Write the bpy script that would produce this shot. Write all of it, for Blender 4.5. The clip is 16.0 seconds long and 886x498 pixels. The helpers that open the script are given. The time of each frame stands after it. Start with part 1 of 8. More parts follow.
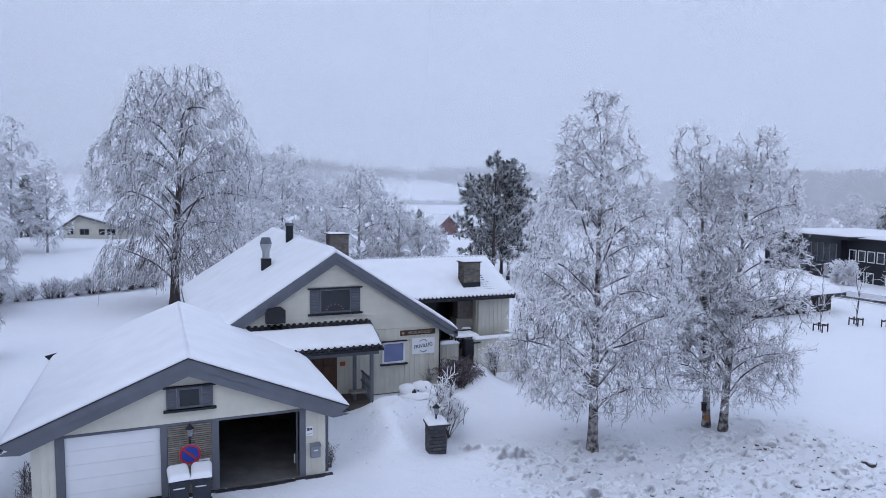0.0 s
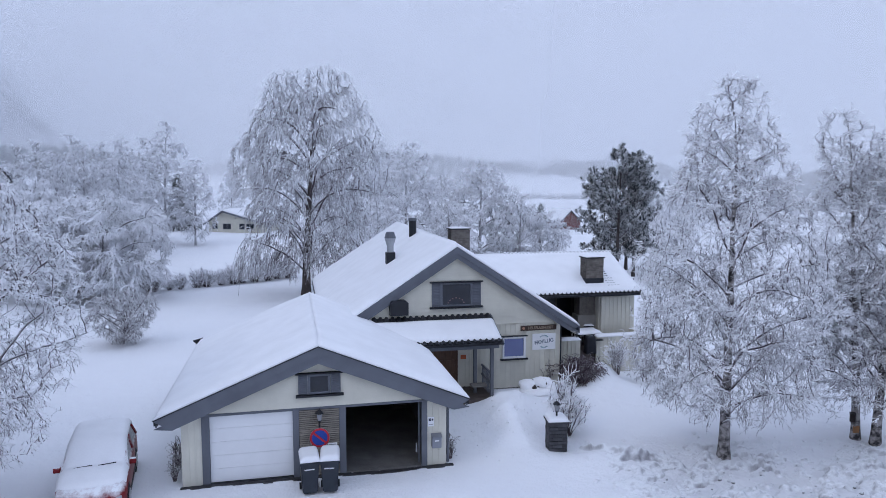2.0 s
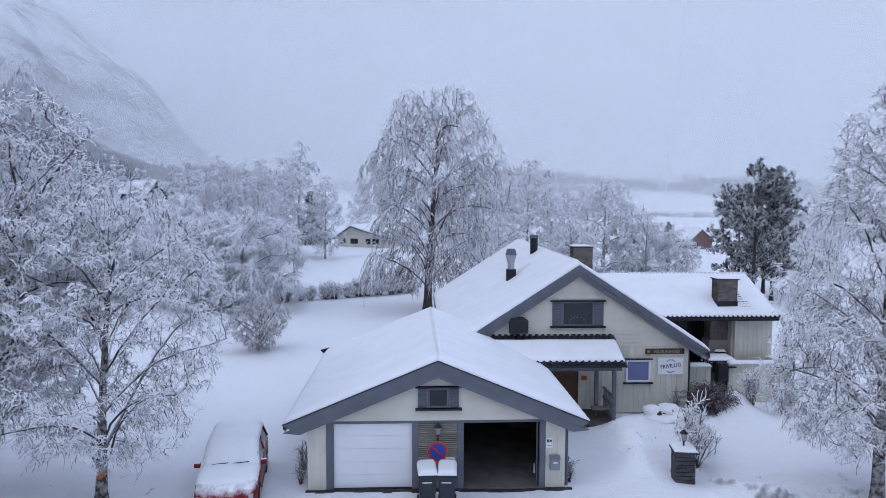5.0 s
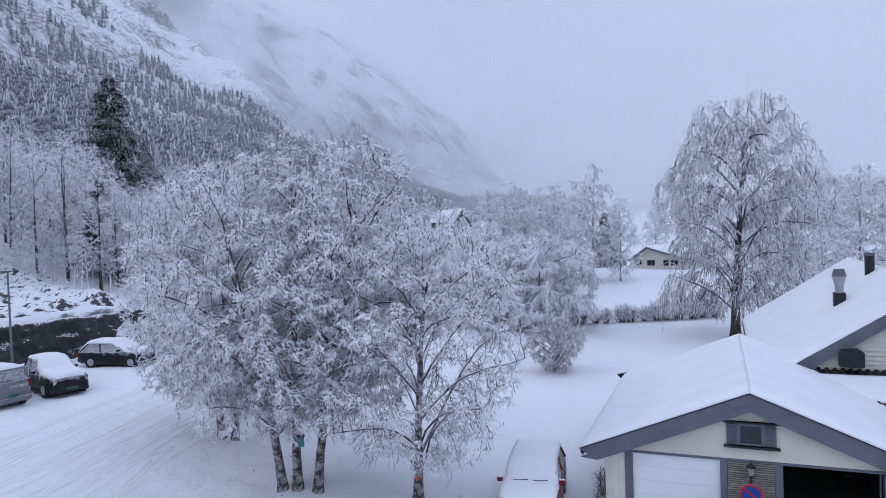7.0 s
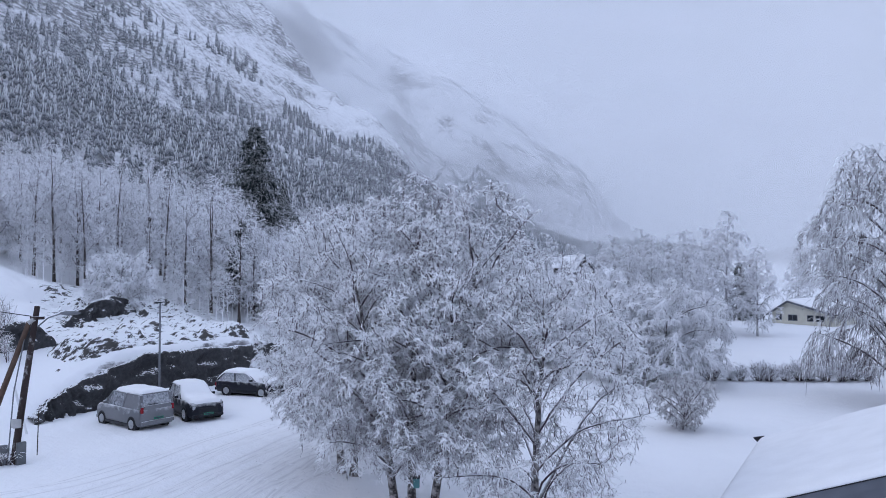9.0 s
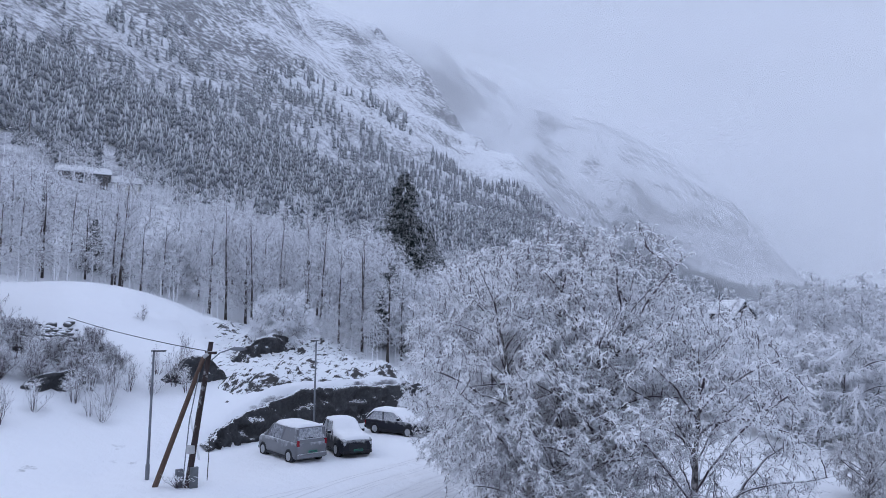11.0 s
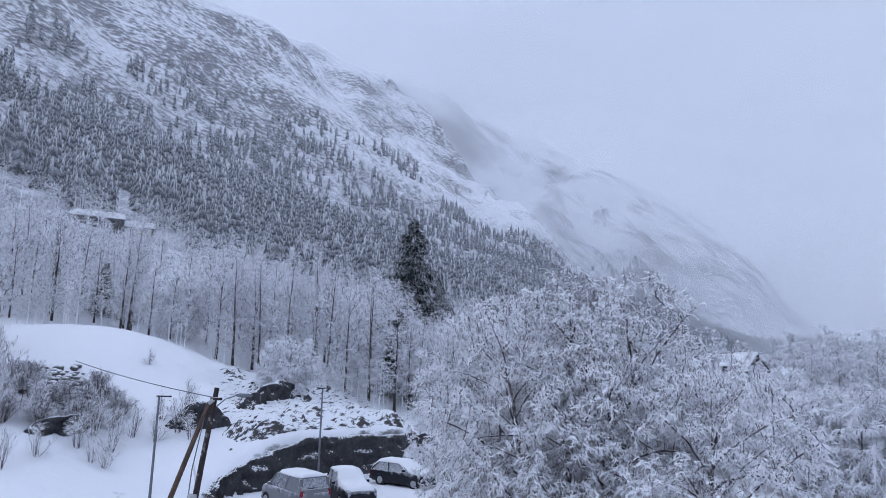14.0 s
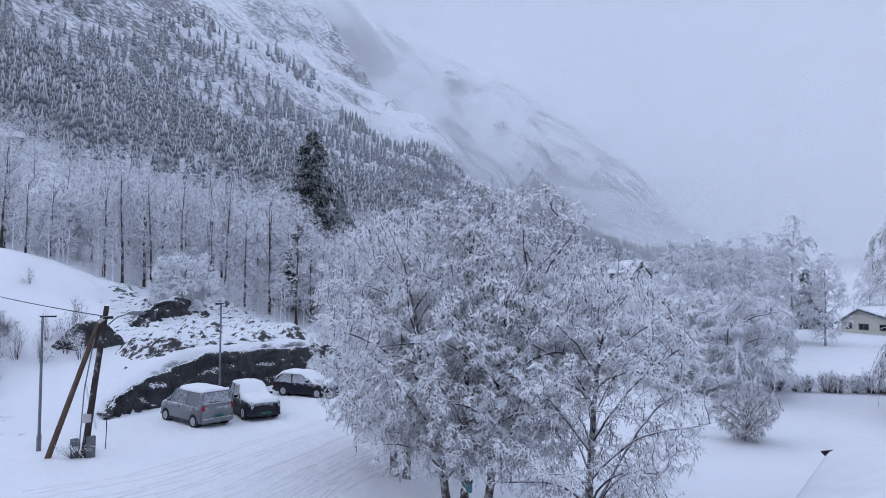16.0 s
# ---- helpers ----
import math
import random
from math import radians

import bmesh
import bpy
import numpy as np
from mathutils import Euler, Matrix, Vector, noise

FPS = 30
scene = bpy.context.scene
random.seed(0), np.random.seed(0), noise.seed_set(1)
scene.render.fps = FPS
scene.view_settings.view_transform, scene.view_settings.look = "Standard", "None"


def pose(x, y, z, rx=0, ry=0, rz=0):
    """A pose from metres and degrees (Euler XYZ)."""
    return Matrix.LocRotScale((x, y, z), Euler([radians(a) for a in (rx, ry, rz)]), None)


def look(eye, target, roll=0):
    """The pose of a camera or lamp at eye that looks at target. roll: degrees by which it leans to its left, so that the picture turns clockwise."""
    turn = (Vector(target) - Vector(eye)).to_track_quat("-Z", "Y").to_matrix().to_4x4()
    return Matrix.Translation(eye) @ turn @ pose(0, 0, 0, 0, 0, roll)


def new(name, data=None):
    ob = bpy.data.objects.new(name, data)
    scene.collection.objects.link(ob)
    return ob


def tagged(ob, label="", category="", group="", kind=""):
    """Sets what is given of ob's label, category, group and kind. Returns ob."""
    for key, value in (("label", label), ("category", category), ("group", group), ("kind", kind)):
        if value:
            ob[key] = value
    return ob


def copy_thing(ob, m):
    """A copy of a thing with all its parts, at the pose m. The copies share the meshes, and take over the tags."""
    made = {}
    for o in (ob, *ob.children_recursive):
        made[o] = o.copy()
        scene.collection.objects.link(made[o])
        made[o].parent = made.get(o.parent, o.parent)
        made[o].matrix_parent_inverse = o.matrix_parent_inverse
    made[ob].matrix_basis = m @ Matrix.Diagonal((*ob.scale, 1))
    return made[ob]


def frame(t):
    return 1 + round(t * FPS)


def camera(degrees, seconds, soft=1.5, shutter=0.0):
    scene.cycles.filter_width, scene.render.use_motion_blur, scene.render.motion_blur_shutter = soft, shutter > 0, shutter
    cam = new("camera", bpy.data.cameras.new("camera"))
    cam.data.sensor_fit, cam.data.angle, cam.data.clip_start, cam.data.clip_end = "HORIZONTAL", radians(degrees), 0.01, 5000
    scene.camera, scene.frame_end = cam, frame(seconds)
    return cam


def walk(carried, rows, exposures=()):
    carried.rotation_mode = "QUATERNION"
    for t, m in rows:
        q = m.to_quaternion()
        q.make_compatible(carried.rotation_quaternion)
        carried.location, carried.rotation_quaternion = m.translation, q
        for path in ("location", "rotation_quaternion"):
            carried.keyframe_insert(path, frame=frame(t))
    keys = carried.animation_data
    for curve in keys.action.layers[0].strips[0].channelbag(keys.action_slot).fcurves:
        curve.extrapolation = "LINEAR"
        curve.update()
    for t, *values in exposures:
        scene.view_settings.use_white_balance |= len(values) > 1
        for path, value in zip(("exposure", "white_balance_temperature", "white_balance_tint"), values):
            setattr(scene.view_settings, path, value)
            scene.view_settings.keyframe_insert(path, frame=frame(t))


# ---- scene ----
cam = camera(66.5, 16.0, soft=0.6)
EYE = (0.0, 0.0, 8.9)
# seconds, yaw, pitch, roll: a pan from one spot
ROWS = [
    (0.0, -14.59, -4.82, -0.56),
    (0.5, -13.06, -4.70, -0.55),
    (1.0, -10.69, -5.61, -0.59),
    (1.5, -7.08, -5.33, -0.21),
    (2.0, -4.38, -5.32, 0.02),
    (2.5, -1.69, -5.76, -0.63),
    (3.0, 0.08, -5.63, -0.78),
    (3.2, 1.44, -5.49, -0.69),
    (5.3, 8.13, -3.53, 0.11),
    (5.5, 11.33, -3.24, 0.25),
    (6.0, 21.08, -2.64, 0.35),
    (6.5, 27.36, -1.40, 2.17),
    (7.0, 30.40, -1.62, 1.96),
    (7.5, 33.20, -0.38, 1.44),
    (8.0, 35.20, 0.24, 0.22),
    (8.5, 38.28, 1.26, 0.35),
    (9.0, 40.64, 2.31, 0.29),
    (9.5, 44.80, 2.38, 0.24),
    (9.7, 47.33, 3.20, 0.66),
    (12.0, 53.82, 7.67, -0.96),
    (12.5, 54.36, 9.33, -0.95),
    (13.0, 54.24, 10.27, -1.26),
    (13.5, 54.15, 10.80, -1.37),
    (14.0, 53.46, 9.94, -1.41),
    (14.5, 51.33, 8.09, -1.14),
    (15.0, 50.74, 7.09, -0.77),
    (15.5, 49.52, 5.35, -0.59),
    (16.0, 45.18, 2.66, -0.17),
]
walk(cam, [(t, pose(*EYE, 90 + pitch, roll, yaw)) for t, yaw, pitch, roll in ROWS])

# ---- world, sun, exposure ----
def build_world():
    world = bpy.data.worlds.new("overcast_sky")
    scene.world = world
    world.use_nodes = True
    nt = world.node_tree
    N, L = nt.nodes, nt.links
    N.clear()
    out = N.new("ShaderNodeOutputWorld")
    bg = N.new("ShaderNodeBackground")
    sky = N.new("ShaderNodeTexSky")
    sky.sky_type, sky.sun_disc = "NISHITA", False
    sky.sun_elevation, sky.sun_rotation = radians(24), radians(205)
    sky.air_density, sky.dust_density = 1.0, 6.0
    scale = N.new("ShaderNodeMix")
    scale.data_type, scale.blend_type = "RGBA", "MULTIPLY"
    scale.inputs[0].default_value = 1.0
    scale.inputs[7].default_value = (0.07, 0.07, 0.07, 1)
    L.new(sky.outputs[0], scale.inputs[6])
    # a closed deck of cloud, brighter overhead
    geo = N.new("ShaderNodeTexCoord")
    sep = N.new("ShaderNodeSeparateXYZ")
    L.new(geo.outputs["Generated"], sep.inputs[0])
    ramp = N.new("ShaderNodeValToRGB")
    cr = ramp.color_ramp
    cr.elements[0].position, cr.elements[0].color = 0.0, (0.420, 0.505, 0.743, 1)
    cr.elements[1].position, cr.elements[1].color = 1.0, (0.660, 0.775, 1.077, 1)
    for at, c in ((0.06, (0.452, 0.540, 0.788, 1)), (0.30, (0.550, 0.645, 0.917, 1)), (0.55, (0.612, 0.720, 1.007, 1))):
        e = cr.elements.new(at)
        e.color = c
    L.new(sep.outputs[2], ramp.inputs[0])
    noise_tex = N.new("ShaderNodeTexNoise")
    noise_tex.inputs["Scale"].default_value, noise_tex.inputs["Detail"].default_value = 2.2, 4
    L.new(geo.outputs["Generated"], noise_tex.inputs[0])
    rng = N.new("ShaderNodeMapRange")
    rng.inputs[1].default_value, rng.inputs[2].default_value = 0.3, 0.7
    rng.inputs[3].default_value, rng.inputs[4].default_value = 0.94, 1.06
    L.new(noise_tex.outputs[0], rng.inputs[0])
    mul = N.new("ShaderNodeVectorMath")
    mul.operation = "SCALE"
    L.new(ramp.outputs[0], mul.inputs[0])
    L.new(rng.outputs[0], mul.inputs[3])
    mix = N.new("ShaderNodeMix")
    mix.data_type = "RGBA"
    mix.inputs[0].default_value = 0.93
    L.new(scale.outputs[2], mix.inputs[6])
    L.new(mul.outputs[0], mix.inputs[7])
    L.new(mix.outputs[2], bg.inputs[0])
    bg.inputs[1].default_value = 1.19
    L.new(bg.outputs[0], out.inputs[0])


build_world()
sun_data = bpy.data.lights.new("sun", "SUN")
sun_data.energy, sun_data.angle, sun_data.color = 0.42, radians(30), (1.0, 0.95, 0.91)
sun = new("sun", sun_data)
sun.matrix_world = look((-60, -45, 60), (0, 0, 0))
scene.view_settings.exposure = 0.0

# ---- materials ----
MATS = {}


def rgb(c):
    return (c[0], c[1], c[2], 1.0)


def material(name, colour, rough=0.7, metal=0.0, dark=0.75, scale=3.0, fine=40.0, bump=0.15, spec=0.3, per_object=0.0, stretch=(1, 1, 1)):
    """A surface with broad mottling, fine grain and relief; sizes in metres of the thing itself."""
    if name in MATS:
        return MATS[name]
    m = bpy.data.materials.new(name)
    MATS[name] = m
    m.use_nodes = True
    N, L = m.node_tree.nodes, m.node_tree.links
    b = N["Principled BSDF"]
    b.inputs["Roughness"].default_value, b.inputs["Metallic"].default_value = rough, metal
    b.inputs["Specular IOR Level"].default_value = spec
    tc = N.new("ShaderNodeTexCoord")
    mp = N.new("ShaderNodeMapping")
    mp.inputs["Scale"].default_value = stretch
    L.new(tc.outputs["Object"], mp.inputs[0])
    n1, n2 = N.new("ShaderNodeTexNoise"), N.new("ShaderNodeTexNoise")
    n1.inputs["Scale"].default_value, n1.inputs["Detail"].default_value = scale, 4
    n2.inputs["Scale"].default_value, n2.inputs["Detail"].default_value = fine, 3
    L.new(mp.outputs[0], n1.inputs[0])
    L.new(mp.outputs[0], n2.inputs[0])
    add = N.new("ShaderNodeMath")
    add.operation = "MULTIPLY_ADD"
    add.inputs[1].default_value = 0.4
    L.new(n2.outputs[0], add.inputs[0])
    L.new(n1.outputs[0], add.inputs[2])
    rp = N.new("ShaderNodeMapRange")
    rp.inputs[1].default_value, rp.inputs[2].default_value = 0.5, 0.95
    L.new(add.outputs[0], rp.inputs[0])
    mx = N.new("ShaderNodeMix")
    mx.data_type = "RGBA"
    mx.inputs[6].default_value = rgb([c * dark for c in colour])
    mx.inputs[7].default_value = rgb(colour)
    L.new(rp.outputs[0], mx.inputs[0])
    last = mx.outputs[2]
    if per_object:
        oi = N.new("ShaderNodeObjectInfo")
        r2 = N.new("ShaderNodeMapRange")
        r2.inputs[3].default_value, r2.inputs[4].default_value = 1 - per_object, 1 + per_object
        L.new(oi.outputs["Random"], r2.inputs[0])
        sc = N.new("ShaderNodeVectorMath")
        sc.operation = "SCALE"
        L.new(last, sc.inputs[0])
        L.new(r2.outputs[0], sc.inputs[3])
        last = sc.outputs[0]
    L.new(last, b.inputs["Base Color"])
    if bump:
        bp = N.new("ShaderNodeBump")
        bp.inputs["Strength"].default_value, bp.inputs["Distance"].default_value = bump, 0.02
        L.new(add.outputs[0], bp.inputs["Height"])
        L.new(bp.outputs[0], b.inputs["Normal"])
    return m


def snowy(name, under, lo, hi, patch=0.0, scale=6.0, snow=(0.86, 0.88, 0.90), rough=0.8, dark=0.6, under_scale=8.0, bump=0.0, stretch=(1, 1, 1), turn=None):
    """Snow or rime that lies on the faces that look up, over a darker stuff; patch breaks the line between them."""
    if name in MATS:
        return MATS[name]
    m = bpy.data.materials.new(name)
    MATS[name] = m
    m.use_nodes = True
    N, L = m.node_tree.nodes, m.node_tree.links
    b = N["Principled BSDF"]
    b.inputs["Roughness"].default_value = rough
    b.inputs["Specular IOR Level"].default_value = 0.2
    tc = N.new("ShaderNodeTexCoord")
    n1, n2 = N.new("ShaderNodeTexNoise"), N.new("ShaderNodeTexNoise")
    n1.inputs["Scale"].default_value, n1.inputs["Detail"].default_value = scale, 6
    n2.inputs["Scale"].default_value, n2.inputs["Detail"].default_value = under_scale, 5
    mp = N.new("ShaderNodeMapping")
    mp.inputs["Scale"].default_value = stretch
    if turn is not None:
        mp.vector_type = "TEXTURE"
        mp.inputs["Rotation"].default_value = (0, 0, radians(turn))
        mp.inputs["Scale"].default_value = [1 / c for c in stretch]
    L.new(tc.outputs["Object"], mp.inputs[0])
    n1.inputs["Roughness"].default_value = 0.62
    L.new(mp.outputs[0], n1.inputs[0])
    L.new(tc.outputs["Object"], n2.inputs[0])
    geo = N.new("ShaderNodeNewGeometry")
    sep = N.new("ShaderNodeSeparateXYZ")
    L.new(geo.outputs["Normal"], sep.inputs[0])
    sub = N.new("ShaderNodeMath")
    sub.operation = "SUBTRACT"
    sub.inputs[1].default_value = 0.5
    L.new(n1.outputs[0], sub.inputs[0])
    ma = N.new("ShaderNodeMath")
    ma.operation = "MULTIPLY_ADD"
    ma.inputs[1].default_value = patch
    L.new(sub.outputs[0], ma.inputs[0])
    L.new(sep.outputs[2], ma.inputs[2])
    rp = N.new("ShaderNodeMapRange")
    rp.inputs[1].default_value, rp.inputs[2].default_value = lo, hi
    L.new(ma.outputs[0], rp.inputs[0])
    un = N.new("ShaderNodeMix")
    un.data_type = "RGBA"
    un.inputs[6].default_value = rgb([c * dark for c in under])
    un.inputs[7].default_value = rgb(under)
    L.new(n2.outputs[0], un.inputs[0])
    mx = N.new("ShaderNodeMix")
    mx.data_type = "RGBA"
    mx.inputs[7].default_value = rgb(snow)
    L.new(un.outputs[2], mx.inputs[6])
    L.new(rp.outputs[0], mx.inputs[0])
    L.new(mx.outputs[2], b.inputs["Base Color"])
    if bump:
        n3 = N.new("ShaderNodeTexNoise")
        n3.inputs["Scale"].default_value, n3.inputs["Detail"].default_value = under_scale * 2.5, 7
        L.new(tc.outputs["Object"], n3.inputs[0])
        bp = N.new("ShaderNodeBump")
        bp.inputs["Strength"].default_value, bp.inputs["Distance"].default_value = bump, 0.15
        L.new(n3.outputs[0], bp.inputs["Height"])
        L.new(bp.outputs[0], b.inputs["Normal"])
    return m


SNOW = material("snow", (0.87, 0.88, 0.90), 0.75, dark=0.93, scale=1.2, fine=18.0, bump=0.35, spec=0.25)
CREAM = material("cream_paint", (0.66, 0.64, 0.55), 0.6, dark=0.86, scale=1.5, fine=30, bump=0.08, per_object=0.03)
GREY = material("slate_grey_paint", (0.135, 0.146, 0.172), 0.6, dark=0.8, scale=2.0, fine=40, bump=0.1, per_object=0.05)
DARK = material("black_paint", (0.022, 0.024, 0.03), 0.5, dark=0.7, scale=4, fine=60, bump=0.1)
WHITE = material("white_paint", (0.78, 0.79, 0.80), 0.5, dark=0.93, scale=1.5, fine=40, bump=0.05)
FROST = snowy("rimed_twig", (0.20, 0.17, 0.19), -0.45, 0.15, 0.6, 5.0, snow=(0.88, 0.89, 0.91))
TWIG = snowy("dark_twig_dusted_with_snow", (0.165, 0.135, 0.155), -0.1, 0.7, 0.8, 6.0)
LIMB = snowy("snowy_limb_bark", (0.12, 0.095, 0.108), 0.15, 0.75, 0.7, 6.0)


# ---- mesh helpers ----
def fast_mesh(name, verts, quads, mats, idx=None, smooth=None):
    """A mesh of quads from arrays."""
    me = bpy.data.meshes.new(name)
    verts, quads = np.asarray(verts, dtype=np.float32), np.asarray(quads, dtype=np.int32)
    k = quads.shape[1]
    me.vertices.add(len(verts))
    me.vertices.foreach_set("co", verts.ravel())
    me.loops.add(quads.size)
    me.loops.foreach_set("vertex_index", quads.ravel())
    me.polygons.add(len(quads))
    me.polygons.foreach_set("loop_start", np.arange(0, quads.size, k, dtype=np.int32))
    for m in mats:
        me.materials.append(m)
    if idx is not None:
        me.polygons.foreach_set("material_index", np.asarray(idx, dtype=np.int32))
    if smooth is not None:
        me.polygons.foreach_set("use_smooth", np.asarray(smooth, dtype=bool))
    me.update(calc_edges=True)
    me.validate()
    return me


def box_bm(bm, x0, x1, y0, y1, z0, z1, bevel=0.0):
    r = bmesh.ops.create_cube(bm, size=1.0, matrix=Matrix.Translation(((x0 + x1) / 2, (y0 + y1) / 2, (z0 + z1) / 2)) @ Matrix.Diagonal((x1 - x0, y1 - y0, z1 - z0, 1)))
    if bevel:
        edges = list({e for v in r["verts"] for e in v.link_edges})
        bmesh.ops.bevel(bm, geom=edges, offset=bevel, segments=2, affect="EDGES", profile=0.6)
    return r["verts"]


def prism_bm(bm, poly, y0, y1, axis="y"):
    """A polygon of (u, w) pairs drawn out along y (or x, or z)."""
    def at(p, d):
        return (p[0], d, p[1]) if axis == "y" else ((d, p[0], p[1]) if axis == "x" else (p[0], p[1], d))
    a = [bm.verts.new(at(p, y0)) for p in poly]
    b = [bm.verts.new(at(p, y1)) for p in poly]
    n = len(poly)
    bm.faces.new(a)
    bm.faces.new(b[::-1])
    for i in range(n):
        bm.faces.new((a[i], b[i], b[(i + 1) % n], a[(i + 1) % n]))
    bmesh.ops.recalc_face_normals(bm, faces=bm.faces[:])


def cyl_bm(bm, a, b, r0, r1=None, seg=12):
    a, b = Vector(a), Vector(b)
    d = b - a
    m = Matrix.Translation((a + b) / 2) @ d.to_track_quat("Z", "Y").to_matrix().to_4x4()
    return bmesh.ops.create_cone(bm, cap_ends=True, segments=seg, radius1=r0, radius2=r0 if r1 is None else r1, depth=d.length, matrix=m)["verts"]


def part(name, bm, mat, parent, label="", smooth=False):
    me = bpy.data.meshes.new(name)
    bm.to_mesh(me)
    bm.free()
    me.materials.append(mat)
    if smooth:
        me.polygons.foreach_set("use_smooth", np.ones(len(me.polygons), dtype=bool))
    ob = new(name, me)
    ob.parent = parent
    if label:
        tagged(ob, label)
    return ob


def thing(name, m, label, category, group="", kind=""):
    e = new(name)
    e.empty_display_size = 0.3
    e.matrix_world = m
    return tagged(e, label, category, group, kind)


def box_part(name, parent, mat, x0, x1, y0, y1, z0, z1, bevel=0.0, label=""):
    bm = bmesh.new()
    box_bm(bm, x0, x1, y0, y1, z0, z1, bevel)
    return part(name, bm, mat, parent, label)


def prism_part(name, parent, mat, poly, y0, y1, axis="y", label="", bevel=0.0):
    bm = bmesh.new()
    prism_bm(bm, poly, y0, y1, axis)
    if bevel:
        bmesh.ops.bevel(bm, geom=bm.edges[:], offset=bevel, segments=2, affect="EDGES")
    return part(name, bm, mat, parent, label)


# ---- noise on arrays ----
def lattice(ix, iy, seed):
    h = (ix.astype(np.int64) * 374761393 + iy.astype(np.int64) * 668265263 + seed * 974634777) & 0xFFFFFFFF
    h = ((h ^ (h >> 13)) * 1274126177) & 0xFFFFFFFF
    return ((h ^ (h >> 16)) & 0xFFFF) / 65535.0


def vnoise(x, y, seed=0):
    ix, iy = np.floor(x), np.floor(y)
    fx, fy = x - ix, y - iy
    fx, fy = fx * fx * (3 - 2 * fx), fy * fy * (3 - 2 * fy)
    a, b = lattice(ix, iy, seed), lattice(ix + 1, iy, seed)
    c, d = lattice(ix, iy + 1, seed), lattice(ix + 1, iy + 1, seed)
    return (a * (1 - fx) + b * fx) * (1 - fy) + (c * (1 - fx) + d * fx) * fy - 0.5


def fbm(x, y, seed=0, octaves=4):
    v, amp = 0, 1.0
    for o in range(octaves):
        v = v + amp * vnoise(x * 2 ** o, y * 2 ** o, seed + o)
        amp *= 0.5
    return v


def ss(a, b, x):
    t = np.clip((x - a) / (b - a), 0, 1)
    return t * t * (3 - 2 * t)


# ---- the lie of the land ----
HILL_P = (-1e5, 0, 8, 30, 80, 320, 400, 480, 650, 800, 3000)
HILL_Z = (0, 0, 2.2, 9.0, 25, 128, 210, 330, 500, 560, 600)
NX, NY, AX, AY = -0.927, -0.375, -0.375, 0.927


def valley_side(x, y):
    """Metres up the valley side from its foot, and metres along the foot."""
    return NX * x + NY * y - 31.3, AX * x + AY * y


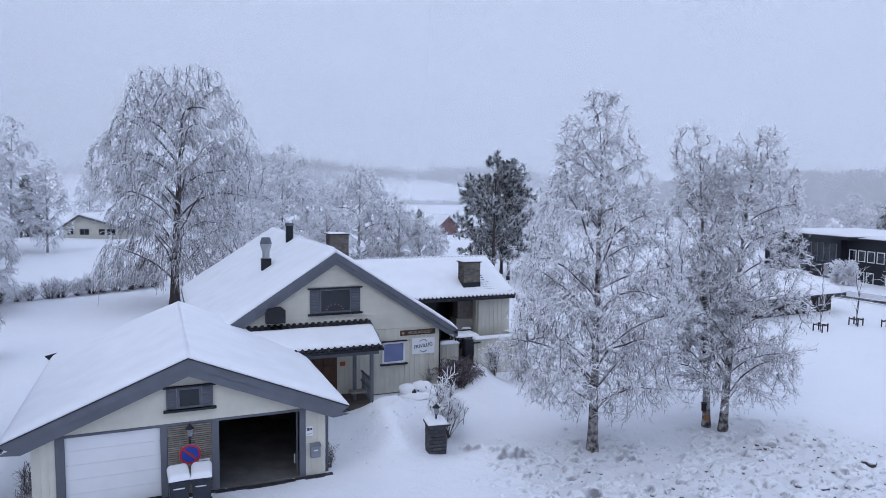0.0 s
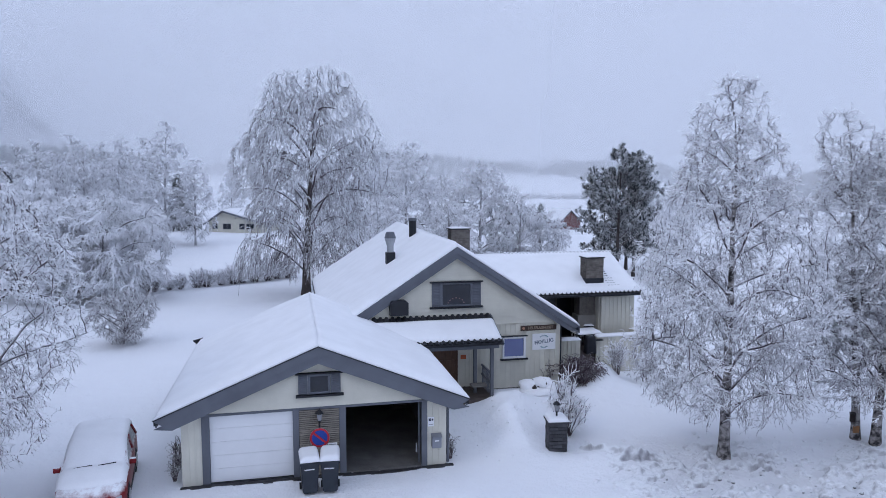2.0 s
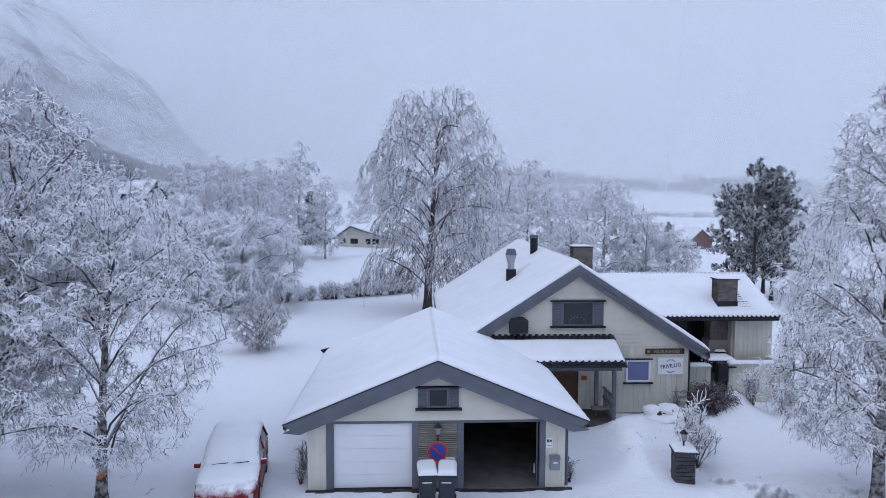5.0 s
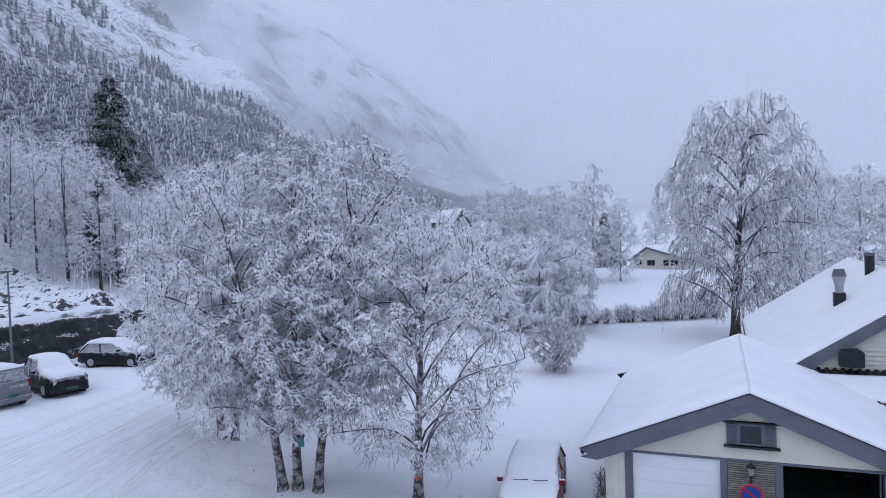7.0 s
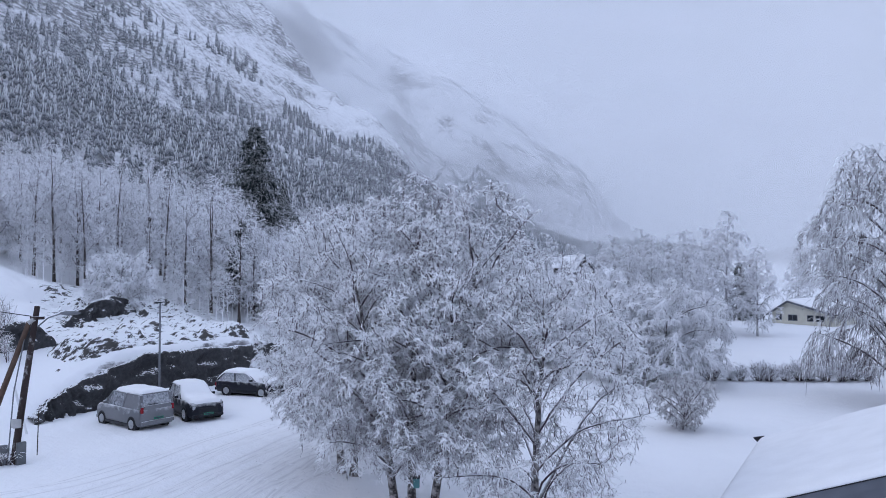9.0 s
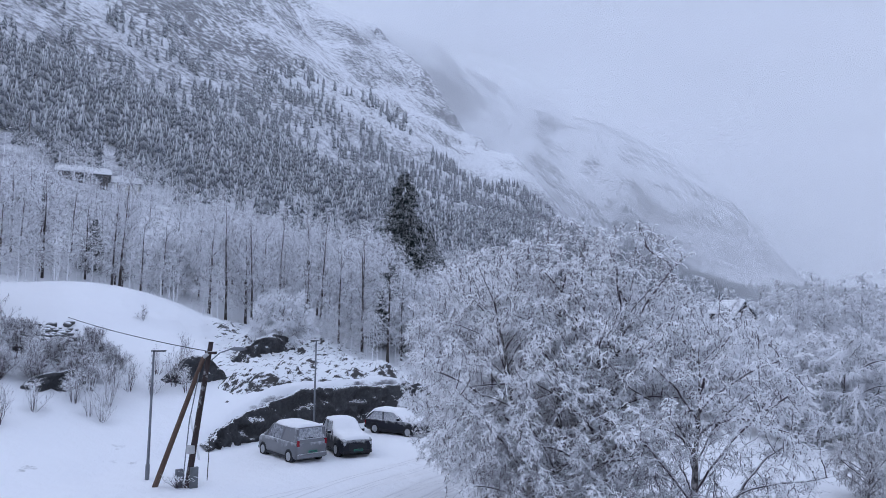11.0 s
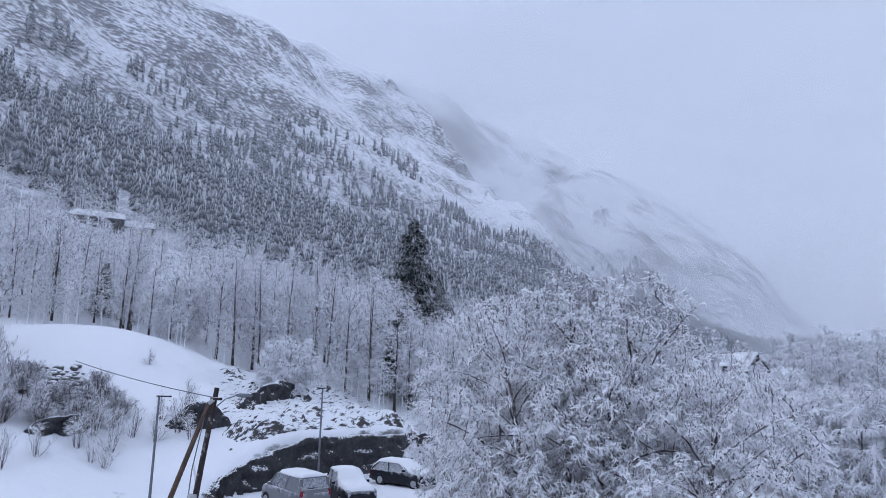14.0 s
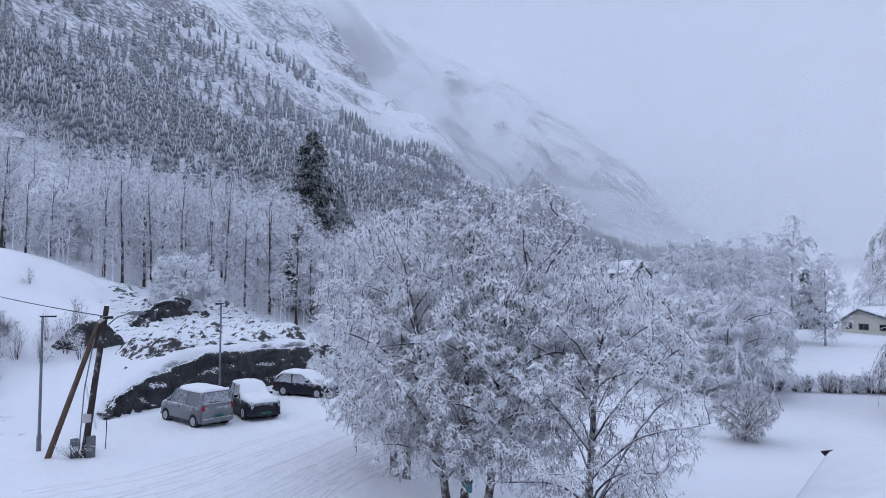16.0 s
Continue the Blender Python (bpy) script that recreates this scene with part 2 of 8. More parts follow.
def ground_z(x, y):
    x, y = np.asarray(x, float), np.asarray(y, float)
    d = np.hypot(x, y)
    p, s = valley_side(x, y)
    z = 1.3 * ss(19, 29, -x) * (1 - ss(36, 60, y)) + 0.8 * ss(60, 120, y) * ss(-10, 30, -x)
    z = z - 3.4 * ss(80, 190, y - 0.3 * x) * ss(0, 40, x) * (1 - ss(260, 440, y))
    az = np.degrees(np.arctan2(x, y))
    z = z + 40 * ss(420, 950, d) * ss(22, 40, az) * (1 - ss(80, 100, az)) * (1 + 0.5 * fbm(x / 300, y / 300, 23, 3))
    z = z - 2.5 * ss(35, 100, x) - 6 * ss(160, 420, y - 0.3 * x) - 3 * ss(300, 900, d)
    bulge = 262 * ss(700, 2000, s) * (1 - ss(2300, 3000, s))
    pe = p + bulge
    hill = np.interp(pe, HILL_P, HILL_Z)
    rough = ss(60, 500, pe) * (1 - 0.8 * ss(1200, 1800, s))
    hill = hill + rough * (84 * fbm(p / 160, s / 260, 5, 5) + 22 * np.abs(fbm(p / 30 + s / 140, s / 110, 9, 5)) - 7)
    hill = hill * (1 - ss(2500, 3200, s))
    # the blasted rock face behind the car park, and rough ground above it
    cut = 2.6 * ss(24, 34, s) * (1 - ss(44, 60, s))
    near = ss(0.0, 1.0, p) * (1 - ss(4, 16, p))
    hill = hill + cut * near + ss(1.5, 6, p) * (1 - ss(60, 140, p)) * (0.9 * fbm(x / 11, y / 11, 3, 3) * (1 - 0.8 * ss(68, 74, -az)) + (0.12 * (1 - ss(68, 74, -az)) + 0.9 * ss(30, 40, s) * (1 - ss(50, 64, s)) * (1 - ss(14, 26, p))) * fbm(x / 1.9, y / 1.9, 4, 3))
    z = z + hill
    # far side of the valley
    far = ss(1150, 1900, d) * (1 - ss(-40, 60, p)) * (1 - ss(18, 34, az)) * (1 - ss(12, 24, -az))
    z = z + far * (84 + 70 * fbm(x / 500, y / 500, 21, 4))
    # drifts, the ploughed bank by the porch, the bank along the road
    small = 0.10 * fbm(x / 3.5, y / 3.5, 31, 3) + 0.25 * fbm(x / 16, y / 16, 33, 2)
    z = z + small * (1 - ss(90, 200, d))
    for bx, by, ax, ay, h in ((4.3, 23.6, 0.9, 2.4, 0.75), (5.0, 25.8, 1.2, 1.4, 0.6), (6.9, 20.4, 1.6, 0.9, 0.35), (-17.0, 17.6, 6.5, 4.0, 0.45), (11.0, 21.6, 3.0, 1.6, 0.35), (8.4, 27.5, 2.2, 1.3, 0.4), (9.3, 29.5, 0.9, 1.5, 0.85), (6.4, 24.6, 1.6, 1.0, 0.25)):
        z = z + h * np.exp(-(((x - bx) / ax) ** 2 + ((y - by) / ay) ** 2)) * (1 + 0.5 * fbm(x / 0.7, y / 0.7, 41, 3))
    z = z + 3.4 * np.exp(-(((x + 61.5) / 9.0) ** 2 + ((y - 12.6) / 11.0) ** 2))
    clod = ss(6.5, 8.5, x) * (1 - ss(20, 23, x)) * ss(13.0, 15.5, y) * (1 - ss(20.0, 23.0, y))
    z = z + clod * (0.36 * np.abs(fbm(x / 0.8, y / 0.55, 51, 3)) - 0.08)
    return z


def gz(x, y):
    return float(ground_z(np.array([x]), np.array([y]))[0])


def ground_material():
    m = bpy.data.materials.new("snow_covered_land")
    m.use_nodes = True
    N, L = m.node_tree.nodes, m.node_tree.links
    b = N["Principled BSDF"]
    b.inputs["Roughness"].default_value, b.inputs["Specular IOR Level"].default_value = 0.75, 0.2
    tc, geo = N.new("ShaderNodeTexCoord"), N.new("ShaderNodeNewGeometry")
    sep = N.new("ShaderNodeSeparateXYZ")
    L.new(geo.outputs["Normal"], sep.inputs[0])
    def noise_at(scale, detail=5, src=None, rough=0.6):
        n = N.new("ShaderNodeTexNoise")
        n.inputs["Scale"].default_value, n.inputs["Detail"].default_value, n.inputs["Roughness"].default_value = scale, detail, rough
        L.new(src or tc.outputs["Object"], n.inputs[0])
        return n.outputs[0]
    def math(op, a, bb=None, c=None):
        n = N.new("ShaderNodeMath")
        n.operation = op
        for i, v in enumerate((a, bb, c)):
            if v is None:
                continue
            if isinstance(v, (int, float)):
                n.inputs[i].default_value = v
            else:
                L.new(v, n.inputs[i])
        return n.outputs[0]
    pos = N.new("ShaderNodeSeparateXYZ")
    L.new(tc.outputs["Object"], pos.inputs[0])
    def step(v, a0, a1):
        r = N.new("ShaderNodeMapRange")
        r.interpolation_type = "SMOOTHSTEP"
        r.inputs[1].default_value, r.inputs[2].default_value = a0, a1
        L.new(v, r.inputs[0])
        return r.outputs[0]
    # bare rock where it is steep, and on the wind-swept heights
    near_n, far_n = noise_at(0.9), noise_at(0.035, 8, rough=0.7)
    steep = math("SUBTRACT", 1.0, sep.outputs[2])
    mp = N.new("ShaderNodeMapping")
    mp.inputs["Rotation"].default_value = (radians(-5), radians(3), radians(8))
    mp.inputs["Scale"].default_value = (0.50, 0.42, 1.15)
    L.new(tc.outputs["Object"], mp.inputs[0])
    strata = noise_at(0.40, 10, mp.outputs[0], 0.68)
    broad = noise_at(0.024, 8, mp.outputs[0], 0.7)
    a = math("MULTIPLY_ADD", math("SUBTRACT", near_n, 0.5), 0.35, math("MULTIPLY", steep, 0.62))
    a = math("MULTIPLY_ADD", math("SUBTRACT", far_n, 0.5), 0.40, a)
    a = math("MULTIPLY_ADD", math("SUBTRACT", broad, 0.5), 0.75, a)
    a = math("MULTIPLY_ADD", math("SUBTRACT", strata, 0.5), 1.5, a)
    a = math("MULTIPLY_ADD", step(pos.outputs[2], 90, 190), 0.085, a)
    bare = N.new("ShaderNodeMapRange")
    bare.inputs[1].default_value, bare.inputs[2].default_value = 0.30, 0.46
    L.new(a, bare.inputs[0])
    snow_c = N.new("ShaderNodeMix")
    snow_c.data_type = "RGBA"
    snow_c.inputs[6].default_value, snow_c.inputs[7].default_value = (0.82, 0.835, 0.865, 1), (0.88, 0.89, 0.91, 1)
    L.new(noise_at(0.25, 4), snow_c.inputs[0])
    rock_c = N.new("ShaderNodeMix")
    rock_c.data_type = "RGBA"
    rock_c.inputs[6].default_value, rock_c.inputs[7].default_value = (0.10, 0.10, 0.11, 1), (0.26, 0.255, 0.26, 1)
    L.new(noise_at(1.6, 7), rock_c.inputs[0])
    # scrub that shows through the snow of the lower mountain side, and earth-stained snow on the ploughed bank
    scrub = math("MULTIPLY", step(pos.outputs[2], 14, 45), math("SUBTRACT", 1.0, step(math("MULTIPLY_ADD", math("SUBTRACT", far_n, 0.5), 160.0, pos.outputs[2]), 130, 260)))
    scrub = math("MULTIPLY", scrub, step(noise_at(0.11, 8, rough=0.75), 0.36, 0.66))
    scrubbed = N.new("ShaderNodeMix")
    scrubbed.data_type = "RGBA"
    scrubbed.inputs[7].default_value = (0.20, 0.20, 0.235, 1)
    L.new(scrub, scrubbed.inputs[0])
    L.new(snow_c.outputs[2], scrubbed.inputs[6])
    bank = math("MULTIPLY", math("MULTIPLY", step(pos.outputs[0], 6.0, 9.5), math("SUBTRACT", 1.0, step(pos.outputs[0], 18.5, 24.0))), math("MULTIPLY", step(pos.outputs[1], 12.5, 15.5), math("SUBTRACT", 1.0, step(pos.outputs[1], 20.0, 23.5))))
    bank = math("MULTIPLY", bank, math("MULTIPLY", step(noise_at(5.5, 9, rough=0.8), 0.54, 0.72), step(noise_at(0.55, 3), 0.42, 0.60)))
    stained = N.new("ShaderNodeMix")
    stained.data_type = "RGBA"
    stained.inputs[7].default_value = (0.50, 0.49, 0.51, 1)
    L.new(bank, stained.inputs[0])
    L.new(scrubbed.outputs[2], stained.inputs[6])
    mx = N.new("ShaderNodeMix")
    mx.data_type = "RGBA"
    L.new(bare.outputs[0], mx.inputs[0])
    L.new(stained.outputs[2], mx.inputs[6])
    L.new(rock_c.outputs[2], mx.inputs[7])
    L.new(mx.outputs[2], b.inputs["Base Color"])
    h = math("MULTIPLY_ADD", noise_at(1.1, 5), 1.0, math("MULTIPLY", noise_at(9.0, 4), 0.25))
    bp = N.new("ShaderNodeBump")
    bp.inputs["Strength"].default_value, bp.inputs["Distance"].default_value = 0.75, 0.18
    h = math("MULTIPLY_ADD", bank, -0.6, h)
    L.new(h, bp.inputs["Height"])
    L.new(bp.outputs[0], b.inputs["Normal"])
    return m


def build_ground():
    az = np.concatenate([np.arange(-70, 110, 0.45), np.arange(110, 290, 7.5)])
    r = [0.0005, 0.8, 1.5]
    while r[-1] < 4600:
        r.append(r[-1] * (1.06 if r[-1] < 14 else 1.0125 if r[-1] < 60 else 1.016))
    r = np.array(r)
    A, Rr = np.meshgrid(np.radians(az), r)
    x, y = -np.sin(A) * Rr, np.cos(A) * Rr
    z = ground_z(x, y)
    n, k = len(az), len(r)
    verts = np.stack([x.ravel(), y.ravel(), z.ravel()], 1)
    i, j = np.meshgrid(np.arange(k - 1), np.arange(n), indexing="ij")
    j2 = (j + 1) % n
    quads = np.stack([i * n + j, (i + 1) * n + j, (i + 1) * n + j2, i * n + j2], -1).reshape(-1, 4)[:, ::-1]
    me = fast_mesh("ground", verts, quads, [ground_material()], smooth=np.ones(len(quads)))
    tagged(new("ground", me), "snow-covered yard, fields and rocky mountain side", "ground", kind="structure")


build_ground()

# ---- buildings ----
GLASS = material("dark_window_glass", (0.018, 0.022, 0.032), 0.06, dark=0.6, scale=1.0, fine=5, bump=0.0, spec=0.5)
BRICK = material("grey_chimney_stone", (0.20, 0.18, 0.16), 0.85, dark=0.55, scale=5, fine=30, bump=0.5, per_object=0.25)
TILE = material("black_roof_tile", (0.03, 0.032, 0.038), 0.6, dark=0.7, scale=3, fine=40, bump=0.2)
WOOD = material("varnished_door_wood", (0.15, 0.078, 0.05), 0.5, dark=0.55, scale=2.5, fine=30, bump=0.15, stretch=(6, 6, 1))
METAL = material("dull_sheet_metal", (0.42, 0.44, 0.46), 0.45, 0.6, dark=0.8, scale=4, fine=40, bump=0.05)
SLAT = material("weathered_slat_wood", (0.30, 0.27, 0.23), 0.75, dark=0.6, scale=3, fine=40, bump=0.25, per_object=0.2, stretch=(1, 1, 6))


def snow_slab(name, corners, nu, nv, thick, parent, seed, edge=0.35, label="", over=0.06, lump=0.05):
    """A blanket of snow over a sloping rectangle; corners: eave start, eave end, ridge end, ridge start."""
    c = [np.array(p, float) for p in corners]
    u, v = np.meshgrid(np.linspace(0, 1, nu), np.linspace(0, 1, nv), indexing="ij")
    w = [(1 - u) * (1 - v), u * (1 - v), u * v, (1 - u) * v]
    base = sum(wi[..., None] * ci for wi, ci in zip(w, c))
    lu, lv = np.linalg.norm(c[1] - c[0]), np.linalg.norm(c[3] - c[0])
    e = np.minimum(np.minimum(u, 1 - u) * lu, v * lv)
    round_off = np.sqrt(np.clip(1 - (1 - np.clip(e / edge, 0, 1)) ** 2, 0, 1))
    h = thick * (0.25 + 0.75 * round_off) * (1 - 0.04 * np.exp(-((1 - v) * lv / 0.4) ** 2)) + lump * fbm(u * lu / 1.6 + 3.1 * seed, v * lv / 1.6, seed, 3) * round_off
    top = base.copy()
    top[..., 2] += h
    n = nu * nv
    verts = np.concatenate([top.reshape(-1, 3), base.reshape(-1, 3)])
    i, j = np.meshgrid(np.arange(nu - 1), np.arange(nv - 1), indexing="ij")
    a = (i * nv + j).ravel()
    q = np.stack([a, a + nv, a + nv + 1, a + 1], 1)
    ring = [k * nv for k in range(nu)] + [(nu - 1) * nv + k for k in range(1, nv)] + [k * nv + nv - 1 for k in range(nu - 2, -1, -1)] + [k for k in range(nv - 2, 0, -1)]
    ring2 = ring[1:] + ring[:1]
    side = np.array([[x, x + n, y + n, y] for x, y in zip(ring, ring2)])
    quads = np.concatenate([q, q[:, ::-1] + n, side])
    me = fast_mesh(name, verts, quads, [SNOW], smooth=np.arange(len(quads)) < len(q))
    ob = new(name, me)
    ob.parent = parent
    if label:
        tagged(ob, label)
    return ob


def gable_boards(parent, mat, half, w0, peak_w, slope, v, step=0.18, name="board", u0=None):
    """Lapped horizontal boards under a gable: half width at height w0."""
    w = w0
    while w < peak_w - 0.05:
        w1 = min(w + step, peak_w)
        a, b = (peak_w - w) / slope, max((peak_w - w1) / slope, 0.01)
        a, b = min(a, half), min(b, half)
        bm = bmesh.new()
        lo = [bm.verts.new(p) for p in ((-a, v - 0.046, w), (a, v - 0.046, w), (b, v - 0.010, w1 + 0.004), (-b, v - 0.010, w1 + 0.004))]
        hi = [bm.verts.new((p.co.x, v, p.co.z)) for p in lo]
        bm.faces.new(lo)
        bm.faces.new(hi[::-1])
        for i in range(4):
            bm.faces.new((lo[i], hi[i], hi[(i + 1) % 4], lo[(i + 1) % 4]))
        bmesh.ops.recalc_face_normals(bm, faces=bm.faces[:])
        part(name, bm, mat, parent)
        w = w1


def batten_wall(parent, mat, u0, u1, v, w0, w1, step=0.24, face=-1, axis="x"):
    """Upright boards with cover strips on a wall that looks along -v (or along +u with axis='y')."""
    n = max(1, round((u1 - u0) / step))
    st = (u1 - u0) / n
    for k in range(n):
        a, b = u0 + k * st + 0.004, u0 + (k + 1) * st - 0.004
        if axis == "x":
            box_part("board", parent, mat, a, b, v - 0.018, v, w0, w1)
        else:
            box_part("board", parent, mat, v, v + 0.018, a, b, w0, w1)
    for k in range(1, n):
        a = u0 + k * st
        if axis == "x":
            box_part("batten", parent, mat, a - 0.03, a + 0.03, v - 0.04, v - 0.019, w0, w1)
        else:
            box_part("batten", parent, mat, v + 0.019, v + 0.04, a - 0.03, a + 0.03, w0, w1)


def rake(parent, s, peak_w, eave_w, v0, v1, widths, mat, side, name="fascia_board"):
    """Bargeboards along one side of a gable, the upper proud of the lower."""
    slope = (peak_w - eave_w) / s
    drop = 0.0
    for k, wd in enumerate(widths):
        vv0 = v0 - (0.03 if k == 0 else 0.0)
        x = side * s
        poly = [(0, peak_w - drop), (x, eave_w - drop), (x - side * 0.22 * (k + 1) * 0.8, eave_w - drop - wd + 0.22 * (k + 1) * 0.8 * slope * 0.0), (0, peak_w - drop - wd)]
        bottom = peak_w - drop - wd
        xi = x - side * 0.25 * (k + 1)
        poly[2] = (xi, bottom - slope * abs(xi))
        prism_part(name, parent, mat, poly if side > 0 else poly[::-1], vv0, v1)
        drop += wd + 0.004


def window_unit(parent, name, u0, u1, w0, w1, v, frame_mat, glass, bar=0.06, splits=0, sill=True):
    """A window in a wall that looks along -v."""
    root = box_part(name, parent, glass, u0 + bar, u1 - bar, v - 0.02, v - 0.005, w0 + bar, w1 - bar)
    for a, b, c, d in ((u0, u1, w1 - bar, w1), (u0, u1, w0, w0 + bar), (u0, u0 + bar, w0 + bar, w1 - bar), (u1 - bar, u1, w0 + bar, w1 - bar)):
        o = box_part("window_frame", root, frame_mat, a, b, v - 0.06, v - 0.004, c, d, 0.008)
    for k in range(splits):
        x = u0 + (u1 - u0) * (k + 1) / (splits + 1)
        box_part("mullion", root, frame_mat, x - 0.03, x + 0.03, v - 0.055, v - 0.006, w0 + bar, w1 - bar)
    if sill:
        box_part("window_sill", root, DARK, u0 - 0.1, u1 + 0.1, v - 0.14, v, w0 - 0.07, w0 - 0.005, 0.01)
        box_part("drip_board", root, DARK, u0 - 0.08, u1 + 0.08, v - 0.12, v, w1 + 0.005, w1 + 0.05, 0.01)
    return root


def shutter(parent, u0, u1, w0, w1, v):
    root = box_part("shutter", parent, GREY, u0, u1, v - 0.03, v - 0.005, w0, w1)
    n = int((w1 - w0) / 0.065)
    for k in range(n):
        w = w0 + 0.04 + k * (w1 - w0 - 0.08) / max(1, n - 1)
        bm = bmesh.new()
        prism_bm(bm, [(v - 0.05, w - 0.022), (v - 0.03, w + 0.012), (v - 0.03, w + 0.022), (v - 0.055, w - 0.012)], u0 + 0.03, u1 - 0.03, "x")
        part("slat", bm, GREY, root)
    for a, b in ((u0, u0 + 0.035), (u1 - 0.035, u1)):
        box_part("stile", root, GREY, a, b, v - 0.06, v - 0.031, w0, w1)


def build_garage():
    G = thing("garage", pose(-2.26, 20.39, 0.0, 0, 0, math.degrees(0.146)), "cream double garage, one door open, deep snow on the roof", "garage")
    s, wh, he, hp, L, o = 4.67, 4.0, 2.20, 4.12, 9.3, 0.40
    slope = (hp - he) / s
    H = 2.42
    # shell: side and back walls, floor, pier walls round the two door openings
    for u in (-wh, wh - 0.15):
        box_part("side_wall", G, CREAM, u, u + 0.15, 0.02, L - 0.5, -0.3, H)
    box_part("back_wall", G, CREAM, -wh + 0.15, wh - 0.15, L - 0.65, L - 0.5, -0.3, H)
    prism_part("back_gable", G, CREAM, [(-wh, H), (wh, H), (0, hp - 0.25)], L - 0.65, L - 0.5)
    box_part("concrete_floor", G, material("dusty_concrete", (0.16, 0.155, 0.15), 0.9, dark=0.6, scale=1.5, fine=20, bump=0.2), -wh + 0.15, wh - 0.15, 0.0, L - 0.65, -0.3, 0.03)
    box_part("partition", G, material("bare_boards", (0.20, 0.185, 0.175), 0.85, dark=0.6, scale=3, fine=30), -0.08, 0.08, 0.16, L - 0.7, 0.03, H)
    prism_part("gable_wall", G, CREAM, [(-wh, 2.16), (wh, 2.16), (wh, H - 0.1), (0, hp - 0.3), (-wh, H - 0.1)], 0.0, 0.15)
    for a, b in ((-4.0, -3.42), (-0.6, 0.62), (3.38, 4.0)):
        box_part("front_pier", G, CREAM, a, b, 0.0, 0.15, -0.3, 2.155)
    gable_boards(G, CREAM, wh, 2.17, hp - 0.30, slope, -0.002, 0.185)
    batten_wall(G, CREAM, -4.0, -3.42, -0.002, -0.3, 2.2, 0.2)
    batten_wall(G, CREAM, 3.38, 4.0, -0.002, 0.02, 2.2, 0.2)
    # dark inner lining
    for u in (-wh + 0.152, wh - 0.172):
        box_part("inner_lining", G, MATS["bare_boards"], u, u + 0.02, 0.16, L - 0.7, 0.03, H)
    box_part("inner_lining", G, MATS["bare_boards"], -wh + 0.18, wh - 0.18, L - 0.68, L - 0.66, 0.03, H)
    box_part("loft_floor", G, MATS["bare_boards"], -wh + 0.15, wh - 0.15, 0.16, L - 0.7, H - 0.06, H)
    # casings
    for a, b in ((-3.42, -3.2), (-0.78, -0.6), (0.62, 0.82), (3.2, 3.38)):
        box_part("door_casing", G, GREY, a, b, -0.06, 0.12, 0.0, 2.14, 0.01)
    box_part("head_casing", G, GREY, -3.45, 3.4, -0.07, -0.03, 2.115, 2.19, 0.01)
    # closed sectional door
    door = box_part("garage_door", G, WHITE, -3.2, -0.78, 0.05, 0.09, 0.06, 2.115, label="white sectional garage door, closed")
    for k in range(5):
        w = 0.07 + k * 0.41
        box_part("door_panel", door, WHITE, -3.195, -0.785, 0.034, 0.05, w, w + 0.406, 0.003)
    box_part("door_threshold", G, DARK, -3.2, -0.78, -0.02, 0.12, -0.05, 0.055)
    # raised door of the other bay, under the loft
    box_part("raised_door", G, WHITE, 0.84, 3.18, 0.3, 2.5, 2.2, 2.25)
    box_part("door_track", G, GREY, 3.13, 3.17, 0.16, 0.2, 0.05, 2.2)
    box_part("handle_bracket", G, METAL, 3.05, 3.09, 0.16, 0.2, 0.4, 0.7)
    # slatted panel between the doors
    panel = box_part("slatted_panel", G, DARK, -0.6, 0.62, -0.02, -0.003, 0.0, 2.115)
    for k in range(34):
        w = 0.04 + k * 0.061
        box_part("slat", panel, SLAT, -0.59, 0.61, -0.05 - 0.006 * (k % 3), -0.021, w, w + 0.042)
    # gable window with shutters
    win = window_unit(G, "gable_window", -0.31, 0.36, 2.60, 3.22, -0.03, GREY, GLASS, 0.07)
    shutter(win, -0.60, -0.32, 2.60, 3.22, -0.03)
    shutter(win, 0.37, 0.67, 2.60, 3.22, -0.03)
    box_part("window_board", win, DARK, -0.68, 0.76, -0.16, -0.03, 3.225, 3.27, 0.01)
    box_part("window_board", win, DARK, -0.68, 0.76, -0.18, -0.03, 2.53, 2.595, 0.01)
    # roof
    for side in (-1, 1):
        t = 0.16
        poly = [(0, hp), (side * s, he), (side * s, he - t), (0, hp - t)]
        prism_part("roof_slope", G, TILE, poly if side > 0 else poly[::-1], -o + 0.05, L)
        rake(G, s, hp, he, -o, -o + 0.05, (0.24, 0.26), GREY, side)
        rake(G, s, hp, he, L, L + 0.04, (0.2, 0.2), GREY, side)
        box_part("eave_fascia", G, GREY, side * (s - 0.06) - 0.02, side * (s - 0.06) + 0.02, -o + 0.06, L, he - 0.2, he - 0.02)
        prism_part("roof_edge", G, DARK, [(0, hp + 0.035), (side * (s + 0.02), he + 0.03), (side * (s + 0.02), he), (0, hp + 0.004)], -o - 0.05, -o + 0.06)
        x = side * s
        snow_slab("roof_snow", [(x, -o - 0.02, he + 0.02), (x, L + 0.03, he + 0.02), (0, L + 0.03, hp + 0.02), (0, -o - 0.02, hp + 0.02)] if side > 0 else
                  [(x, L + 0.03, he + 0.02), (x, -o - 0.02, he + 0.02), (0, -o - 0.02, hp + 0.02), (0, L + 0.03, hp + 0.02)], 60, 34, 0.22, G, 3 + side, 0.5, lump=0.04)
    prism_part("gutter_end", G, DARK, [(-s - 0.2, he + 0.16), (-s + 0.2, he + 0.26), (-s + 0.12, he - 0.05), (-s - 0.02, he - 0.02)], L + 0.02, L + 0.16)
